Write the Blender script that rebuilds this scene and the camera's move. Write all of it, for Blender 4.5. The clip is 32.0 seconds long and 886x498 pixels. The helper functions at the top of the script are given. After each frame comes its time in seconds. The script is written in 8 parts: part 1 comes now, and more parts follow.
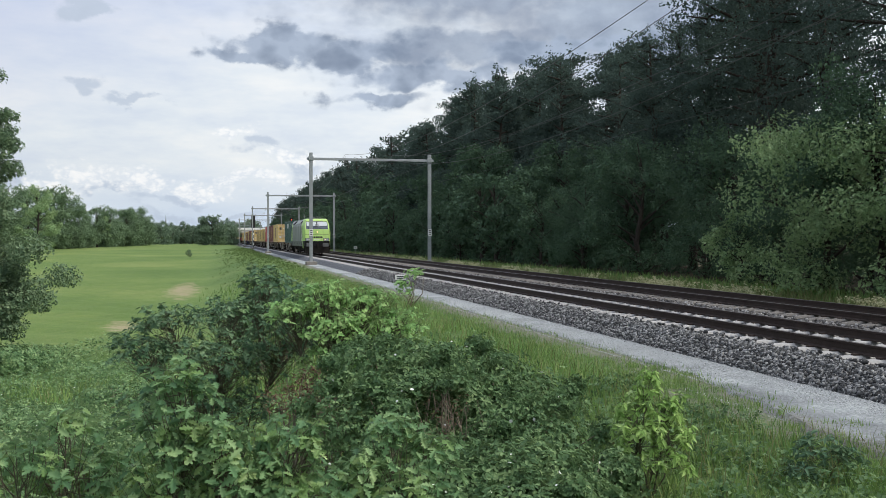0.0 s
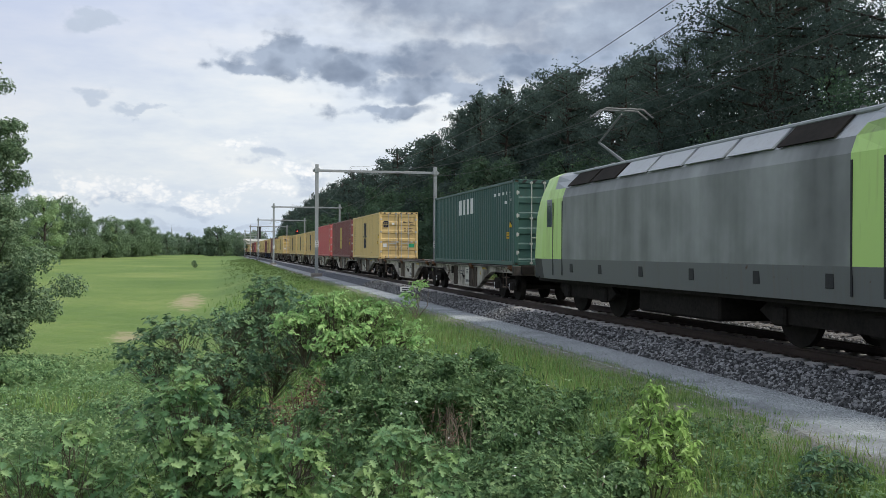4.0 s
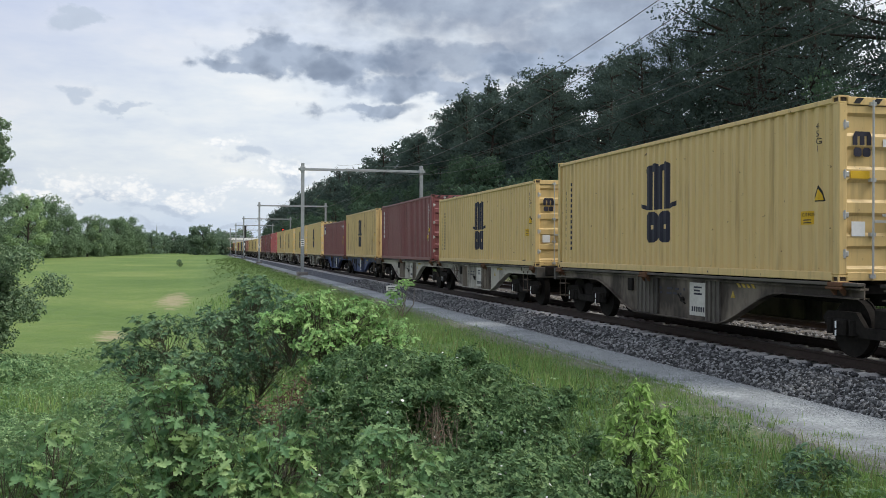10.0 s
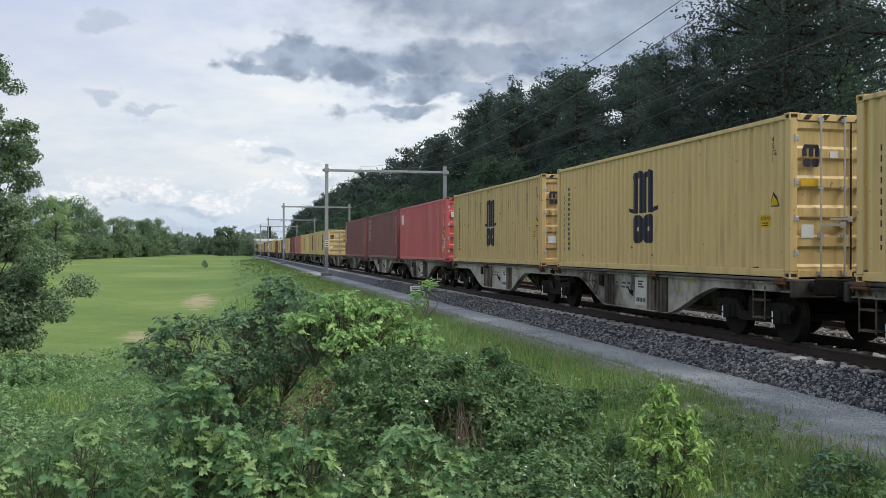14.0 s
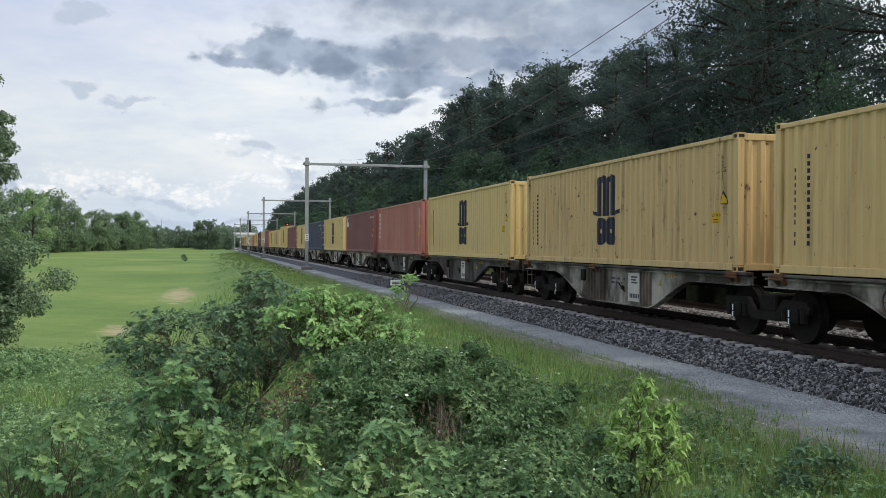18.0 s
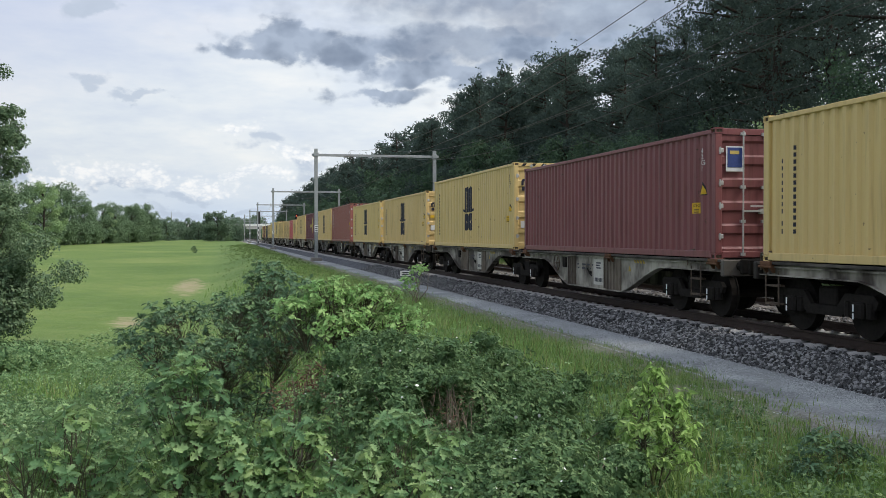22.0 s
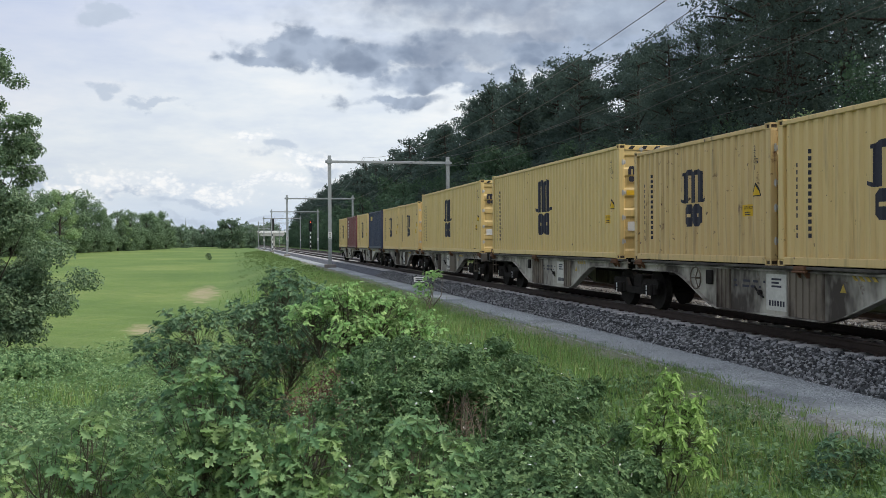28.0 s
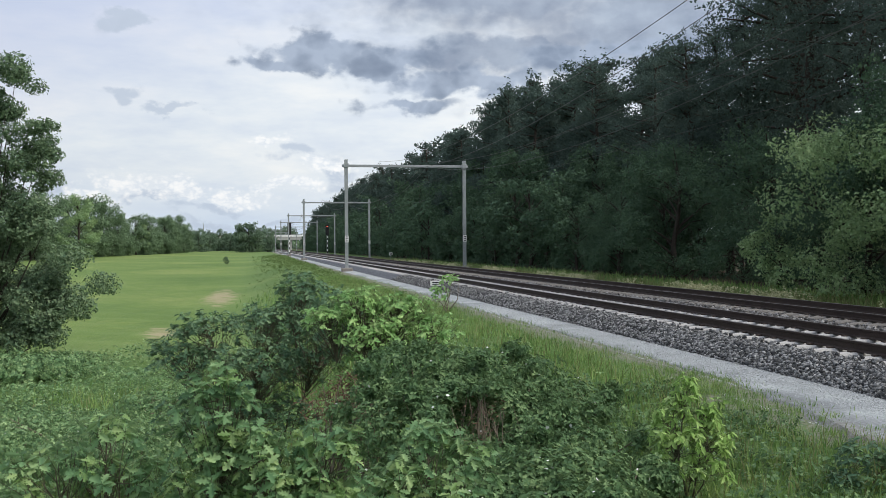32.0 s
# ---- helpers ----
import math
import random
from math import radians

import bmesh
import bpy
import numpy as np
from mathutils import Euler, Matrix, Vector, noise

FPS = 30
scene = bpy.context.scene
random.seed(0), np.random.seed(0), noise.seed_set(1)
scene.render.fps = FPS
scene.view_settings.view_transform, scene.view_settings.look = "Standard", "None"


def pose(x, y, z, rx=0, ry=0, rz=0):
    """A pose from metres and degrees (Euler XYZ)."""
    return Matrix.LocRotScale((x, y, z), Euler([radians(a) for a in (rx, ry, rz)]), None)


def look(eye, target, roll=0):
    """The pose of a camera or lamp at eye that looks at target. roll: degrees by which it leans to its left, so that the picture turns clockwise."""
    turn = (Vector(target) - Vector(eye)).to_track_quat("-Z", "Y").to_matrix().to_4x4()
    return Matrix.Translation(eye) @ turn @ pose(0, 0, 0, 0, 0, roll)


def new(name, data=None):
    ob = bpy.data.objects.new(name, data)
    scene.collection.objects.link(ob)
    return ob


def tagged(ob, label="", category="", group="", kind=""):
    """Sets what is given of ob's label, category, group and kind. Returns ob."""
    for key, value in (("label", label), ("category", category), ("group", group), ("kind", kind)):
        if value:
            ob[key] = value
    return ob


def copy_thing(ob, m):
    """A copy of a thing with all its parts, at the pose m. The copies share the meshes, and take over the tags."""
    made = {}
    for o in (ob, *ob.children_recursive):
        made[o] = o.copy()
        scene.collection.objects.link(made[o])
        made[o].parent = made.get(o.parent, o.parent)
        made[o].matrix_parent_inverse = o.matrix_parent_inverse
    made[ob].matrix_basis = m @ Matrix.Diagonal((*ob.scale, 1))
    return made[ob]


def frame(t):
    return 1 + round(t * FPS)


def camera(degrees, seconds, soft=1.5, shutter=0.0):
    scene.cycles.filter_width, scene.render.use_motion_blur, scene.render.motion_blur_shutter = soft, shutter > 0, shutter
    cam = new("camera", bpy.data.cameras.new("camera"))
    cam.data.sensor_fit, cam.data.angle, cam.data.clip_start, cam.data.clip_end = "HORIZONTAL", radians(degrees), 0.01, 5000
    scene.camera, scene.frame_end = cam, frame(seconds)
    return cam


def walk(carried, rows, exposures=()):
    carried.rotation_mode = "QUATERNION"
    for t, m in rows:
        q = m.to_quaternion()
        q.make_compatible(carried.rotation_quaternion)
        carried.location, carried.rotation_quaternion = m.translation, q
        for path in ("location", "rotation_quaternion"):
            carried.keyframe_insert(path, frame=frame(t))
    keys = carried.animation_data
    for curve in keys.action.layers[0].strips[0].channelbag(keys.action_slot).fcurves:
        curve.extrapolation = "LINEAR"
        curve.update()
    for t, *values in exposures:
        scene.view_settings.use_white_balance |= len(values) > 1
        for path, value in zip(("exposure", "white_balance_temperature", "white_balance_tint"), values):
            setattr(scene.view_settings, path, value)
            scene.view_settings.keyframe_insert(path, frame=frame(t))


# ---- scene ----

EYE = 1.65


def gaze(turn, tilt, lean):
    return pose(0, 0, EYE, 90 + tilt, 0, -turn) @ pose(0, 0, 0, 0, 0, lean)


# seconds, turn to the right of the track, tilt up, lean
GAZE = [
    (0, 13.27, -0.59, -0.06), (0.5, 13.20, -0.64, -0.10), (1, 13.02, -0.67, -0.17), (1.5, 12.92, -0.66, -0.16),
    (2, 13.00, -0.67, -0.04), (2.5, 13.17, -0.49, 0.27), (3, 13.14, -0.31, 0.37), (3.5, 12.99, 0.00, 0.34),
    (5.5, 12.98, 0.24, 0.14), (6, 12.93, 0.17, 0.16), (6.5, 12.93, -0.03, 0.13), (7, 13.08, 0.00, 0.05),
    (7.5, 13.64, -0.03, 0.10), (8, 14.15, 0.05, 0.30), (8.5, 13.99, 0.27, 0.26), (9, 13.59, 0.30, 0.19),
    (9.5, 13.42, 0.21, 0.19), (10, 13.78, 0.07, 0.23), (10.5, 14.32, -0.01, 0.35), (11, 14.30, -0.01, 0.28),
    (11.5, 14.08, 0.07, 0.17), (12, 13.75, 0.17, 0.09), (12.5, 13.40, 0.27, 0.09), (13, 13.01, 0.20, 0.02),
    (13.5, 12.63, 0.07, -0.01), (14, 12.37, 0.10, 0.12), (14.5, 12.25, 0.26, 0.11), (16.5, 12.46, 0.07, 0.12),
    (17, 12.74, -0.11, 0.21), (17.5, 13.37, -0.24, 0.28), (18, 13.53, -0.24, 0.28), (18.5, 13.51, -0.17, 0.32),
    (19, 13.30, -0.09, 0.29), (19.5, 12.98, 0.01, 0.22), (20, 12.93, 0.05, 0.22), (20.5, 12.59, -0.14, 0.07),
    (21, 12.16, -0.41, -0.09), (21.5, 12.19, -0.55, -0.18), (22, 12.97, -0.82, -0.06), (22.5, 14.47, -1.05, 0.10),
    (23, 15.05, -1.11, 0.04), (23.5, 15.02, -0.98, -0.04), (24, 14.72, -0.80, -0.17), (24.5, 14.07, -0.79, -0.17),
    (25, 13.59, -1.02, -0.26), (25.5, 13.29, -1.07, -0.19), (27.5, 12.18, -0.59, -0.41), (28, 12.16, -0.46, -0.35),
    (28.5, 11.86, -0.27, -0.31), (29, 11.63, -0.29, -0.44), (29.5, 11.72, -0.49, -0.41), (30, 11.59, -0.64, -0.50),
    (30.5, 11.52, -0.59, -0.51), (31, 11.50, -0.48, -0.41), (31.5, 11.37, -0.46, -0.51), (32, 11.18, -0.23, -0.40),
]

cam = camera(49.52, 32.0, soft=0.75, shutter=0.0)
walk(cam, [(t, gaze(a, b, c)) for t, a, b, c in GAZE], exposures=[(0.0, 0.0), (32.0, 0.0)])

# ---- sky and sun ----
SUN_AZ, SUN_EL = radians(116), radians(49)      # turned from the track's direction to the right; height


class Nodes:
    """A small helper that adds nodes to a tree and links them."""

    def __init__(self, tree):
        self.tree = tree

    def add(self, kind, ins=(), operation="", use_clamp=False):
        n = self.tree.nodes.new(kind)
        if operation:
            n.operation = operation
        if use_clamp:
            n.use_clamp = True
        for k, v in dict(ins).items():
            sock = n.inputs[k]
            if isinstance(v, bpy.types.NodeSocket):
                self.tree.links.new(v, sock)
            else:
                sock.default_value = v
        return n

    def math(self, op, a, b=0.0, c=0.0, clamp=False):
        return self.add("ShaderNodeMath", {0: a, 1: b, 2: c}, operation=op, use_clamp=clamp).outputs[0]

    def noise(self, vec, scale, detail=4.0, rough=0.55, distort=0.0, out="Fac"):
        return self.add("ShaderNodeTexNoise", {"Vector": vec, "Scale": scale, "Detail": detail, "Roughness": rough,
                                               "Distortion": distort}).outputs[out]

    def ramp(self, fac, stops):
        n = self.add("ShaderNodeValToRGB", {"Fac": fac})
        els = n.color_ramp.elements
        while len(els) < len(stops):
            els.new(0.5)
        for e, (p, c) in zip(els, stops):
            e.position, e.color = p, (*c, 1) if len(c) == 3 else c
        return n.outputs["Color"]

    def mix(self, fac, a, b, blend="MIX"):
        n = self.add("ShaderNodeMix")
        n.data_type, n.blend_type = "RGBA", blend
        for sock, v in ((n.inputs[0], fac), (n.inputs[6], a), (n.inputs[7], b)):
            if isinstance(v, bpy.types.NodeSocket):
                self.tree.links.new(v, sock)
            else:
                sock.default_value = (*v, 1) if isinstance(v, tuple) and len(v) == 3 else v
        return n.outputs[2]


world = bpy.data.worlds.new("sky")
scene.world = world
world.use_nodes = True
world.node_tree.nodes.clear()
W = Nodes(world.node_tree)
way = W.add("ShaderNodeTexCoord").outputs["Generated"]
air = W.add("ShaderNodeTexSky")
air.sky_type, air.sun_disc, air.sun_elevation, air.sun_rotation, air.dust_density = "NISHITA", False, SUN_EL, SUN_AZ, 2.0
sky = air.outputs["Color"]
sky = W.mix(1.0, sky, (0.105, 0.105, 0.105), "MULTIPLY")
sep = W.add("ShaderNodeSeparateXYZ", {"Vector": way})
sx, sy, sz = sep.outputs
# turn and height of the direction, in degrees
az = W.math("MULTIPLY", W.math("ARCTAN2", sx, sy), 57.2958)
el = W.math("MULTIPLY", W.math("ARCSINE", sz), 57.2958)
flat = W.add("ShaderNodeCombineXYZ", {"X": W.math("MULTIPLY", az, 0.19), "Y": W.math("MULTIPLY", el, 0.27), "Z": 0.0}).outputs[0]
warp = W.noise(flat, 1.6, 5.0, 0.56)
warp2 = W.noise(W.add("ShaderNodeVectorMath", {0: flat, 1: (7.3, 2.1, 0)}, operation="ADD").outputs[0], 1.6, 5.0, 0.56)
azw = W.math("ADD", az, W.math("MULTIPLY", W.math("SUBTRACT", warp, 0.5), 6.0))
elw = W.math("ADD", el, W.math("MULTIPLY", W.math("SUBTRACT", warp2, 0.5), 3.4))


def billow(scale):
    """Rounded heaps with creases between them, from 0 in the creases to 1 on the heaps."""
    n = W.noise(flat, scale, 2.0, 0.5)
    return W.math("MULTIPLY", W.math("ABSOLUTE", W.math("SUBTRACT", n, 0.5)), 4.5, clamp=True)


grain = W.noise(flat, 5.0, 6.0, 0.55)
puffs = W.math("ADD", W.math("ADD", W.math("MULTIPLY", billow(1.1), 0.40), W.math("MULTIPLY", billow(2.7), 0.22)), W.math("MULTIPLY", grain, 0.30))


def blob(a, e, wa, we):
    """Falls from 1 in the middle of a cloud of half width wa and half height we, round the direction a, e, to 0 well outside it."""
    u = W.math("DIVIDE", W.math("SUBTRACT", azw, a), wa)
    v = W.math("DIVIDE", W.math("SUBTRACT", elw, e), we)
    r = W.math("ADD", W.math("MULTIPLY", u, u), W.math("MULTIPLY", v, v))
    return W.math("DIVIDE", 1.0, W.math("ADD", 1.0, r))


def cover(d, at, width, rough, lumps=None):
    """The cloud's cover from its density, with a billowing edge."""
    d = W.math("ADD", d, W.math("MULTIPLY", W.math("SUBTRACT", lumps or puffs, 0.5), rough))
    n = W.add("ShaderNodeMapRange", {"Value": d, 1: at - width, 2: at + width, 3: 0.0, 4: 1.0})
    n.interpolation_type = "SMOOTHSTEP"
    return n.outputs[0]


# small cauliflower heads for the white heaps low over the horizon
heads = W.math("ADD", W.math("ADD", W.math("MULTIPLY", billow(4.5), 0.42), W.math("MULTIPLY", billow(9.5), 0.28)), W.math("MULTIPLY", W.noise(flat, 16.0, 4.0, 0.55), 0.30))


def most(values):
    out = values[0]
    for v in values[1:]:
        out = W.math("MAXIMUM", out, v)
    return out


# the dark cloud bank over the track, its outliers, and the white heaps low over the field
grey_d = most([blob(3.6, 11.1, 3.6, 0.95), blob(8.4, 10.7, 3.2, 0.8), blob(1.6, 10.4, 2.4, 0.5), blob(9.0, 8.2, 3.2, 0.6),
               blob(13.0, 9.6, 6.0, 0.9), blob(20.0, 11.0, 5.0, 0.8), blob(40.0, 22.0, 14.0, 5.0), blob(-30.0, 24.0, 12.0, 4.0)])
soft_d = most([blob(-4.2, 7.9, 1.6, 0.35), blob(-7.4, 8.8, 1.3, 0.55), blob(-7.0, 12.8, 2.0, 0.5), blob(2.4, 5.2, 2.2, 0.6), blob(-6.0, 2.9, 2.6, 0.4), blob(-2.5, 2.3, 2.2, 0.35), blob(5.0, 3.6, 2.0, 0.6), blob(-10.5, 3.2, 2.0, 0.5), blob(0.5, 1.2, 5.0, 0.3), blob(-8.5, 1.6, 3.0, 0.3)])
white_d = most([blob(-6.6, 3.6, 1.5, 0.75), blob(-4.4, 3.2, 1.5, 0.55), blob(-9.5, 2.6, 1.6, 0.4), blob(-1.0, 2.9, 1.8, 0.4),
                blob(0.9, 6.2, 1.0, 0.4), blob(4.6, 4.6, 1.2, 0.6), blob(1.6, 3.6, 1.4, 0.35)])
bank_d = most([blob(14.5, 15.4, 8.5, 2.6), blob(26.0, 12.6, 10.0, 3.4), blob(16.0, 11.2, 7.0, 1.0)])
bank = cover(bank_d, 0.38, 0.30, 0.45)
grey, soft_grey, white = cover(grey_d, 0.43, 0.17, 0.75), cover(soft_d, 0.52, 0.20, 1.1), cover(white_d, 0.46, 0.24, 0.55, heads)
# high white veil with streaks, everywhere
veil_n = W.noise(W.add("ShaderNodeVectorMath", {0: flat, 1: (0.55, 1.3, 1)}, operation="MULTIPLY").outputs[0], 0.9, 5.0, 0.6)
veil = W.ramp(veil_n, [(0.27, (0.66, 0.735, 0.875)), (0.48, (0.83, 0.885, 0.945)), (0.64, (0.97, 0.985, 0.985))])
sky = W.mix(0.85, sky, veil)
high = W.add("ShaderNodeMapRange", {"Value": W.math("SUBTRACT", el, W.math("MULTIPLY", az, 0.35)), 1: 9.0, 2: 16.0, 3: 0.0, 4: 0.55}).outputs[0]
sky = W.mix(high, sky, (0.50, 0.575, 0.80))
low = W.add("ShaderNodeMapRange", {"Value": el, 1: 0.5, 2: 4.5, 3: 0.6, 4: 0.0}).outputs[0]
sky = W.mix(low, sky, (0.52, 0.655, 0.84))
sky = W.mix(W.math("MULTIPLY", soft_grey, 0.75), sky, (0.50, 0.58, 0.70))
tops = W.ramp(heads, [(0.20, (0.76, 0.815, 0.88)), (0.42, (0.91, 0.935, 0.955)), (0.66, (0.99, 0.99, 0.985))])
sky = W.mix(W.math("MULTIPLY", white, 0.95), sky, tops)
under = W.ramp(warp, [(0.35, (0.36, 0.43, 0.54)), (0.6, (0.24, 0.295, 0.40))])
sky = W.mix(W.math("MULTIPLY", bank, 0.9), sky, under)
shade = W.ramp(W.math("ADD", W.math("MULTIPLY", puffs, 0.6), W.math("MULTIPLY", warp, 0.4)), [(0.34, (0.37, 0.445, 0.57)), (0.5, (0.235, 0.295, 0.40)), (0.64, (0.18, 0.23, 0.325))])
sky = W.mix(W.math("MULTIPLY", grey, 0.90), sky, shade)
# the cloud cover is brighter towards the hidden sun than away from it
toward = W.add("ShaderNodeVectorMath", {0: way, 1: (math.sin(SUN_AZ) * math.cos(SUN_EL), math.cos(SUN_AZ) * math.cos(SUN_EL), math.sin(SUN_EL))}, operation="DOT_PRODUCT").outputs["Value"]
gain = W.math("ADD", W.math("MULTIPLY", toward, 0.35), 1.08)
sky = W.mix(1.0, sky, W.add("ShaderNodeCombineXYZ", {"X": gain, "Y": gain, "Z": gain}).outputs[0], "MULTIPLY")
out = W.add("ShaderNodeOutputWorld")
back = W.add("ShaderNodeBackground", {"Color": sky, "Strength": 1.0})
world.node_tree.links.new(back.outputs[0], out.inputs[0])

sun = new("sun", bpy.data.lights.new("sun", "SUN"))
sun.data.energy, sun.data.angle, sun.data.color = 3.2, radians(28), (1.0, 0.95, 0.87)
sun.matrix_world = look((math.sin(SUN_AZ) * math.cos(SUN_EL) * 60, math.cos(SUN_AZ) * math.cos(SUN_EL) * 60, math.sin(SUN_EL) * 60), (0, 0, 0))


# ---- materials ----
def material(name, build, rough=0.7, metal=0.0, spec=0.5):
    """A node material; build(N, obj) returns the colour and, if it has one, the height for the bump and its strength."""
    m = bpy.data.materials.new(name)
    m.use_nodes = True
    m.node_tree.nodes.clear()
    N = Nodes(m.node_tree)
    co = N.add("ShaderNodeTexCoord").outputs["Object"]
    col, height, depth = build(N, co)
    p = N.add("ShaderNodeBsdfPrincipled", {"Roughness": rough, "Metallic": metal, "Specular IOR Level": spec})
    if isinstance(col, bpy.types.NodeSocket):
        N.tree.links.new(col, p.inputs["Base Color"])
    else:
        p.inputs["Base Color"].default_value = (*col, 1)
    if height is not None:
        b = N.add("ShaderNodeBump", {"Height": height, "Strength": 0.6, "Distance": depth})
        N.tree.links.new(b.outputs[0], p.inputs["Normal"])
    o = N.add("ShaderNodeOutputMaterial")
    N.tree.links.new(p.outputs[0], o.inputs[0])
    return m


def mottled(name, stops, scale=1.0, fine=12.0, rough=0.85, depth=0.01, metal=0.0, spec=0.3, world_space=False):
    """A colour that varies at two scales, with fine relief."""
    def build(N, co):
        if world_space:
            co = N.add("ShaderNodeNewGeometry").outputs["Position"]
        a = N.noise(co, scale, 5.0, 0.6)
        b = N.noise(co, fine, 3.0, 0.6)
        f = N.math("ADD", N.math("MULTIPLY", a, 0.5), N.math("MULTIPLY", b, 0.5))
        return N.ramp(f, stops), b, depth
    return material(name, build, rough, metal, spec)


def leafy(name, dark, mid, light, trans=0.25, rough=0.55, each=0.40):
    """Foliage: each leaf a little different; some light passes through."""
    m = bpy.data.materials.new(name)
    m.use_nodes = True
    m.node_tree.nodes.clear()
    N = Nodes(m.node_tree)
    g = N.add("ShaderNodeNewGeometry")
    big = N.noise(g.outputs["Position"], 0.9, 3.0, 0.6)
    clump = N.noise(g.outputs["Position"], 3.6, 3.0, 0.6)
    f = N.math("ADD", N.math("MULTIPLY", N.math("SUBTRACT", g.outputs["Random Per Island"], 0.5), each), N.math("ADD", N.math("MULTIPLY", big, 0.65), N.math("MULTIPLY", N.math("SUBTRACT", clump, 0.22), 0.60)))
    col = N.ramp(f, [(0.15, dark), (0.5, mid), (0.88, light)])
    p = N.add("ShaderNodeBsdfPrincipled", {"Base Color": col, "Roughness": rough, "Specular IOR Level": 0.12 if rough < 0.7 else 0.05})
    t = N.add("ShaderNodeBsdfTranslucent", {"Color": N.mix(0.5, col, light)})
    mixed = N.add("ShaderNodeMixShader", {0: trans})
    N.tree.links.new(p.outputs[0], mixed.inputs[1])
    N.tree.links.new(t.outputs[0], mixed.inputs[2])
    o = N.add("ShaderNodeOutputMaterial")
    N.tree.links.new(mixed.outputs[0], o.inputs[0])
    return m


def glowing(name, colour, strength):
    m = bpy.data.materials.new(name)
    m.use_nodes = True
    m.node_tree.nodes.clear()
    N = Nodes(m.node_tree)
    e = N.add("ShaderNodeEmission", {"Color": (*colour, 1), "Strength": strength})
    o = N.add("ShaderNodeOutputMaterial")
    N.tree.links.new(e.outputs[0], o.inputs[0])
    return m


def wagon_paint(name, pale, dark):
    """Old cream-grey wagon paint under brake dust: bays that differ, brown streaks down the ribs, rust and bare dark steel."""
    def build(N, co):
        info = N.add("ShaderNodeObjectInfo").outputs["Random"]
        shift = N.add("ShaderNodeCombineXYZ", {"X": N.math("MULTIPLY", info, 41.0), "Y": N.math("MULTIPLY", info, 67.0), "Z": 0.0}).outputs[0]
        co = N.add("ShaderNodeVectorMath", {0: co, 1: shift}, operation="ADD").outputs[0]
        bays = N.noise(N.add("ShaderNodeVectorMath", {0: co, 1: (0.6, 1.0, 0.6)}, operation="MULTIPLY").outputs[0], 0.9, 4.0, 0.65)
        run = N.noise(N.add("ShaderNodeVectorMath", {0: co, 1: (2.0, 2.2, 0.5)}, operation="MULTIPLY").outputs[0], 1.2, 5.0, 0.7)
        spots = N.noise(co, 5.0, 6.0, 0.7)
        wear = N.math("ADD", N.math("MULTIPLY", bays, 0.80), N.math("MULTIPLY", run, 0.20))
        wear = N.math("ADD", wear, N.math("MULTIPLY", N.math("SUBTRACT", info, 0.5), 0.16))
        mid = tuple(0.35 * a + 0.65 * b for a, b in zip(pale, dark))
        base = N.ramp(wear, [(0.42, pale), (0.48, tuple(0.72 * c for c in pale)), (0.535, mid), (0.60, dark)])
        hit = N.math("MULTIPLY", N.math("SUBTRACT", spots, 0.60, clamp=True), 6.0, clamp=True)
        return N.mix(hit, base, (0.075, 0.042, 0.024)), spots, 0.004
    return material(name, build, 0.7, 0.0, 0.3)


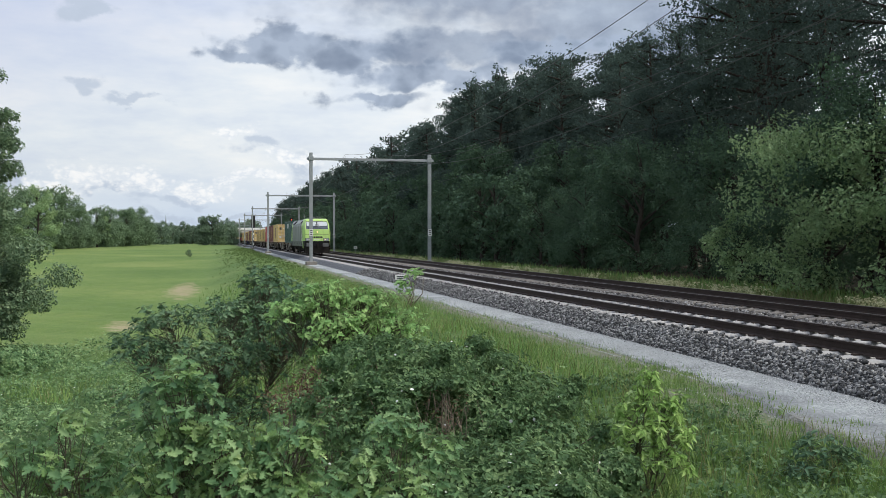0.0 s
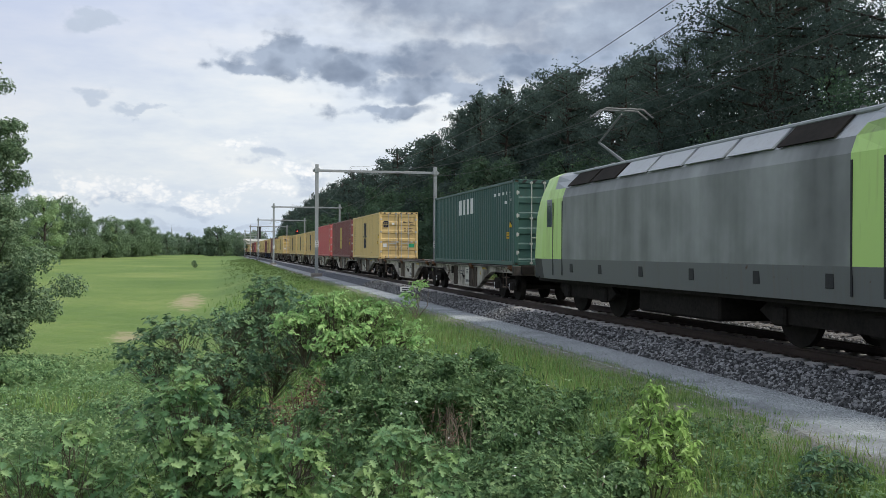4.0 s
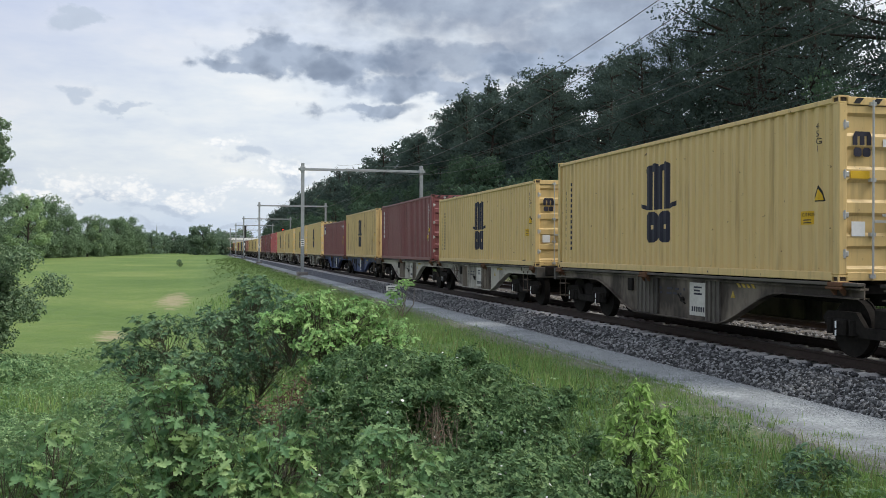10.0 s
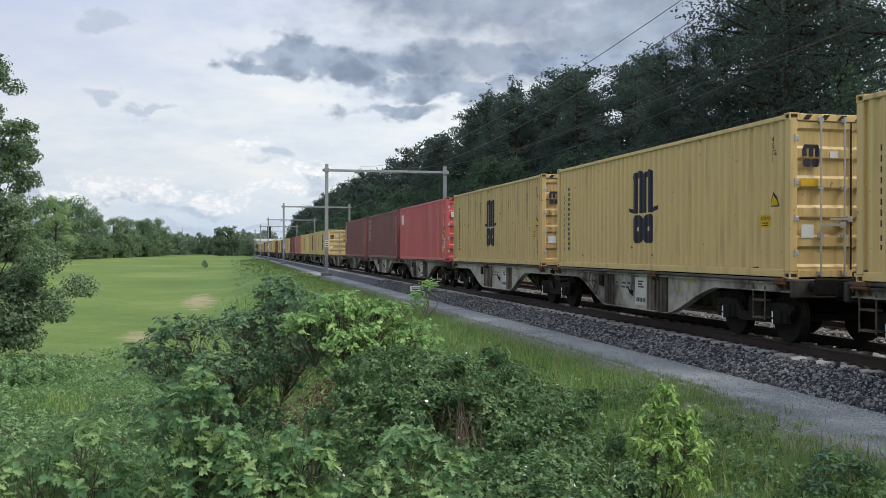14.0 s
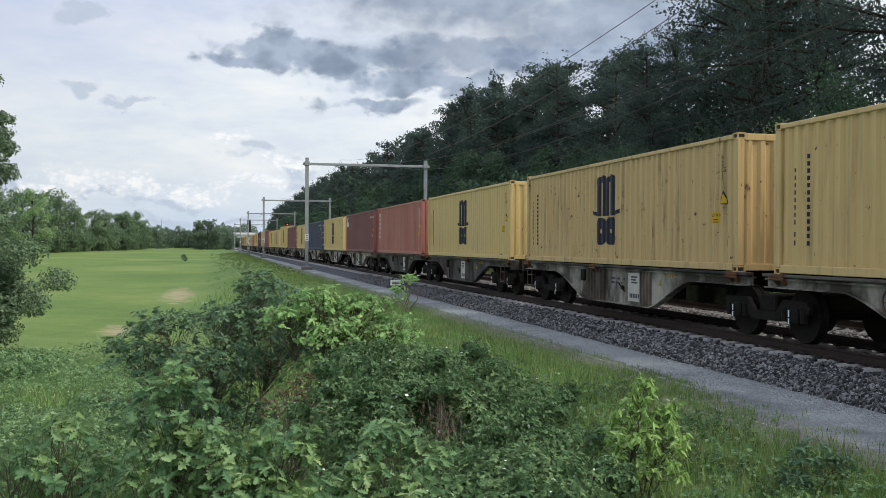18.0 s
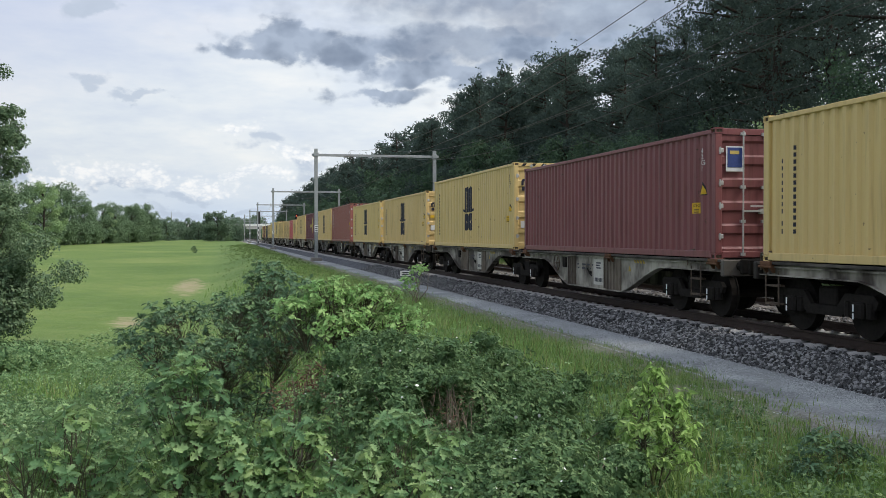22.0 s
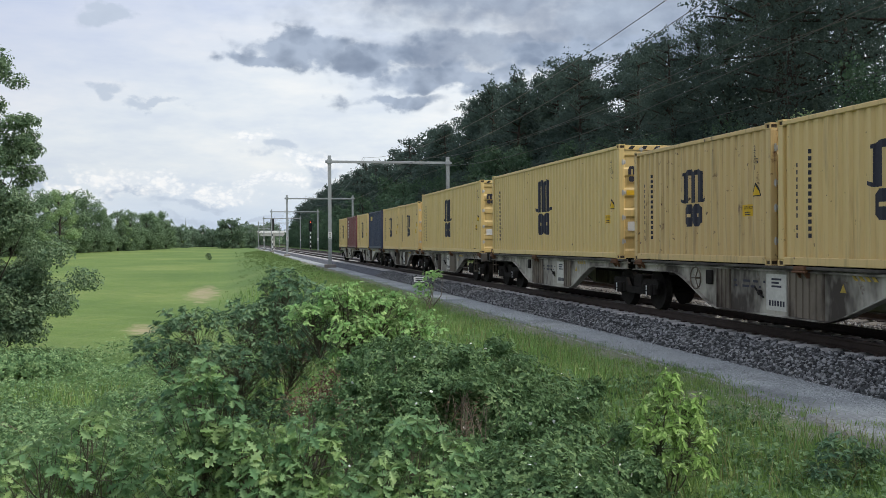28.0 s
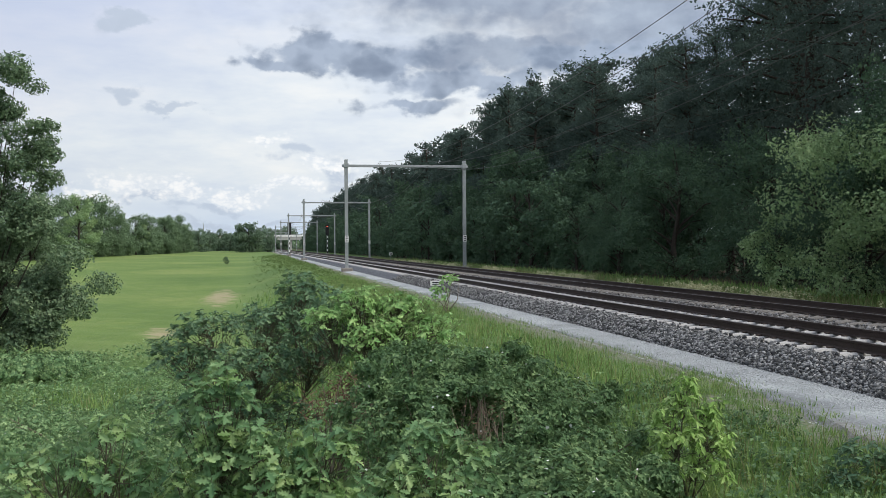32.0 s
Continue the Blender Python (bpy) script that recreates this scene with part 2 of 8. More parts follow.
def painted_steel(name, colour, dirt=(0.10, 0.075, 0.05), rust=0.25, rough=0.5, streak=1.0):
    """Weathered paint: faded patches, streaks that run down, specks of rust."""
    def build(N, co):
        info = N.add("ShaderNodeObjectInfo").outputs["Random"]
        shift = N.add("ShaderNodeCombineXYZ", {"X": N.math("MULTIPLY", info, 31.0), "Y": N.math("MULTIPLY", info, 57.0), "Z": 0.0}).outputs[0]
        co = N.add("ShaderNodeVectorMath", {0: co, 1: shift}, operation="ADD").outputs[0]
        run = N.add("ShaderNodeVectorMath", {0: co, 1: (3.0, 3.0, 0.25)}, operation="MULTIPLY").outputs[0]
        s = N.noise(run, 1.6, 4.0, 0.65)
        spots = N.noise(co, 3.5, 6.0, 0.7)
        fade = N.noise(co, 0.35, 3.0, 0.5)
        base = N.mix(N.math("MULTIPLY", fade, 0.5), colour, tuple(min(1, c * 0.72 + 0.05) for c in colour))
        base = N.mix(N.math("MULTIPLY", N.math("SUBTRACT", s, 0.52, clamp=True), 2.2 * streak, clamp=True), base, tuple(0.5 * a + 0.5 * b for a, b in zip(colour, dirt)))
        hit = N.math("MULTIPLY", N.math("SUBTRACT", N.math("ADD", N.math("MULTIPLY", spots, 0.6), N.math("MULTIPLY", s, 0.4)), 0.67 - 0.09 * min(rust, 1.0), clamp=True), 9.0 * min(rust, 1.0) + 2.0, clamp=True)
        base = N.mix(hit, base, (0.12, 0.055, 0.025))
        chip = N.math("MULTIPLY", N.math("SUBTRACT", N.noise(co, 7.0, 3.0, 0.55), 0.70 - 0.03 * min(rust, 1.0), clamp=True), 14.0, clamp=True)
        drip = N.noise(N.add("ShaderNodeVectorMath", {0: co, 1: (6.0, 6.0, 0.45)}, operation="MULTIPLY").outputs[0], 1.3, 3.0, 0.55)
        drip = N.math("MULTIPLY", N.math("MULTIPLY", N.math("SUBTRACT", drip, 0.60, clamp=True), 5.0, clamp=True), 0.3 + 0.5 * min(rust, 1.0))
        base = N.mix(drip, base, tuple(0.35 * a + 0.65 * b for a, b in zip(colour, (0.16, 0.085, 0.045))))
        base = N.mix(chip, base, (0.075, 0.038, 0.022))
        return base, N.noise(co, 40.0, 2.0), 0.002
    return material(name, build, rough, 0.0, 0.4)


FIELD = mottled("field_grass", [(0.3, (0.085, 0.15, 0.028)), (0.5, (0.125, 0.20, 0.04)), (0.7, (0.18, 0.25, 0.055))], 0.06, 3.0, 0.95, 0.05, world_space=True)
def gravel_path(N, co):
    """Pale grey gravel, trodden lighter along its middle and darker at its rims, that thins out into bare earth on the grassy side."""
    at = N.add("ShaderNodeNewGeometry").outputs["Position"]
    x = N.add("ShaderNodeSeparateXYZ", {"Vector": at}).outputs[0]
    broad, fine = N.noise(at, 0.9, 5.0, 0.6), N.noise(at, 22.0, 3.0, 0.6)
    f = N.math("ADD", N.math("MULTIPLY", broad, 0.5), N.math("MULTIPLY", fine, 0.5))
    grey = N.ramp(f, [(0.34, (0.115, 0.124, 0.126)), (0.47, (0.245, 0.263, 0.264)), (0.56, (0.335, 0.357, 0.355)), (0.68, (0.50, 0.525, 0.52))])
    off = N.math("ABSOLUTE", N.math("SUBTRACT", N.math("ADD", x, N.math("MULTIPLY", N.math("SUBTRACT", broad, 0.5), 0.7)), 7.95))
    rim = N.add("ShaderNodeMapRange", {"Value": off, 1: 0.32, 2: 0.62, 3: 0.0, 4: 0.45}).outputs[0]
    grey = N.mix(rim, grey, (0.10, 0.106, 0.110))
    earth = N.ramp(fine, [(0.3, (0.10, 0.092, 0.070)), (0.7, (0.235, 0.222, 0.185))])
    bare = N.math("ADD", x, N.math("ADD", N.math("MULTIPLY", N.math("SUBTRACT", broad, 0.5), 1.3), N.math("MULTIPLY", N.math("SUBTRACT", fine, 0.5), 0.6)))
    return N.mix(N.add("ShaderNodeMapRange", {"Value": bare, 1: 7.15, 2: 6.75, 3: 0.0, 4: 0.8}).outputs[0], grey, earth), fine, 0.02


GRAVEL = material("grey_gravel", gravel_path, 0.95, 0.0, 0.3)
BALLAST = mottled("ballast_bed", [(0.3, (0.028, 0.030, 0.034)), (0.5, (0.080, 0.085, 0.095)), (0.75, (0.20, 0.21, 0.225))], 6.0, 22.0, 0.9, 0.04, world_space=True)
RAIL = mottled("rail_rust", [(0.3, (0.020, 0.013, 0.010)), (0.6, (0.042, 0.028, 0.021))], 3.0, 30.0, 0.75, 0.002)
RAILHEAD = mottled("rail_worn", [(0.3, (0.09, 0.075, 0.065)), (0.6, (0.17, 0.15, 0.135))], 3.0, 30.0, 0.4, 0.001, metal=0.7)
CONCRETE = mottled("sleeper_concrete", [(0.3, (0.31, 0.297, 0.278)), (0.6, (0.50, 0.484, 0.456))], 1.5, 25.0, 0.9, 0.004)
CONCRETE_OLD = mottled("sleeper_old", [(0.3, (0.16, 0.14, 0.12)), (0.6, (0.27, 0.25, 0.22))], 1.5, 25.0, 0.9, 0.004)
GALV = mottled("galvanised_steel", [(0.3, (0.22, 0.24, 0.24)), (0.6, (0.34, 0.36, 0.36))], 0.8, 9.0, 0.55, 0.002, metal=0.3)
BLACK = mottled("black_paint", [(0.3, (0.012, 0.012, 0.013)), (0.7, (0.028, 0.028, 0.03))], 2.0, 30.0, 0.6, 0.001)
WHITE = mottled("white_paint", [(0.3, (0.66, 0.66, 0.64)), (0.7, (0.82, 0.82, 0.80))], 2.0, 30.0, 0.6, 0.001)
BARK = mottled("bark", [(0.3, (0.022, 0.018, 0.014)), (0.7, (0.06, 0.048, 0.038))], 2.0, 14.0, 0.95, 0.02)
TWIG = mottled("twig_bark", [(0.3, (0.10, 0.085, 0.06)), (0.7, (0.24, 0.20, 0.15))], 4.0, 30.0, 0.9, 0.004)
STEM = mottled("young_stem_bark", [(0.3, (0.05, 0.048, 0.03)), (0.7, (0.13, 0.12, 0.08))], 4.0, 30.0, 0.9, 0.004)
# brake grime, its colour lowered to near-black to carry the shade under the wagons
SHADED_GRIME = mottled("shaded_underframe_grime", [(0.3, (0.010, 0.0093, 0.0085)), (0.6, (0.024, 0.021, 0.018))], 2.0, 14.0, 0.9, 0.004, spec=0.08)


# ---- mesh helpers ----
def mesh_of(name, verts, faces, mat, smooth=False):
    me = bpy.data.meshes.new(name)
    me.from_pydata([tuple(v) for v in verts], [], [tuple(f) for f in faces])
    if mat is not None:
        me.materials.append(mat)
    if smooth:
        me.shade_smooth()
    me.update()
    return me


def place(name, me, parent=None, m=None, label=""):
    ob = new(name, me)
    if parent is not None:
        ob.parent = parent
    if m is not None:
        ob.matrix_basis = m
    if label:
        ob["label"] = label
    return ob


def part(name, bm, mat, parent=None, label="", smooth=False):
    me = bpy.data.meshes.new(name)
    bm.to_mesh(me)
    bm.free()
    me.materials.append(mat)
    if smooth:
        me.shade_smooth()
    return place(name, me, parent, None, label)


def box(bm, x0, x1, y0, y1, z0, z1, bevel=0.0):
    """Adds a box, with chamfered edges if bevel is given."""
    made = bmesh.ops.create_cube(bm, size=1.0)["verts"]
    for v in made:
        v.co = Vector(((x0 + x1) / 2 + v.co.x * (x1 - x0), (y0 + y1) / 2 + v.co.y * (y1 - y0), (z0 + z1) / 2 + v.co.z * (z1 - z0)))
    if bevel:
        edges = list({e for v in made for e in v.link_edges})
        bmesh.ops.bevel(bm, geom=edges, offset=bevel, segments=1, affect="EDGES")


def tube(bm, a, b, r0, r1=None, n=8, caps=True):
    """Adds a tapered round bar from a to b."""
    a, b = Vector(a), Vector(b)
    r1 = r0 if r1 is None else r1
    q = (b - a).to_track_quat("Z", "Y")
    rings = []
    for p, r in ((a, r0), (b, r1)):
        rings.append([bm.verts.new(p + q @ Vector((math.cos(i * math.tau / n) * r, math.sin(i * math.tau / n) * r, 0))) for i in range(n)])
    for i in range(n):
        bm.faces.new((rings[0][i], rings[0][(i + 1) % n], rings[1][(i + 1) % n], rings[1][i]))
    if caps:
        bm.faces.new(rings[0][::-1])
        bm.faces.new(rings[1])


def prism(bm, outline, axis, lo, hi):
    """Adds a solid whose outline (pairs) is drawn across the axis and pushed from lo to hi."""
    def at(u, v, w):
        return {"x": (w, u, v), "y": (u, w, v), "z": (u, v, w)}[axis]
    a = [bm.verts.new(at(u, v, lo)) for u, v in outline]
    b = [bm.verts.new(at(u, v, hi)) for u, v in outline]
    n = len(outline)
    bm.faces.new(a[::-1])
    bm.faces.new(b)
    for i in range(n):
        bm.faces.new((a[i], a[(i + 1) % n], b[(i + 1) % n], b[i]))
    bmesh.ops.recalc_face_normals(bm, faces=bm.faces[:])


def scatter(name, base_v, base_f, mats, mat, smooth=False):
    """One mesh of many copies of a small shape: mats is an array of 3 x 4 placements."""
    base_v, mats = np.asarray(base_v, float), np.asarray(mats, float)
    n, k = len(mats), len(base_v)
    pts = np.einsum("nij,kj->nki", mats[:, :, :3], base_v) + mats[:, None, :, 3]
    me = bpy.data.meshes.new(name)
    loops = np.concatenate([np.asarray(f) for f in base_f])
    sizes = np.array([len(f) for f in base_f])
    all_loops = (loops[None, :] + (np.arange(n) * k)[:, None]).ravel()
    all_sizes = np.tile(sizes, n)
    me.vertices.add(n * k)
    me.vertices.foreach_set("co", pts.ravel())
    me.loops.add(len(all_loops))
    me.loops.foreach_set("vertex_index", all_loops.astype(np.int32))
    me.polygons.add(len(all_sizes))
    starts = np.concatenate([[0], np.cumsum(all_sizes)[:-1]]).astype(np.int32)
    me.polygons.foreach_set("loop_start", starts)
    me.update(calc_edges=True)
    me.validate()
    me.materials.append(mat)
    if smooth:
        me.shade_smooth()
    return me


def turns(rng, n, tilt=1.0, up=None):
    """n random turns as 3 x 3 matrices; tilt limits how far the shape's own z leans from upright."""
    a = rng.uniform(0, math.tau, n)
    b = rng.uniform(0, math.tau, n)
    t = rng.normal(0, 1, n) * tilt
    ca, sa, cb, sb, ct, st = np.cos(a), np.sin(a), np.cos(b), np.sin(b), np.cos(t), np.sin(t)
    z = np.zeros(n)
    o = np.ones(n)
    ra = np.array([[ca, -sa, z], [sa, ca, z], [z, z, o]]).transpose(2, 0, 1)
    rt = np.array([[o, z, z], [z, ct, -st], [z, st, ct]]).transpose(2, 0, 1)
    rb = np.array([[cb, -sb, z], [sb, cb, z], [z, z, o]]).transpose(2, 0, 1)
    return ra @ rt @ rb


def facing(rng, normal, loose=0.5):
    """Turns that lay a leaf's face towards the given directions, loosely, at any spin."""
    z = np.asarray(normal, float) + rng.normal(0, loose, (len(normal), 3))
    z /= np.linalg.norm(z, axis=1)[:, None] + 1e-9
    a = rng.normal(0, 1, z.shape)
    x = a - (a * z).sum(1)[:, None] * z
    x /= np.linalg.norm(x, axis=1)[:, None] + 1e-9
    return np.stack([x, np.cross(z, x), z], 2)


def placements(rot, scale, pos):
    scale = np.asarray(scale, float)
    if scale.ndim == 1:
        scale = np.stack([scale] * 3, 1)
    return np.concatenate([rot * scale[:, None, :], np.asarray(pos)[:, :, None]], 2)


# ---- ground ----
TRACK_X, FAR_X = 10.65, 14.72          # middle lines of the two tracks
def smooth01(t):
    t = np.clip(t, 0, 1)
    return t * t * (3 - 2 * t)


def field_z(y):
    return -2.3 + 1.5 * smooth01((y - 50) / 230.0) + 0.9 * smooth01((y - 200) / 250.0)


def ground_z(x, y):
    """Height of the ground over the rails' top: field, bank, verge, bed, forest floor."""
    x, y = np.asarray(x, float), np.asarray(y, float)
    f = field_z(y) - 0.5 * smooth01((-x - 4) / 10) * smooth01((40 - y) / 30)
    bank = smooth01((x + 1.5) / 7.0)
    z = f * (1 - bank) + (-0.58) * bank
    z = np.where(x > 7.2, -0.53, z)
    z = np.where(x > 8.6, -0.62, z)
    z = np.where(x > 17.2, -0.62 + 0.35 * smooth01((x - 17.2) / 4.0), z)
    lump = 0.06 * np.sin(x * 1.7 + y * 0.6) * np.sin(y * 0.9 - x * 0.4) * smooth01((7.0 - x) / 2.0)
    hill = np.exp(-((x / 3.0) ** 2 + ((y + 2.0) / 3.5) ** 2))
    z = z + lump * (1 - smooth01((y - 60) / 60))
    return z * (1 - hill) + 0.02 * hill


def grid_lines(lo, hi, fine_lo, fine_hi, step, grow=1.25):
    out = list(np.arange(fine_lo, fine_hi + 1e-6, step))
    d = step
    while out[-1] < hi:
        d *= grow
        out.append(out[-1] + d)
    d = step
    while out[0] > lo:
        d *= grow
        out.insert(0, out[0] - d)
    return np.array(out)


def make_ground():
    xs = grid_lines(-2600, 2600, -14, 24, 0.4)
    ys = grid_lines(-600, 3200, -4, 60, 0.6, 1.12)
    gx, gy = np.meshgrid(xs, ys)
    gz = ground_z(gx, gy)
    n, m = gx.shape
    verts = np.stack([gx.ravel(), gy.ravel(), gz.ravel()], 1)
    faces = [(i * m + j, i * m + j + 1, (i + 1) * m + j + 1, (i + 1) * m + j) for i in range(n - 1) for j in range(m - 1)]

    def build(N, co):
        sp = N.add("ShaderNodeSeparateXYZ", {"Vector": co})
        a = N.noise(co, 0.05, 4.0, 0.6)
        b = N.noise(co, 1.2, 4.0, 0.6)
        c = N.noise(co, 14.0, 3.0, 0.6)
        f = N.math("ADD", N.math("ADD", N.math("MULTIPLY", a, 0.5), N.math("MULTIPLY", b, 0.2)), N.math("MULTIPLY", c, 0.3))
        field = N.ramp(f, [(0.36, (0.066, 0.124, 0.028)), (0.5, (0.114, 0.176, 0.041)), (0.62, (0.185, 0.228, 0.068))])
        rough_grass = N.ramp(f, [(0.3, (0.040, 0.086, 0.022)), (0.5, (0.076, 0.138, 0.034)), (0.7, (0.14, 0.192, 0.058))])
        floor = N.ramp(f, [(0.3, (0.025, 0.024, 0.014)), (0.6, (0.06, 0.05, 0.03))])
        edge = N.math("ADD", sp.outputs[0], N.math("MULTIPLY", N.math("SUBTRACT", b, 0.5), 3.0))
        on_bank = N.add("ShaderNodeMapRange", {"Value": edge, 1: -4.5, 2: 2.5, 3: 0.0, 4: 1.0}).outputs[0]
        near = N.add("ShaderNodeMapRange", {"Value": sp.outputs[1], 1: 34.0, 2: 44.0, 3: 1.0, 4: 0.0}).outputs[0]
        mown = N.ramp(f, [(0.3, (0.055, 0.115, 0.03)), (0.5, (0.102, 0.17, 0.046)), (0.7, (0.17, 0.225, 0.076))])
        further = N.add("ShaderNodeMapRange", {"Value": sp.outputs[1], 1: 28.0, 2: 46.0, 3: 0.0, 4: 1.0}).outputs[0]
        col = N.mix(N.math("MAXIMUM", on_bank, near), field, N.mix(further, rough_grass, mown))
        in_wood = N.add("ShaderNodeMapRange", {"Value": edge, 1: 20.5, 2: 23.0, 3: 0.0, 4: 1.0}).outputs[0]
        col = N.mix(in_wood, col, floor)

        def bare(x, y, rx, ry):
            u = N.math("DIVIDE", N.math("SUBTRACT", sp.outputs[0], x), rx)
            v = N.math("DIVIDE", N.math("SUBTRACT", sp.outputs[1], y), ry)
            r = N.math("ADD", N.math("MULTIPLY", u, u), N.math("MULTIPLY", v, v))
            r = N.math("ADD", r, N.math("MULTIPLY", N.math("SUBTRACT", b, 0.5), 4.5))
            return N.add("ShaderNodeMapRange", {"Value": r, 1: 1.1, 2: 0.1, 3: 0.0, 4: 0.7}).outputs[0]
        sand = N.ramp(c, [(0.3, (0.28, 0.22, 0.14)), (0.7, (0.42, 0.34, 0.23))])
        col = N.mix(N.math("MAXIMUM", bare(-2.4, 76.0, 1.25, 11.0), bare(-4.2, 46.0, 0.9, 3.0)), col, sand)
        earth = N.ramp(c, [(0.3, (0.115, 0.112, 0.085)), (0.7, (0.225, 0.22, 0.18))])
        grit = N.math("ADD", bare(6.45, 11.0, 0.5, 2.3), N.math("MULTIPLY", N.math("SUBTRACT", c, 0.5), 1.3))
        col = N.mix(N.math("MULTIPLY", grit, 1.0, clamp=True), col, earth)
        margin = N.math("ADD", sp.outputs[0], N.math("ADD", N.math("MULTIPLY", N.math("SUBTRACT", b, 0.5), 1.6), N.math("MULTIPLY", N.math("SUBTRACT", c, 0.5), 1.0)))
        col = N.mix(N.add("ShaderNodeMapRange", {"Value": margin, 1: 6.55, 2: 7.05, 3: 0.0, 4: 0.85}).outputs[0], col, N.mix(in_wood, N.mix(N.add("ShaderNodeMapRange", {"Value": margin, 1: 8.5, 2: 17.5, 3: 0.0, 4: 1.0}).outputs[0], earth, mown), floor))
        return col, N.math("ADD", c, N.math("MULTIPLY", b, 2.0)), 0.05
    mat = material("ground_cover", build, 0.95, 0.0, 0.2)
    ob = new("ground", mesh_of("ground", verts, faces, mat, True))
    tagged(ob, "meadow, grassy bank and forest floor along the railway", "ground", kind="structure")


def path_edge(y):
    """How far the path's grassy edge reaches out beside the camera."""
    return 0.95 * smooth01((15.0 - np.asarray(y, float)) / 8.0) + 0.05 * np.sin(np.asarray(y, float) * 2.1) + 0.03 * np.sin(np.asarray(y, float) * 5.3) + 0.02 * np.sin(np.asarray(y, float) * 9.7 + 1.3)


def strip(name, outline, y0, y1, mat, label, category, step=6.0, wobble=0.0, flare=False):
    """A long low body along the track, of one cross outline (x, z)."""
    ys = list(np.arange(y0, 120, step)) + list(np.arange(120, y1 + 1, 40.0))
    rng = np.random.default_rng(5)
    verts, faces = [], []
    n = len(outline)
    for y in ys:
        d = rng.normal(0, wobble) if wobble else 0.0
        for i, (x, z) in enumerate(outline):
            out = float(path_edge(y)) if flare and i < 2 else 0.0
            verts.append((x + (d if i in (0, n - 1) else 0.0) - out, y, z))
    for k in range(len(ys) - 1):
        for i in range(n - 1):
            a = k * n + i
            faces.append((a, a + 1, a + n + 1, a + n))
    ob = new(name, mesh_of(name, verts, faces, mat, False))
    return tagged(ob, label, category, kind="structure")


make_ground()

# ---- track bed ----
strip("service_path", [(7.28, -0.60), (7.42, -0.515), (8.0, -0.50), (8.62, -0.52)], -20, 900, GRAVEL, "pale grey gravel path beside the ballast", "path", 0.25, 0.03, True)
strip("ballast_bed", [(8.42, -0.64), (8.56, -0.50), (9.02, -0.285), (9.26, -0.262), (9.40, -0.255), (11.95, -0.255), (12.68, -0.29), (13.4, -0.265), (16.1, -0.265), (16.4, -0.29), (17.3, -0.66)], -20, 900, BALLAST, "grey crushed-stone ballast bed under two tracks", "ballast", 3.0, 0.03)

RAIL_OUT = [(-0.075, -0.172), (-0.075, -0.160), (-0.012, -0.135), (-0.010, -0.045), (-0.036, -0.035), (-0.036, -0.004), (-0.030, 0.0),
            (0.030, 0.0), (0.036, -0.004), (0.036, -0.035), (0.010, -0.045), (0.012, -0.135), (0.075, -0.160), (0.075, -0.172)]


def sleeper_mesh(name, mat):
    """A concrete sleeper: higher under the rails, waisted in the middle, chamfered."""
    secs = [(-1.26, -0.235, 0.11), (-1.20, -0.203, 0.135), (-0.95, -0.182, 0.14), (-0.55, -0.178, 0.14), (-0.3, -0.222, 0.115), (0.3, -0.222, 0.115),
            (0.55, -0.178, 0.14), (0.95, -0.182, 0.14), (1.20, -0.203, 0.135), (1.26, -0.235, 0.11)]
    verts, faces = [], []
    for x, z, w in secs:
        verts += [(x, -w, -0.36), (x, -w + 0.012, z - 0.036), (x, -w + 0.055, z), (x, w - 0.055, z), (x, w - 0.012, z - 0.036), (x, w, -0.36)]
    for k in range(len(secs) - 1):
        for i in range(5):
            a = k * 6 + i
            faces.append((a, a + 6, a + 7, a + 1))
    faces += [(0, 1, 2, 3, 4, 5), tuple(range(len(verts) - 1, len(verts) - 7, -1))]
    return mesh_of(name, verts, faces, mat)


def clip_mesh():
    bm = bmesh.new()
    for s in (-1, 1):
        box(bm, s * 0.12 - 0.055, s * 0.12 + 0.055, -0.05, 0.05, -0.19, -0.15, 0.01)
    me = bpy.data.meshes.new("rail_clip")
    bm.to_mesh(me)
    bm.free()
    me.materials.append(RAIL)
    return me


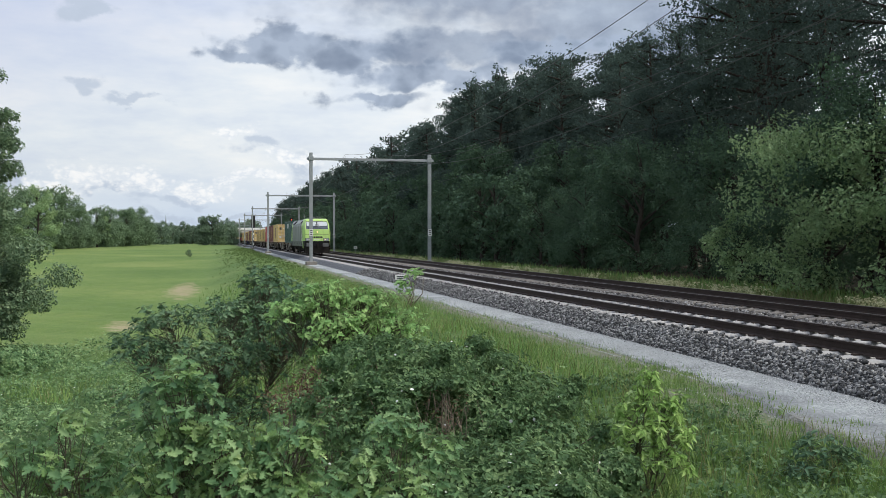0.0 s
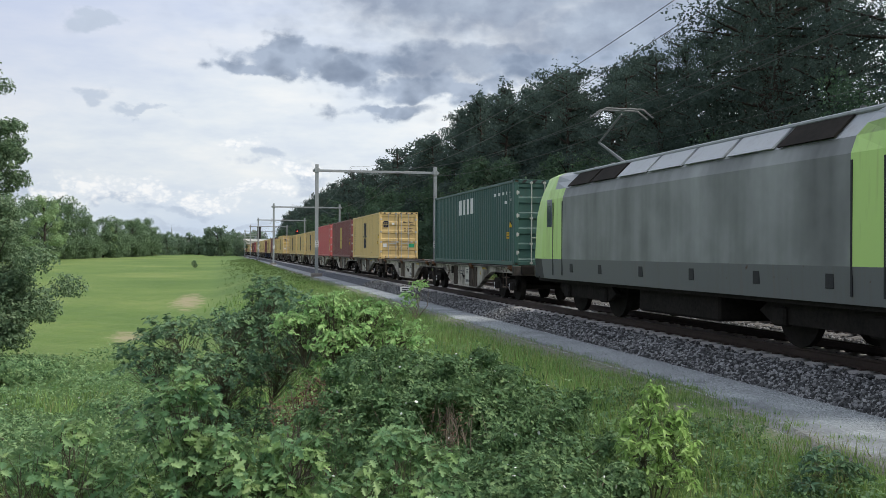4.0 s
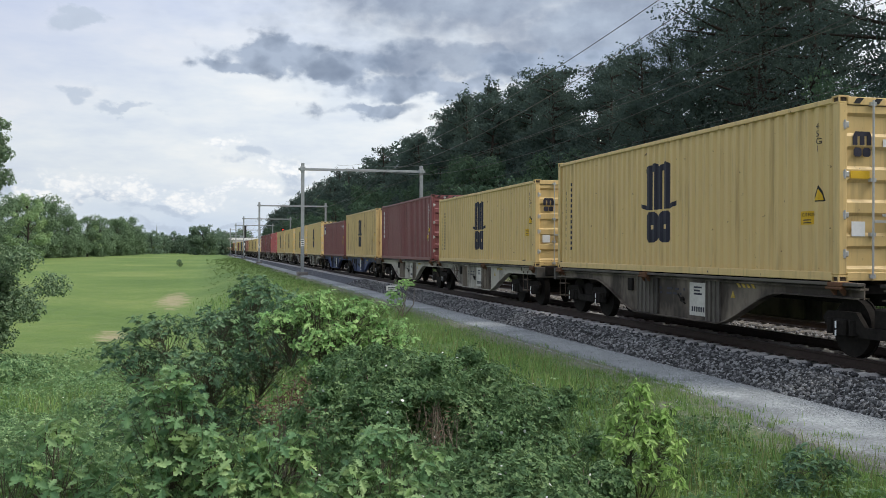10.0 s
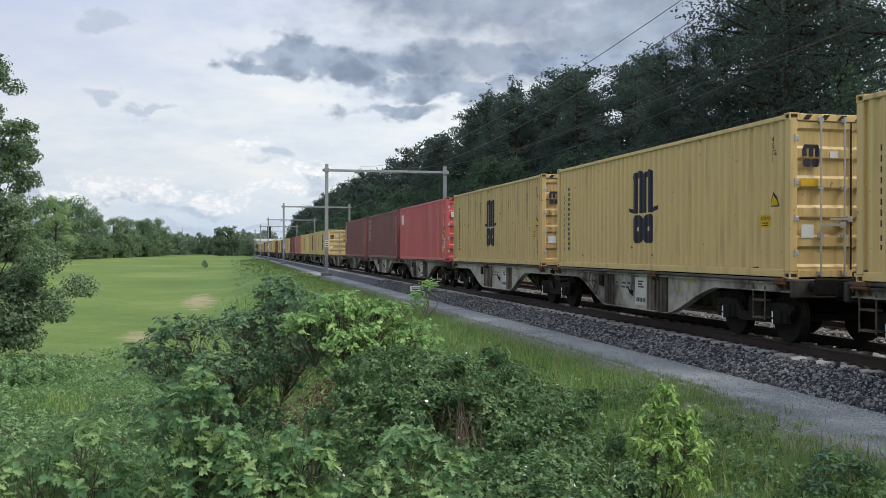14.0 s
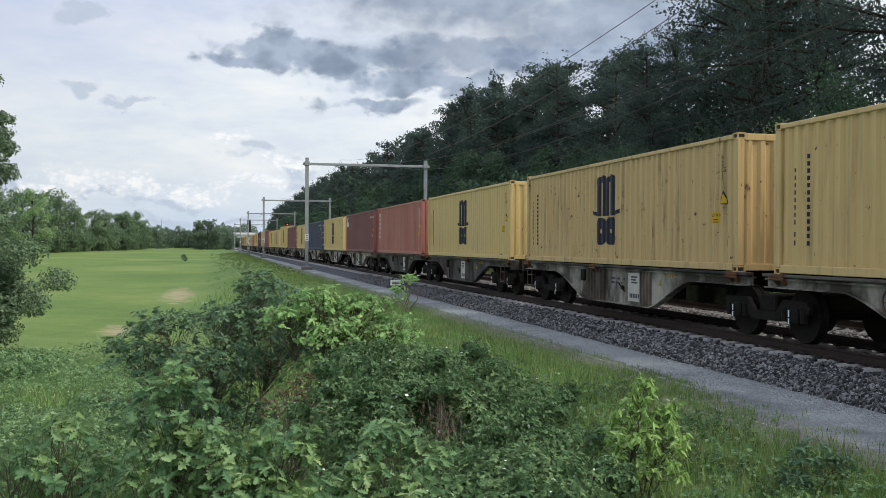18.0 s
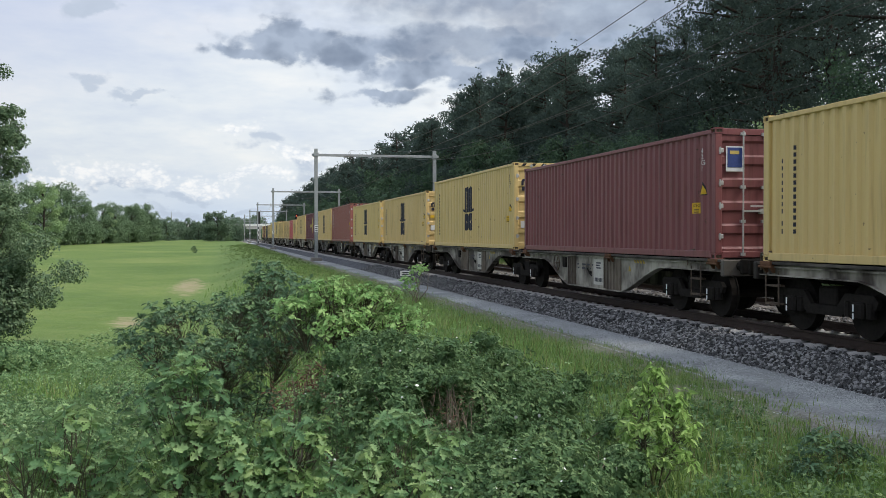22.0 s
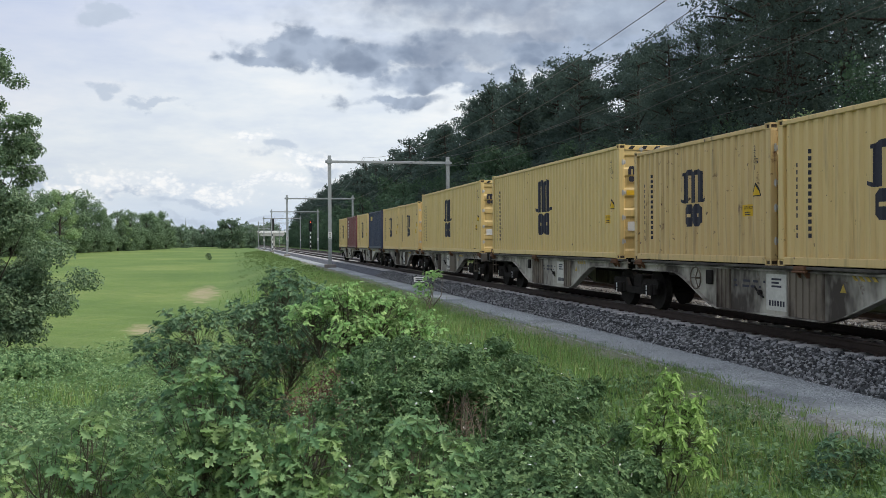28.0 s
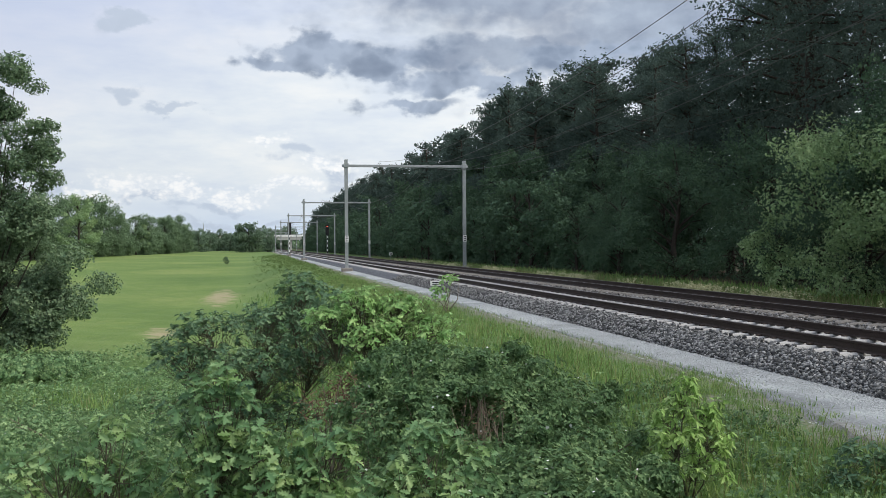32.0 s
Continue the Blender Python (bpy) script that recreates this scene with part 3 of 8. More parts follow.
def make_track(name, x0, mat, label):
    root = tagged(new(name), label, "railway track", kind="structure")
    for s in (-0.7535, 0.7535):
        ys = [-20, 40, 120, 300, 900]
        verts, faces = [], []
        n = len(RAIL_OUT)
        for y in ys:
            verts += [(x0 + s + u, y, w) for u, w in RAIL_OUT]
        for k in range(len(ys) - 1):
            for i in range(n):
                a, b = k * n + i, k * n + (i + 1) % n
                faces.append((a, b, b + n, a + n))
        me = mesh_of("rail", verts, faces, RAIL)
        me.materials.append(RAILHEAD)
        for i, p in enumerate(me.polygons):
            if i % n in (5, 6, 7):
                p.material_index = 1
        place("rail", me, root, None, "rusty brown steel rail with a worn head")
    sm = sleeper_mesh("sleeper", mat)
    cm = clip_mesh()
    rng = np.random.default_rng(int(x0 * 10))
    y, near, far = -6.0, [], []
    while y < 620:
        (near if y < 84 else far).append(y)
        y += 0.6
    for y in near:
        ob = place("sleeper", sm, root, pose(x0 + rng.normal(0, 0.015), y + rng.normal(0, 0.012), rng.normal(0, 0.004), 0, 0, rng.normal(0, 0.3)))
        if 8 < y < 40:
            for s in (-0.7535, 0.7535):
                place("rail_clip", cm, ob, pose(s, 0, 0))
    v = [tuple(q.co) for q in sm.vertices]
    f = [tuple(p.vertices) for p in sm.polygons]
    m = np.tile(np.eye(3), (len(far), 1, 1))
    far_mesh = scatter("far_sleepers", v, f, placements(m, np.ones(len(far)), [(x0, q, 0) for q in far]), mat)
    tagged(place("far_sleepers", far_mesh, root), kind="stuff")


make_track("track_1", TRACK_X, CONCRETE, "railway track of rusty rails on pale concrete sleepers")
make_track("track_2", FAR_X, CONCRETE_OLD, "railway track of rusty rails on weathered sleepers")


def make_stones():
    """Loose ballast stones, angular, on the shoulder and between the sleepers."""
    rng = np.random.default_rng(11)
    v = [(-.5, -.45, -.35), (.45, -.5, -.4), (.5, .4, -.3), (-.4, .5, -.4), (-.3, -.4, .4), (.35, -.25, .45), (.25, .35, .3), (-.4, .3, .42)]
    f = [(0, 3, 2, 1), (4, 5, 6, 7), (0, 1, 5, 4), (1, 2, 6, 5), (2, 3, 7, 6), (3, 0, 4, 7)]

    def stone_mat(name, dark, mid, light):
        def build(N, co):
            g = N.add("ShaderNodeNewGeometry")
            r = g.outputs["Random Per Island"]
            n = N.noise(g.outputs["Position"], 40.0, 3.0)
            f2 = N.math("ADD", N.math("MULTIPLY", r, 0.75), N.math("MULTIPLY", n, 0.25))
            return N.ramp(f2, [(0.1, dark), (0.5, mid), (0.92, light)]), n, 0.004
        return material(name, build, 0.85, 0.0, 0.3)
    fresh = stone_mat("ballast_stone", (0.017, 0.017, 0.0172), (0.081, 0.083, 0.083), (0.39, 0.39, 0.38))
    dusty = stone_mat("dusty_ballast_stone", (0.05, 0.046, 0.042), (0.15, 0.142, 0.133), (0.46, 0.445, 0.425))

    def bed(x):
        return np.interp(x, [8.42, 8.56, 9.02, 9.26, 9.40, 11.95, 12.68, 13.4, 16.1, 16.4, 17.3], [-.64, -.5, -.285, -.262, -.255, -.255, -.29, -.265, -.265, -.29, -.66])

    def lot(n, x0, x1, y0, y1, size, name, mat):
        x = rng.uniform(x0, x1, n)
        u = rng.uniform(0, 1, n)
        y = y0 * (y1 / y0) ** u
        keep = np.ones(n, bool)
        for cx in (TRACK_X, FAR_X):
            for s in (-0.7535, 0.7535):
                keep &= np.abs(x - cx - s) > 0.1
        on_sleeper = np.zeros(n, bool)
        for cx in (TRACK_X, FAR_X):
            on_sleeper |= (np.abs(x - cx) < 1.3) & (np.abs((y + 6.0 + 0.3) % 0.6 - 0.3) < 0.17)
        ends = on_sleeper & (x < TRACK_X - 1.1) & (rng.uniform(0, 1, n) < 0.12)
        keep &= ~on_sleeper | ends
        lift = np.where(ends, 0.055, 0.0)[keep]
        x, y = x[keep], y[keep]
        k = len(x)
        sc = np.stack([size * rng.uniform(0.6, 1.35, k) for _ in range(3)], 1)
        z = bed(x) + rng.uniform(-0.012, 0.035, k) * np.where(np.abs(x - TRACK_X) < 1.3, 0.45, 1.0) + lift
        me = scatter(name, v, f, placements(turns(rng, k, 1.5), sc, np.stack([x, y, z], 1)), mat)
        tagged(new(name, me), "loose grey crushed stones of the ballast", "ballast stones", kind="stuff")
    lot(46000, 8.44, 9.45, 7, 60, 0.054, "ballast_stones", fresh)
    lot(17000, 9.3, 11.8, 12, 60, 0.066, "ballast_stones", fresh)
    lot(17000, 11.7, 16.6, 16, 90, 0.075, "ballast_stones", dusty)

    pv = [(-.5, -.4, -.1), (.5, -.45, -.1), (.45, .5, -.1), (-.45, .45, -.1), (0.05, 0, .42)]
    pf = [(0, 1, 4), (1, 2, 4), (2, 3, 4), (3, 0, 4)]

    def pebbles(n, x0, x1, y0, y1, size):
        """Grit on the path and loose pebbles along its edges."""
        x = rng.uniform(x0, x1, n)
        y = y0 * (y1 / y0) ** rng.uniform(0, 1, n)
        z = np.interp(x, [7.28, 7.42, 8.0, 8.62], [-0.60, -0.515, -0.50, -0.52])
        z = np.where(x < 7.28, ground_z(x, y), z)
        sc = size * rng.uniform(0.5, 1.5, (n, 3))
        me = scatter("path_pebbles", pv, pf, placements(turns(rng, n, 0.4), sc, np.stack([x, y, z], 1)), mat_pale)
        tagged(new("path_pebbles", me), "small grey pebbles of the gravel path", "gravel", kind="stuff")

    def pale(N, co):
        g = N.add("ShaderNodeNewGeometry")
        return N.ramp(g.outputs["Random Per Island"], [(0.1, (0.15, 0.158, 0.16)), (0.5, (0.285, 0.30, 0.30)), (0.9, (0.47, 0.49, 0.485))]), None, 0
    mat_pale = material("path_pebble", pale, 0.9, 0.0, 0.3)
    pebbles(26000, 7.1, 8.6, 8.0, 34, 0.019)
    pebbles(4000, 6.75, 7.4, 7.0, 15, 0.022)


make_stones()


# ---- catenary gantries and wires ----
GANTRY_Y = [8.0, 81.2, 150.5, 216.0, 276.0, 342.0, 408.0, 474.0]
MAST_L, MAST_R = 7.75, 17.95


def mast_mesh(h, w=0.135):
    bm = bmesh.new()
    for s in (-1, 1):
        box(bm, -w, w, s * w - 0.012, s * w + 0.012, 0, h)
    box(bm, -0.008, 0.008, -w, w, 0, h)
    for z in np.arange(0.6, h, 1.1):
        box(bm, -w * 0.92, w * 0.92, -w, w, z, z + 0.02)
    me = bpy.data.meshes.new("mast")
    bm.to_mesh(me)
    bm.free()
    me.materials.append(GALV)
    return me


def make_gantry():
    root = tagged(new("catenary_gantry"), "grey galvanised steel catenary gantry spanning both tracks", "gantry", group="catenary gantries along the line")
    mm = mast_mesh(9.15)
    for x in (MAST_L, MAST_R):
        bm = bmesh.new()
        box(bm, -0.45, 0.45, -0.5, 0.5, -0.75, -0.22, 0.04)
        f = part("foundation", bm, CONCRETE_OLD, root, "weathered concrete foundation block")
        f.matrix_basis = pose(x, 0, 0)
        place("mast", mm, root, pose(x, 0, -0.22))
        bm = bmesh.new()
        box(bm, -0.20, 0.20, -0.20, 0.20, 8.26, 8.62, 0.02)
        c = part("clamp", bm, GALV, root)
        c.matrix_basis = pose(x, 0, 0)
        bm = bmesh.new()
        box(bm, -0.15, 0.15, -0.165, -0.15, 1.95, 2.5)
        p = part("number_plate", bm, WHITE, root, "white mast plate with black bars")
        p.matrix_basis = pose(x, 0, 0)
        for z in (2.02, 2.2, 2.36):
            bm = bmesh.new()
            box(bm, -0.10, 0.10, -0.175, -0.168, z, z + 0.075)
            b = part("plate_bar", bm, BLACK, root)
            b.matrix_basis = pose(x, 0, 0)
    bm = bmesh.new()
    box(bm, MAST_L - 0.35, MAST_R + 0.35, -0.09, 0.09, 8.31, 8.52, 0.02)
    part("beam", bm, GALV, root)
    for cx in (TRACK_X, FAR_X):
        for dx in (0.0, 0.95):
            bm = bmesh.new()
            tube(bm, (cx + dx, 0, 8.31), (cx + dx, 0, 8.12), 0.02, n=6)
            for i in range(4):
                tube(bm, (cx + dx, 0, 8.10 + 0.045 * i), (cx + dx, 0, 8.125 + 0.045 * i), 0.055, 0.03, n=8)
            part("insulator", bm, BARK, root, "brown porcelain insulator")
    return root


first = make_gantry()
first.matrix_basis = pose(0, GANTRY_Y[0], 0)
for gy in GANTRY_Y[1:]:
    copy_thing(first, pose(0, gy, 0))


def make_wire(x, y0, y1, z_end, z_mid, r=0.011):
    bm = bmesh.new()
    n = 24
    pts = [Vector((x, y0 + (y1 - y0) * i / n, z_mid + (z_end - z_mid) * (2 * i / n - 1) ** 2)) for i in range(n + 1)]
    rings = [[bm.verts.new(p + Vector((math.cos(i * math.tau / 5) * r, 0, math.sin(i * math.tau / 5) * r))) for i in range(5)] for p in pts]
    for a, b in zip(rings, rings[1:]):
        for i in range(5):
            bm.faces.new((a[i], a[(i + 1) % 5], b[(i + 1) % 5], b[i]))
    ob = part("overhead_wire", bm, WIRE)
    tagged(ob, "dark overhead line wire hung between two gantries", "wire", group="overhead wires")


WIRE = mottled("copper_wire_dark", [(0.3, (0.05, 0.055, 0.05)), (0.7, (0.10, 0.10, 0.095))], 3.0, 20.0, 0.5, 0.001)
for a, b in zip([-62.0] + GANTRY_Y, GANTRY_Y):
    far = a > 100
    for x, ze, zm in ((TRACK_X, 8.83, 7.05), (TRACK_X, 8.40, 6.22), (FAR_X, 8.83, 7.05), (FAR_X, 8.40, 6.22), (TRACK_X, 5.60, 5.50), (FAR_X, 5.60, 5.50)):
        make_wire(x, a, b, ze, zm, 0.014 if far else 0.011 if ze > 6 else 0.006)


# ---- signals, marker, small sign ----
RED_LAMP = glowing("red_signal_lamp", (1.0, 0.05, 0.02), 6.0)


def make_signal(x, y, lit, label):
    root = tagged(new("railway_signal"), label, "signal", group="signals beside the line")
    bm = bmesh.new()
    box(bm, -0.35, 0.35, -0.35, 0.35, -0.7, -0.2, 0.03)
    part("base", bm, CONCRETE_OLD, root)
    z, k = -0.2, 0
    while z < 4.5:
        bm = bmesh.new()
        tube(bm, (0, 0, z), (0, 0, min(z + 0.55, 4.6)), 0.10, n=10)
        part("post_band", bm, WHITE if k % 2 else BLACK, root, "white post band" if k % 2 else "black post band")
        z, k = z + 0.55, k + 1
    bm = bmesh.new()
    box(bm, -0.42, 0.42, -0.08, 0.08, 4.3, 7.0, 0.05)
    part("head_plate", bm, BLACK, root, "black signal head plate")
    for i, zz in enumerate((5.0, 5.75, 6.5)):
        bm = bmesh.new()
        tube(bm, (0, -0.09, zz), (0, -0.36, zz), 0.15, 0.13, n=12, caps=False)
        tube(bm, (0, -0.36, zz), (0, -0.09, zz), 0.125, 0.145, n=12, caps=False)
        part("lamp_hood", bm, BLACK, root)
        bm = bmesh.new()
        tube(bm, (0, -0.085, zz), (0, -0.12, zz), 0.115, n=12)
        part("lens", bm, RED_LAMP if (i == 2 and lit) else BLACK, root, "glowing red lens" if (i == 2 and lit) else "dark lens")
    bm = bmesh.new()
    for s in (-0.2, 0.2):
        tube(bm, (s, 0.32, -0.2), (s, 0.32, 6.0), 0.018, n=5)
    for zz in np.arange(0.2, 6.0, 0.4):
        tube(bm, (-0.2, 0.32, zz), (0.2, 0.32, zz), 0.013, n=5)
    for zz in (1.0, 3.0, 5.0):
        tube(bm, (0, 0.05, zz), (0.2, 0.32, zz), 0.015, n=5)
    part("ladder", bm, GALV, root)
    root.matrix_basis = pose(x, y, 0)


make_signal(8.1, 221.0, False, "dark railway signal on a black and white banded post")
make_signal(18.1, 240.0, True, "railway signal showing red on a black and white post")


def make_marker(x, y, z, w, h, label):
    root = tagged(new("line_marker"), label, "sign", group="small markers beside the line")
    g = float(ground_z(x, y))
    bm = bmesh.new()
    tube(bm, (0, 0, min(g, z - h) - 0.05), (0, 0, z), 0.025, n=6)
    part("post", bm, GALV, root)
    bm = bmesh.new()
    box(bm, -w / 2, w / 2, -0.045, -0.028, z - h / 2, z + h / 2, 0.005)
    part("plate", bm, WHITE, root, "white plate")
    bm = bmesh.new()
    for i in range(2):
        box(bm, -w * 0.34, w * 0.34, -0.052, -0.047, z - h * 0.28 + i * h * 0.34, z - h * 0.10 + i * h * 0.34)
    part("plate_mark", bm, BLACK, root)
    root.matrix_basis = pose(x, y, 0)


make_marker(7.0, 37.0, 0.16, 0.42, 0.2, "small white plate on a low post beside the path")
make_marker(19.4, 137.0, 0.45, 0.5, 0.4, "small white distance marker beside the far track")


# ---- road bridge over the line, far off ----
def make_bridge():
    root = tagged(new("road_bridge"), "pale concrete road bridge crossing the railway far off", "bridge")
    bm = bmesh.new()
    box(bm, -60, 60, 0, 9, 4.7, 6.6, 0.1)
    part("deck", bm, CONCRETE, root)
    for x in (-14, 3.5, 20.0, 34.0):
        bm = bmesh.new()
        box(bm, x - 0.5, x + 0.5, 1.5, 7.5, -1.5, 4.7, 0.1)
        part("pier", bm, CONCRETE, root)
    for y0 in (-0.25, 8.85):
        bm = bmesh.new()
        box(bm, -60, 60, y0, y0 + 0.4, 6.2, 7.1, 0.05)
        part("edge_beam", bm, WHITE, root, "pale concrete edge beam")
    for y in (0.1, 8.7):
        bm = bmesh.new()
        box(bm, -60, 60, y, y + 0.2, 6.5, 6.65)
        for x in np.arange(-60, 60, 2.0):
            box(bm, x, x + 0.08, y + 0.05, y + 0.13, 6.65, 7.4)
        for z in (6.95, 7.35):
            box(bm, -60, 60, y + 0.06, y + 0.12, z, z + 0.07)
        part("railing", bm, GALV, root, "grey steel railing")
    for s in (-1, 1):
        bm = bmesh.new()
        prism(bm, [(s * 18 + 12, -2.0), (s * 18 + 12 + s * 20, 5.6), (s * 160, 5.6), (s * 160, -2.0)], "y", -14, 23)
        part("embankment", bm, FIELD, root, "grassy approach embankment")
    root.matrix_basis = pose(-2, 470, 0)


make_bridge()


# ---- train ----
RUN = [(0.0, 0.0), (5.0, 118.5), (10.0, 237.0), (15.0, 355.5), (21.0, 497.7), (24.0, 569.6), (25.5, 605.45), (28.0, 665.2), (29.0, 689.3), (30.5, 725.65), (32.0, 762.0)]
MOVING = []                      # every thing of the train with its place along it


YELLOW = painted_steel("yellow_container_paint", (0.67, 0.478, 0.195), streak=1.8)
YELLOW_DULL = painted_steel("dull_yellow_container_paint", (0.615, 0.43, 0.18), rust=1.0, streak=2.6)
YELLOW_FRESH = painted_steel("lemon_container_paint", (0.675, 0.495, 0.195), rust=0.2, streak=1.2)
MAROON = painted_steel("maroon_container_paint", (0.205, 0.060, 0.060), dirt=(0.05, 0.02, 0.02), rust=0.5, streak=2.4)
WINE = painted_steel("wine_container_paint", (0.135, 0.022, 0.038))
RED = painted_steel("red_container_paint", (0.56, 0.115, 0.115), streak=1.8)
BROWN = painted_steel("brown_container_paint", (0.30, 0.098, 0.078), streak=2.0)
ORANGE = painted_steel("orange_container_paint", (0.44, 0.16, 0.115), streak=2.0)
NAVY = painted_steel("navy_container_paint", (0.030, 0.041, 0.088), streak=1.6)
DEEP_BLUE = painted_steel("deep_blue_container_paint", (0.013, 0.024, 0.072), rust=0.4, streak=1.8)
DEEP_RED = painted_steel("deep_red_container_paint", (0.185, 0.046, 0.052), rust=0.5, streak=2.2)
GREEN = painted_steel("green_container_paint", (0.026, 0.085, 0.072), streak=1.6)
WAGON_GREY = wagon_paint("grey_wagon_paint", (0.40, 0.372, 0.31), (0.050, 0.040, 0.032))
WAGON_DARK = wagon_paint("dark_wagon_paint", (0.105, 0.093, 0.077), (0.022, 0.018, 0.015))
WAGON_BROWN = wagon_paint("brown_wagon_paint", (0.205, 0.17, 0.13), (0.040, 0.031, 0.024))
WAGON_BLUE = wagon_paint("blue_wagon_paint", (0.055, 0.075, 0.155), (0.025, 0.025, 0.032))
MARK_BLUE = mottled("dark_mark_paint", [(0.3, (0.018, 0.018, 0.03)), (0.7, (0.035, 0.034, 0.05))], 2.0, 20.0, 0.6, 0.001)
MARK_NAVY = mottled("navy_mark_paint", [(0.3, (0.03, 0.05, 0.16)), (0.7, (0.05, 0.08, 0.24))], 2.0, 20.0, 0.6, 0.001)
MARK_YELLOW = mottled("yellow_mark_paint", [(0.3, (0.48, 0.36, 0.10)), (0.7, (0.60, 0.46, 0.14))], 2.0, 20.0, 0.6, 0.001)
MARK_WHITE = mottled("white_mark_paint", [(0.3, (0.62, 0.62, 0.60)), (0.7, (0.75, 0.75, 0.73))], 2.0, 20.0, 0.6, 0.001)
MARK_ORANGE = mottled("caution_label", [(0.3, (0.60, 0.36, 0.02)), (0.7, (0.70, 0.44, 0.03))], 2.0, 20.0, 0.6, 0.001)
MARK_GREEN = mottled("green_label", [(0.3, (0.03, 0.30, 0.14)), (0.7, (0.05, 0.38, 0.18))], 2.0, 20.0, 0.6, 0.001)
ZINC = mottled("zinc_bar", [(0.3, (0.40, 0.40, 0.39)), (0.7, (0.55, 0.55, 0.53))], 2.0, 20.0, 0.45, 0.001, metal=0.4)
CASTING = mottled("worn_casting", [(0.3, (0.035, 0.026, 0.020)), (0.55, (0.095, 0.070, 0.050)), (0.8, (0.25, 0.20, 0.125))], 4.0, 22.0, 0.75, 0.002)
PANEL = mottled("pale_panel_paint", [(0.3, (0.40, 0.385, 0.33)), (0.6, (0.56, 0.54, 0.48))], 2.0, 14.0, 0.7, 0.001)
RUSTY = mottled("rusty_steel", [(0.3, (0.07, 0.035, 0.018)), (0.7, (0.17, 0.08, 0.04))], 3.0, 20.0, 0.85, 0.003)
BANDS = mottled("hazard_yellow", [(0.3, (0.16, 0.11, 0.03)), (0.62, (0.48, 0.34, 0.06))], 4.0, 14.0, 0.7, 0.001)

HALF, SIDE_IN = 1.219, 0.050


def rib_profile(length):
    """Break points along a corrugated side and the depth at each: outer flat, slope, inner flat, slope."""
    n = round((length - 0.36) / 0.278)
    pitch = (length - 0.36) / n
    ys, ds = [0.11, 0.18], [SIDE_IN, SIDE_IN]
    for i in range(n):
        a = 0.18 + i * pitch
        for f, d in ((0.16, SIDE_IN), (0.34, 0.004), (0.66, 0.004), (0.84, SIDE_IN)):
            ys.append(a + f * pitch)
            ds.append(d)
    ys += [length - 0.18, length - 0.11]
    ds += [SIDE_IN, SIDE_IN]
    return np.array(ys), np.array(ds)


MESHES = {}


def shared(key, make):
    if key not in MESHES:
        MESHES[key] = make()
    return MESHES[key]


def bm_mesh(name, bm, mat):
    me = bpy.data.meshes.new(name)
    bm.to_mesh(me)
    bm.free()
    me.materials.append(mat)
    return me


def side_mesh(length, h, mat, s):
    ys, ds = rib_profile(length)
    z0, z1 = 0.16, h - 0.10
    verts, faces = [], []
    for y, d in zip(ys, ds):
        x = s * (HALF - 0.02 - d)
        verts += [(x, y, z0), (x, y, z1)]
    for i in range(len(ys) - 1):
        a = 2 * i
        faces.append((a, a + 1, a + 3, a + 2) if s < 0 else (a, a + 2, a + 3, a + 1))
    return mesh_of("side_panel", verts, faces, mat)


def decal_mesh(name, length, shapes, mat, s=-1):
    """Paint on a corrugated side, 3 mm proud, that follows the ribs: rectangles (y0, y1, z0, z1), or pieces with slanted edges
    (y0, y1, low at y0, low at y1, high at y0, high at y1)."""
    ys, ds = rib_profile(length)
    verts, faces = [], []
    for q in shapes:
        y0, y1, a0, a1, b0, b1 = q if len(q) == 6 else (q[0], q[1], q[2], q[2], q[3], q[3])
        cuts = [y0] + [y for y in ys if y0 < y < y1] + [y1]
        for a, b in zip(cuts, cuts[1:]):
            k = len(verts)
            row = []
            for y in (a, b):
                f = (y - y0) / (y1 - y0)
                x = s * (HALF - 0.017 - np.interp(y, ys, ds))
                row.append(((x, y, a0 + (a1 - a0) * f), (x, y, b0 + (b1 - b0) * f)))
            verts += [row[0][0], row[1][0], row[1][1], row[0][1]]
            faces.append((k, k + 3, k + 2, k + 1) if s < 0 else (k, k + 1, k + 2, k + 3))
    return mesh_of(name, verts, faces, mat)


def lettering_mesh(name, text, length, y, z, size, mat):
    """Readable words on a corrugated side, in the built-in font, laid onto the ribs; y is where the line begins, seen from the path."""
    cu = bpy.data.curves.new(name, "FONT")
    cu.body, cu.size, cu.space_line = text, size, 0.85
    ob = bpy.data.objects.new(name, cu)
    me = bpy.data.meshes.new_from_object(ob)
    bpy.data.objects.remove(ob)
    bpy.data.curves.remove(cu)
    ys, ds = rib_profile(length)
    for v in me.vertices:
        u = y - v.co.x
        v.co = (-(HALF - 0.011 - float(np.interp(u, ys, ds))), u, z + v.co.y)
    me.materials.clear()
    me.materials.append(mat)
    me.name = name
    return me


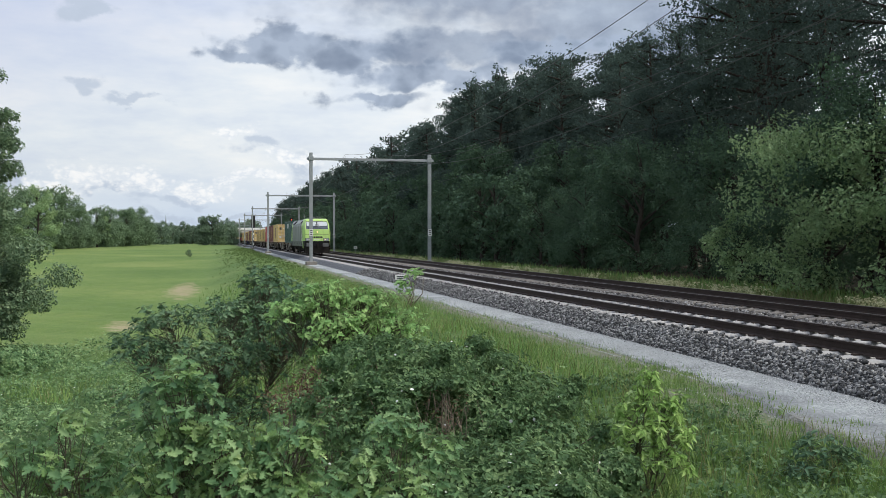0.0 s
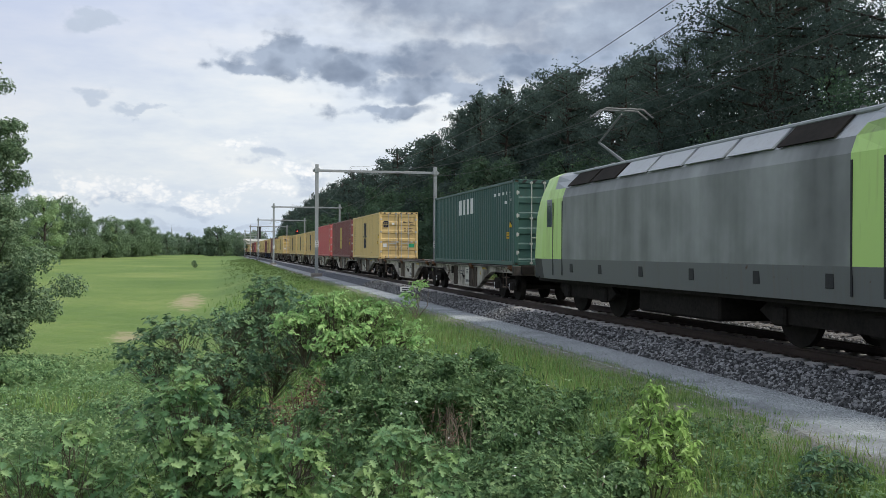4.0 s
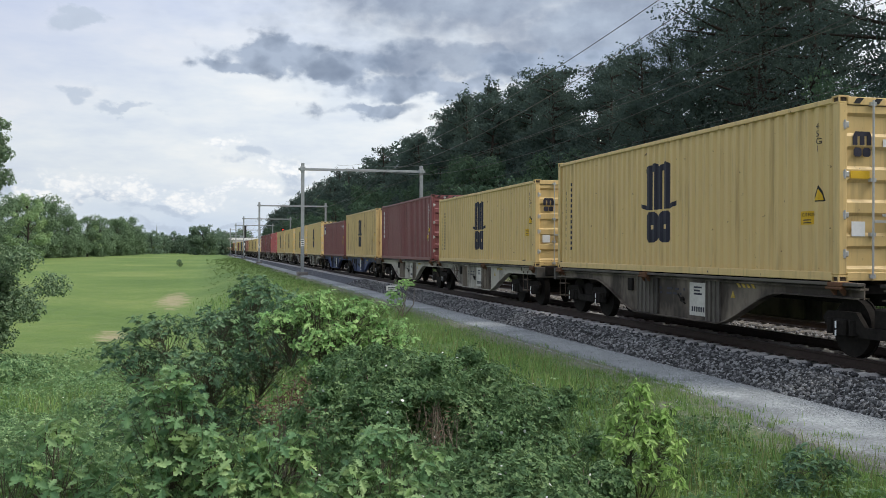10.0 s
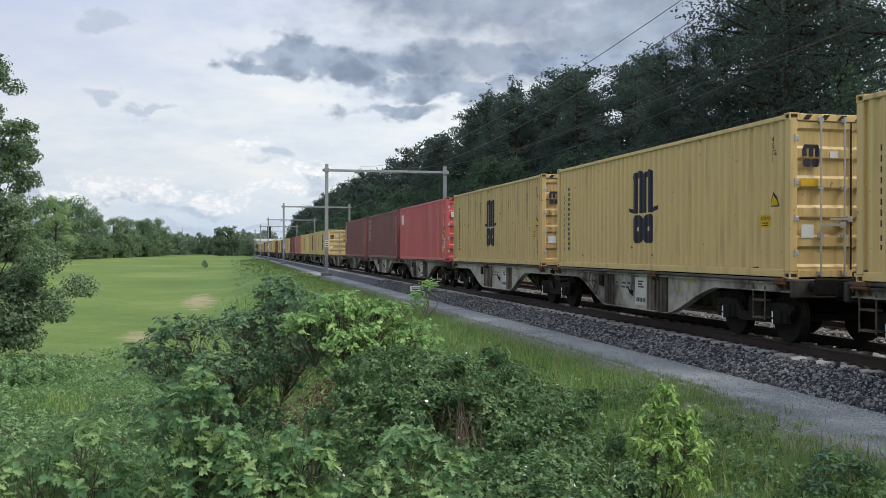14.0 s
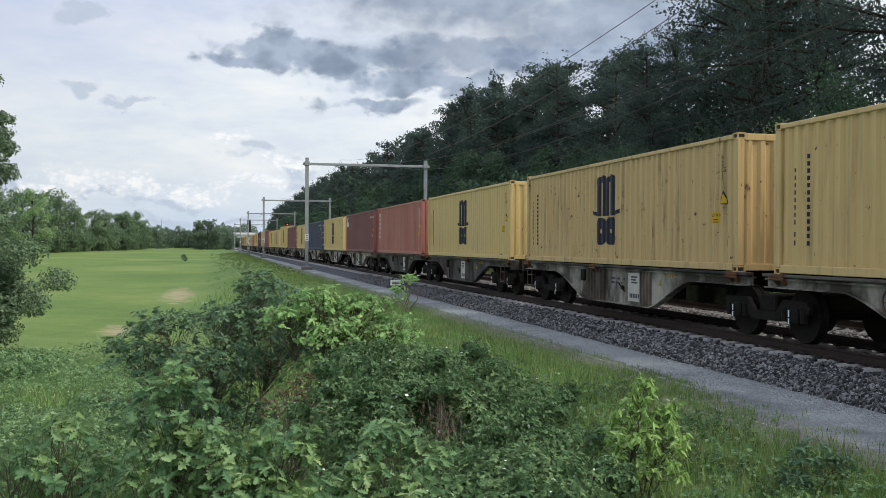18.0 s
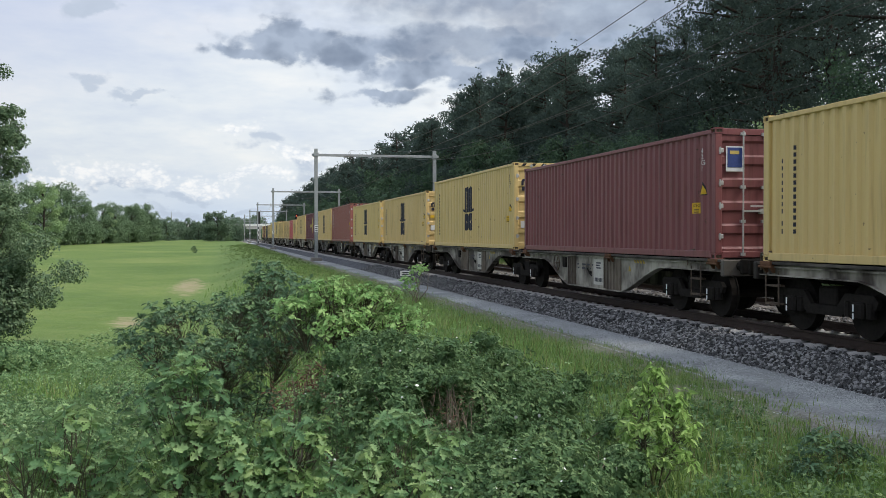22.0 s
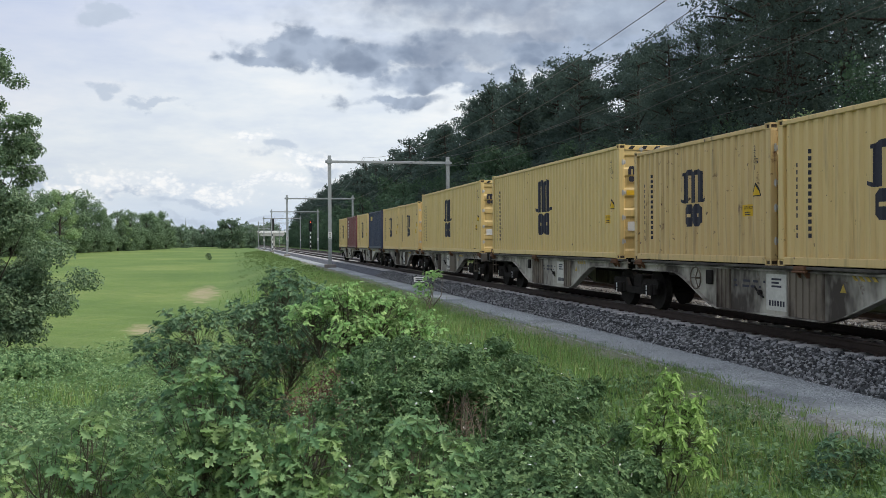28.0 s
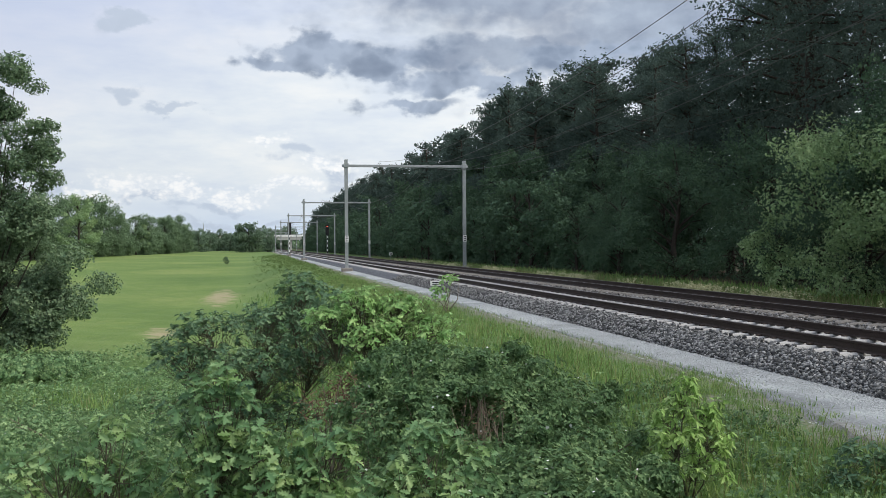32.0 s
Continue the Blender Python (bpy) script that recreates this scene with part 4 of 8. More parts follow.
def frame_mesh(which, length, h, mat):
    bm = bmesh.new()
    if which == "corner_post":
        box(bm, -0.075, 0.075, -0.08, 0.08, 0.118, h - 0.118, 0.015)
    elif which == "corner_casting":
        box(bm, -0.09, 0.09, -0.092, 0.092, 0, 0.118)
        bm.faces.ensure_lookup_table()
        sides = [f for f in bm.faces if abs(f.normal.z) < 0.5]
        bmesh.ops.inset_individual(bm, faces=sides, thickness=0.034, depth=0.0)
        bmesh.ops.inset_individual(bm, faces=sides, thickness=0.004, depth=-0.03)
        for f in sides:
            f.material_index = 1
    elif which == "bottom_rail":
        box(bm, -0.035, 0.035, 0.18, length - 0.18, 0.03, 0.165, 0.008)
    elif which == "top_rail":
        box(bm, -0.032, 0.032, 0.18, length - 0.18, h - 0.105, h - 0.025, 0.008)
    elif which == "end_sill":
        box(bm, -HALF + 0.16, HALF - 0.16, -0.05, 0.05, 0.03, 0.16, 0.008)
    elif which == "end_header":
        box(bm, -HALF + 0.16, HALF - 0.16, -0.05, 0.05, h - 0.14, h - 0.015, 0.008)
    elif which == "roof":
        n = int(length / 0.5)
        for i in range(n):
            y = 0.2 + (length - 0.4) * i / n
            box(bm, -HALF + 0.06, HALF - 0.06, y, y + (length - 0.4) / n * 0.55, h - 0.04, h - 0.012)
        box(bm, -HALF + 0.06, HALF - 0.06, 0.06, length - 0.06, h - 0.06, h - 0.03)
    return bm_mesh(which, bm, mat)


def casting_mesh(paint):
    me = frame_mesh("corner_casting", 0, 0, paint)
    me.materials.append(CASTING)
    return me


def end_wall_mesh(h, mat):
    """A plain corrugated end: vertical ribs."""
    n, verts, faces = 8, [], []
    xs, ds = [-HALF + 0.12], [0.03]
    w = (2 * HALF - 0.24) / n
    for i in range(n):
        a = -HALF + 0.12 + i * w
        for f, d in ((0.15, 0.03), (0.35, -0.012), (0.65, -0.012), (0.85, 0.03)):
            xs.append(a + f * w)
            ds.append(d)
    xs.append(HALF - 0.12)
    ds.append(0.03)
    for x, d in zip(xs, ds):
        verts += [(x, d, 0.15), (x, d, h - 0.13)]
    for i in range(len(xs) - 1):
        faces.append((2 * i, 2 * i + 2, 2 * i + 3, 2 * i + 1))
    return mesh_of("end_wall", verts, faces, mat)


def door_leaf_mesh(h, mat):
    """One door leaf with four pressed horizontal ribs."""
    w = HALF - 0.13
    zs, ds = [0.15], [0.0]
    n = 5
    step = (h - 0.32) / n
    for i in range(n):
        a = 0.15 + i * step
        for f, d in ((0.12, 0.0), (0.22, 0.04), (0.72, 0.04), (0.82, 0.0)):
            zs.append(a + f * step)
            ds.append(d)
    zs.append(h - 0.15)
    ds.append(0.0)
    verts, faces = [], []
    for z, d in zip(zs, ds):
        verts += [(0, 0, z), (0.06, d, z), (w - 0.06, d, z), (w, 0, z)]
    for i in range(len(zs) - 1):
        for j in range(3):
            a = 4 * i + j
            faces.append((a, a + 1, a + 5, a + 4))
    return mesh_of("door", verts, faces, mat)


def bar_mesh(h):
    bm = bmesh.new()
    tube(bm, (0, -0.055, 0.06), (0, -0.055, h - 0.06), 0.019, n=6)
    for z in (0.10, 0.75, h * 0.55, h - 0.12):
        box(bm, -0.05, 0.05, -0.06, 0.0, z - 0.03, z + 0.03)
    return bm_mesh("locking_bar", bm, ZINC)


def handle_mesh():
    bm = bmesh.new()
    box(bm, 0.0, 0.42, -0.085, -0.06, -0.02, 0.02)
    box(bm, 0.36, 0.46, -0.08, 0.0, -0.05, 0.05)
    return bm_mesh("door_handle", bm, ZINC)


def hinge_mesh():
    bm = bmesh.new()
    box(bm, -0.035, 0.075, -0.035, 0.01, -0.045, 0.045, 0.01)
    tube(bm, (0, -0.03, -0.07), (0, -0.03, 0.07), 0.02, n=6)
    return bm_mesh("hinge", bm, ZINC)


def plate(name, rects, mat, y=0.020):
    """Flat labels or bars on the doors: (x0, x1, z0, z1)."""
    bm = bmesh.new()
    for x0, x1, z0, z1 in rects:
        box(bm, x0, x1, y, y + 0.006, z0, z1)
    return bm_mesh(name, bm, mat)


def bars(y0, y1, z0, z1, n, vertical=True, fill=0.62):
    """A column or row of small bars that stands for writing."""
    out = []
    for i in range(n):
        a, b = i / n, (i + fill) / n
        out.append((y0, y1, z0 + (z1 - z0) * a, z0 + (z1 - z0) * b) if vertical else (y0 + (y1 - y0) * a, y0 + (y1 - y0) * b, z0, z1))
    return out


def emblem(y, z, k=1.0, kz=1.0):
    """The dark emblem on the yellow boxes in plain shapes: three uprights under two slanted roofs, with hooked feet, over two eight-sided blocks with a slit."""
    def at(a, b, *zs):
        return (y + a * k, y + b * k, *(z + q * kz for q in zs))
    up = [at(-0.59, -0.29, -0.175, 0.76), at(-0.22, 0.07, -0.175, 0.76), at(0.14, 0.44, -0.175, 0.76),
          at(-0.63, -0.45, 0.76, 0.76, 0.86, 0.93), at(-0.45, -0.20, 0.76, 0.76, 0.93, 0.97), at(-0.20, 0.02, 0.76, 0.76, 0.97, 0.86), at(0.02, 0.25, 0.76, 0.76, 0.90, 0.97), at(0.25, 0.44, 0.76, 0.76, 0.97, 0.84),
          at(-0.78, -0.59, -0.09, -0.175, 0.0, -0.06), at(0.44, 0.64, -0.175, -0.09, -0.06, 0.02)]
    blocks = []
    for c in (-0.325, 0.19):
        a, b = c - 0.235, c + 0.235
        blocks.append([at(a, a + 0.11, -0.85, -0.97, -0.35, -0.23), at(a + 0.11, a + 0.15, -0.98, -0.22), at(a + 0.15, b - 0.15, -0.98, -0.655), at(a + 0.15, b - 0.15, -0.545, -0.22), at(b - 0.15, b - 0.11, -0.98, -0.22), at(b - 0.11, b, -0.97, -0.85, -0.23, -0.35)])
    return up, blocks


def mirror_y(shapes, length):
    return [(length - q[1], length - q[0], *(q[2:] if len(q) == 4 else (q[3], q[2], q[5], q[4]))) for q in shapes]


def make_container(s, length, h, paint, look_name, marks="", door=True, low_text=True):
    """A box on the train; s is how far its near end stands back from the train's zero."""
    kind = {12.19: "forty-foot", 6.06: "twenty-foot"}[length]
    root = tagged(new("shipping_container"), f"{look_name} corrugated steel {kind} shipping container on a flat wagon", "shipping container", group="containers on the train")
    pn = paint.name
    for sd in (-1, 1):
        place("side_panel", shared(("side", length, h, pn, sd), lambda: side_mesh(length, h, paint, sd)), root)
        for w in ("bottom_rail", "top_rail"):
            place(w, shared((w, length, h, pn), lambda: frame_mesh(w, length, h, paint)), root, pose(sd * (HALF - 0.032), 0, 0))
        for y in (0.08, length - 0.08):
            place("corner_post", shared(("post", h, pn), lambda: frame_mesh("corner_post", length, h, paint)), root, pose(sd * (HALF - 0.075), y, 0))
            for z in (0, h - 0.118):
                place("corner_casting", shared(("casting", pn), lambda: casting_mesh(paint)), root, pose(sd * (HALF - 0.088), y + (0.012 if y < 1 else -0.012), z))
    place("roof", shared(("roof", length, h, pn), lambda: frame_mesh("roof", length, h, paint)), root)
    for y in (0.06, length - 0.06):
        for w in ("end_sill", "end_header"):
            place(w, shared((w, h, pn), lambda: frame_mesh(w, length, h, paint)), root, pose(0, y, 0))
    wall = shared(("end", h, pn), lambda: end_wall_mesh(h, paint))
    if door:
        leaf = shared(("door", h, pn), lambda: door_leaf_mesh(h, paint))
        barm, hand = shared(("bar", h), lambda: bar_mesh(h)), shared("handle", handle_mesh)
        for x in (-HALF + 0.125, 0.005):
            d = place("door", leaf, root, pose(x, 0.03, 0))
            for u in ((0.47, 0.93) if x < -0.5 else (0.17, 0.615)):
                place("locking_bar", barm, d, pose(u, 0, 0), "galvanised locking bar")
            for u, zz in (((0.47, 0.95), (0.62, 1.05)) if x < -0.5 else ((0.17, 0.95), (0.40, 1.05))):
                place("door_handle", hand, d, pose(u, 0, zz, 0, 0, 0))
            for zz in (0.45, 1.05, h * 0.58, h - 0.45):
                hx = -0.02 if x < -0.5 else HALF - 0.15
                place("hinge", shared("hinge", hinge_mesh), d, pose(hx, 0, zz))
        bm = bmesh.new()
        box(bm, -0.014, 0.004, 0.012, 0.06, 0.16, h - 0.15)
        for x in (-HALF + 0.118, HALF - 0.128):
            box(bm, x, x + 0.012, 0.014, 0.06, 0.16, h - 0.15)
        place("door_gasket", shared(("gasket", h), lambda: bm_mesh("door_gasket", bm, BLACK)), root, None, "black rubber door gasket")
        place("end_wall", wall, root, pose(0, length, 0, 0, 0, 180))
    else:
        place("end_wall", wall, root, pose(0, 0.03, 0))
        place("end_wall", wall, root, pose(0, length, 0, 0, 0, 180))
    if h > 2.7:
        bm = bmesh.new()
        for i in range(6):
            x = -HALF + 0.25 + i * 0.34
            bm.faces.new([bm.verts.new(p) for p in ((x, 0.004, h - 0.12), (x + 0.12, 0.004, h - 0.12), (x + 0.2, 0.004, h - 0.03), (x + 0.08, 0.004, h - 0.03))])
        place("height_warning", shared("stripes", lambda: bm_mesh("height_warning", bm, BLACK)), root, None, "black and yellow height warning stripes")

    def decal(name, tag, rects, mat, label="", lift=0.0):
        ob = place(name, shared((tag, length, h, mat.name), lambda: decal_mesh(name, length, rects, mat)), root, pose(-lift, 0, 0), label)
        if len(rects) > 3 and name == "side_writing":
            ob["kind"] = "stuff"
    far = length
    if "emblem" in marks:
        k = 1.02 if length > 10 else 0.72
        mat = MARK_YELLOW if "yellow" in marks else MARK_BLUE
        y = far * 0.50
        up, blocks = emblem(far - y, h * 0.53, k * 1.12, k * 0.87)
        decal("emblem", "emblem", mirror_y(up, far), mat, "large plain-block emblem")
        for i, r in enumerate(blocks):
            decal("emblem_block", ("block", i), mirror_y(r, far), mat)
        if low_text:
            decal("side_writing", "column", bars(far - 0.94, far - 0.895, 0.50, h - 0.55, 13, True, 0.62), mat)
            decal("side_writing", "column2", bars(far - 0.585, far - 0.53, 0.85, h - 0.75, 8, True, 0.6) + bars(far - 0.585, far - 0.53, 0.50, 0.78, 2, True, 0.6), mat)
        if door:
            bm = bmesh.new()
            z0, z1, z2 = h - 0.76, h - 0.62, h - 0.55
            prism(bm, [(-0.96, z0), (-0.96, z1), (-0.92, z2), (-0.66, z2), (-0.63, z1), (-0.63, z0), (-0.71, z0), (-0.71, z1), (-0.755, z1), (-0.755, z0), (-0.835, z0), (-0.835, z1), (-0.88, z1), (-0.88, z0)], "y", 0.016, 0.022)
            place("door_emblem", shared(("door_emblem", h), lambda: bm_mesh("door_emblem", bm, MARK_BLUE)), root)
            for k, x in enumerate((-0.945, -0.785)):
                bm = bmesh.new()
                prism(bm, [(x, h - 0.91), (x, h - 0.83), (x + 0.03, h - 0.80), (x + 0.11, h - 0.80), (x + 0.14, h - 0.83), (x + 0.14, h - 0.91), (x + 0.11, h - 0.94), (x + 0.03, h - 0.94)], "y", 0.016, 0.022)
                place("emblem_block", shared(("door_block", h, k), lambda: bm_mesh("emblem_block", bm, MARK_BLUE)), root)
            place("number_bar", shared(("door_num", h), lambda: plate("number_bar", [(0.28 + 0.075 * i, 0.33 + 0.075 * i, h - 0.66, h - 0.58) for i in range(9) if i != 4] + [(0.72 + 0.06 * i, 0.76 + 0.06 * i, h - 0.80, h - 0.73) for i in range(4)] + [(0.34, 0.46, h - 1.02, h - 0.99), (0.56, 0.9, h - 1.02, h - 0.99), (0.34, 0.5, h - 1.12, h - 1.09), (0.56, 0.86, h - 1.12, h - 1.09), (0.34, 0.46, h - 1.22, h - 1.19), (0.56, 0.9, h - 1.22, h - 1.19), (0.56, 0.9, h - 1.42, h - 1.39)], MARK_BLUE, 0.016)), root)["kind"] = "stuff"
        if door:
            place("notice_label", shared(("door_white", h), lambda: plate("notice_label", [(-0.42, -0.26, h - 0.78, h - 0.66)], MARK_WHITE, 0.016)), root, None, "small white notice label")
            place("notice_label", shared(("door_white2", h), lambda: plate("notice_label", [(-0.98, -0.74, 0.72, 0.95)], MARK_WHITE, 0.016)), root, None, "small white notice label")
            place("caution_label", shared(("door_caution", h), lambda: plate("caution_label", [(-1.0, -0.66, h - 1.28, h - 1.16)] if round(s) % 2 else [(0.70, 0.98, 0.75, 0.87)], MARK_ORANGE, 0.016)) if round(s) % 3 else shared(("door_green", h), lambda: plate("caution_label", [(0.64, 1.0, 0.72, 0.95)], MARK_GREEN, 0.016)), root, None, "small coloured label")
    ink = MARK_BLUE if "yellow" in paint.name or "lemon" in paint.name else MARK_WHITE
    if length > 10 or "emblem" in marks:
        # caution label, warning triangle, size code and the upright number as bars
        decal("caution_label", "caution", [(0.72, 1.06, 0.92, 1.14)], MARK_ORANGE, "orange caution label")
        place("caution_word", shared(("caution_word", length), lambda: lettering_mesh("caution_word", "CAUTION", length, 1.03, 1.055, 0.078, BLACK)), root, None, "the black word CAUTION")
        decal("caution_lines", "caution_lines", bars(0.78, 1.00, 0.94, 1.03, 2, True, 0.4), MARK_BLUE, "", 0.002)
        decal("warning_triangle", "tri_a", [(0.42, 0.55, 1.28, 1.28, 1.28, 1.55), (0.55, 0.68, 1.28, 1.28, 1.55, 1.28)], BLACK, "black-edged yellow warning triangle")
        decal("triangle_field", "tri_b", [(0.465, 0.55, 1.30, 1.30, 1.31, 1.49), (0.55, 0.635, 1.30, 1.30, 1.49, 1.31)], MARK_ORANGE, "", 0.003)
        code = "\n".join("22G1" if length < 10 else "45G1" if h > 2.7 else "42G1")
        place("size_code", shared(("code", length, h, ink.name), lambda: lettering_mesh("size_code", code, length, 0.60, h - 0.46, 0.14, ink)), root, None, "upright size code")
        if "emblem" in marks:
            decal("side_writing", "number", bars(0.93, 0.975, h - 1.75, h - 0.35, 11, True, 0.6), ink, "upright row of small bars")
    if "cai" in marks:
        decal("emblem", "cai", [(far - 1.05, far - 0.75, h - 0.95, h - 0.42), (far - 0.68, far - 0.40, h - 0.95, h - 0.42), (far - 0.33, far - 0.23, h - 0.95, h - 0.42)], MARK_WHITE, "white block emblem")
        decal("side_writing", "cai2", bars(0.45, 0.58, 0.6, 1.1, 4) + bars(0.55, 0.75, 1.6, 2.0, 3), MARK_WHITE)
        bm = bmesh.new()
        for a, b in ((-0.98, -0.83), (-0.80, -0.66), (-0.58, -0.53)):
            box(bm, a, b, 0.018, 0.026, h - 0.90, h - 0.66)
        place("door_emblem", shared(("cai_door", h), lambda: bm_mesh("door_emblem", bm, MARK_WHITE)), root)
        decal("warning_sign", "cai3", [(0.62, 0.86, 1.05, 1.22)], MARK_YELLOW, "small yellow warning sign")
        decal("caution_label", "cai4", [(0.60, 0.90, 0.42, 0.72)], MARK_ORANGE, "orange caution label")
    if "emblem" not in marks:
        decal("side_writing", "number", bars(0.93, 0.98, h - 1.75, h - 0.35, 11, True, 0.55), MARK_WHITE, "upright row of small white bars")
    if "vert" in marks:
        decal("side_writing", "vert", bars(far - 0.68, far - 0.48, h - 1.75, h - 0.25, 6, True, 0.66), MARK_WHITE, "white upright writing as bars")
        decal("side_writing", "vert2", bars(0.76, 0.80, 0.9, h - 0.4, 12, True, 0.55), MARK_WHITE)
    if "box" in marks.split():
        decal("emblem", "box", [(far - 1.0, far - 0.35, h - 0.85, h - 0.25)], MARK_WHITE, "white-framed square emblem")
        decal("emblem_field", "box3", [(far - 0.95, far - 0.40, h - 0.52, h - 0.30)], MARK_NAVY, "blue field of the emblem", 0.003)
        decal("emblem_block", "box4", [(far - 0.90, far - 0.66, h - 0.42, h - 0.34)], MARK_YELLOW, "", 0.006)
        decal("side_writing", "box2", bars(0.5, 1.6, h - 0.5, h - 0.38, 7, False), MARK_WHITE)
    if "doorbox" in marks:
        for nm, q, m, d in (("door_emblem", (-0.98, -0.60, h - 0.86, h - 0.36), MARK_WHITE, 0.016), ("emblem_field", (-0.95, -0.63, h - 0.78, h - 0.39), MARK_NAVY, 0.011), ("emblem_block", (-0.90, -0.70, h - 0.52, h - 0.45), MARK_YELLOW, 0.006)):
            place(nm, shared((nm, "doorbox", h), lambda: plate(nm, [q], m, d)), root)
    if "map" in marks:
        c = far * 0.60
        land = [(c - 0.55, c - 0.06, 1.50, 1.12, 1.60, 1.86), (c - 0.01, c + 0.28, 1.02, 0.62, 1.98, 2.30), (c + 0.28, c + 0.55, 0.66, 1.06, 2.34, 2.40), (c + 0.60, c + 0.85, 1.40, 1.70, 2.36, 2.10)]
        decal("emblem", "map", mirror_y(land, far), MARK_YELLOW, "yellow emblem in jagged pieces")
        decal("side_writing", "map1", mirror_y(bars(c - 2.1, c - 0.62, 1.34, 1.66, 4, False, 0.8), far), MARK_YELLOW, "yellow word as bars")
        decal("side_writing", "map2", bars(1.2, 1.3, 0.7, 2.5, 12), MARK_YELLOW)
    if "row" in marks:
        decal("side_writing", "row", bars(1.0, 2.6, h - 0.46, h - 0.36, 9, False, 0.45), MARK_WHITE)
        decal("emblem", "row2", [(0.9, 1.25, h - 0.78, h - 0.68)], MARK_WHITE)
    if "high" in marks:
        decal("emblem", "high", bars(length * 0.45, length * 0.45 + 2.4, h - 0.95, h - 0.35, 4, False, 0.72), MARK_WHITE, "white block emblem")
    if "gold" in marks:
        decal("emblem", "gold", bars(length * 0.72, length * 0.72 + 0.9, h - 0.62, h - 0.35, 4, False, 0.75), MARK_YELLOW, "small yellow block emblem")
    MOVING.append((root, 0.0, s, 1.17))
    return root


BIG, SMALL, HI, LO = 12.19, 6.06, 2.896, 2.591
Y_, YD, YF = (YELLOW, "yellow"), (YELLOW_DULL, "rust-streaked yellow"), (YELLOW_FRESH, "lemon yellow")
LOAD = [
    (125.3, BIG, HI, (GREEN, "dark green"), "high row", True), (153.4, BIG, HI, Y_, "emblem", True), (166.9, BIG, HI, (MAROON, "maroon"), "emblem yellow", True),
    (181.1, BIG, HI, (RED, "red"), "cai", True), (194.7, BIG, LO, YD, "emblem", False), (208.6, BIG, LO, Y_, "emblem", True), (222.2, BIG, LO, YD, "emblem", False),
    (249.9, BIG, HI, Y_, "emblem", True), (264.0, BIG, LO, Y_, "emblem", True), (277.6, BIG, HI, (MAROON, "maroon"), "vert label", True),
    (291.7, BIG, HI, YD, "emblem", False), (305.0, BIG, LO, (MAROON, "maroon"), "box", False), (319.3, BIG, HI, Y_, "emblem", True), (332.8, BIG, HI, Y_, "emblem", True),
    (346.8, BIG, HI, Y_, "emblem", True), (360.5, BIG, HI, YD, "emblem", True), (374.2, BIG, HI, (RED, "red"), "cai", True), (387.4, BIG, HI, (MAROON, "maroon"), "vert", False),
    (401.5, BIG, HI, (MAROON, "maroon"), "vert", False), (429.0, BIG, LO, Y_, "emblem", True), (442.4, BIG, LO, YD, "emblem", False), (456.3, BIG, LO, YF, "emblem", False),
    (469.8, BIG, LO, (ORANGE, "faded orange-red"), "vert", False), (483.3, BIG, LO, (MAROON, "maroon"), "box", False), (497.4, BIG, LO, YF, "emblem", False),
    (511.4, BIG, LO, (NAVY, "dark blue"), "row", True), (524.9, BIG, LO, YF, "emblem", True), (538.8, BIG, LO, (MAROON, "maroon"), "doorbox", True),
    (552.1, BIG, HI, YF, "emblem", True), (566.2, BIG, LO, Y_, "emblem", True), (579.8, BIG, LO, YF, "emblem", True), (593.8, BIG, HI, (BROWN, "brown-red"), "vert", True),
    (606.9, BIG, HI, Y_, "emblem", True), (620.3, BIG, HI, (WINE, "wine red"), "map", True), (634.0, BIG, HI, Y_, "emblem", True),
    (647.5, SMALL, LO, Y_, "emblem", True), (654.2, SMALL, LO, (RED, "red"), "box", True), (660.9, SMALL, LO, YD, "emblem", False), (667.3, SMALL, LO, YD, "emblem", True),
    (674.6, SMALL, LO, Y_, "emblem", False), (680.9, SMALL, LO, YD, "emblem", True), (687.9, BIG, HI, YF, "emblem", True), (701.9, BIG, HI, YF, "emblem", True),
    (715.2, SMALL, LO, Y_, "emblem", True), (721.5, SMALL, LO, Y_, "emblem", True), (728.4, SMALL, LO, (DEEP_BLUE, "deep blue"), "gold", False), (735.2, SMALL, LO, Y_, "emblem", False),
    (742.2, SMALL, LO, (DEEP_RED, "dark red"), "vert", False), (748.8, SMALL, LO, Y_, "emblem", True)]
for s, ln, h, (paint, look_name), marks, door in LOAD:
    make_container(s, ln, h, paint, look_name, marks, door)


# ---- wagons ----
STIFF = {"grey_wagon_paint": wagon_paint("streaked_stiffener_paint", (0.175, 0.145, 0.110), (0.040, 0.029, 0.021)), "dark_wagon_paint": WAGON_DARK, "blue_wagon_paint": WAGON_BLUE, "brown_wagon_paint": WAGON_DARK}


def belly_line():
    """The lower edge of a wagon's side from its middle to its end: shallow, curving down to the deep belly and up again."""
    pts = [(0.25, 0.93), (2.3, 0.93)]
    for i in range(9):
        f = i / 8
        pts.append((2.5 + 1.9 * f, 0.925 - 0.665 * (0.5 * float(smooth01(f)) + 0.5 * f)))
    for i in range(9):
        f = i / 8
        pts.append((8.05 + 2.2 * f, 0.26 + 0.665 * (0.5 * float(smooth01(f)) + 0.5 * f)))
    return pts + [(13.05, 0.93)]


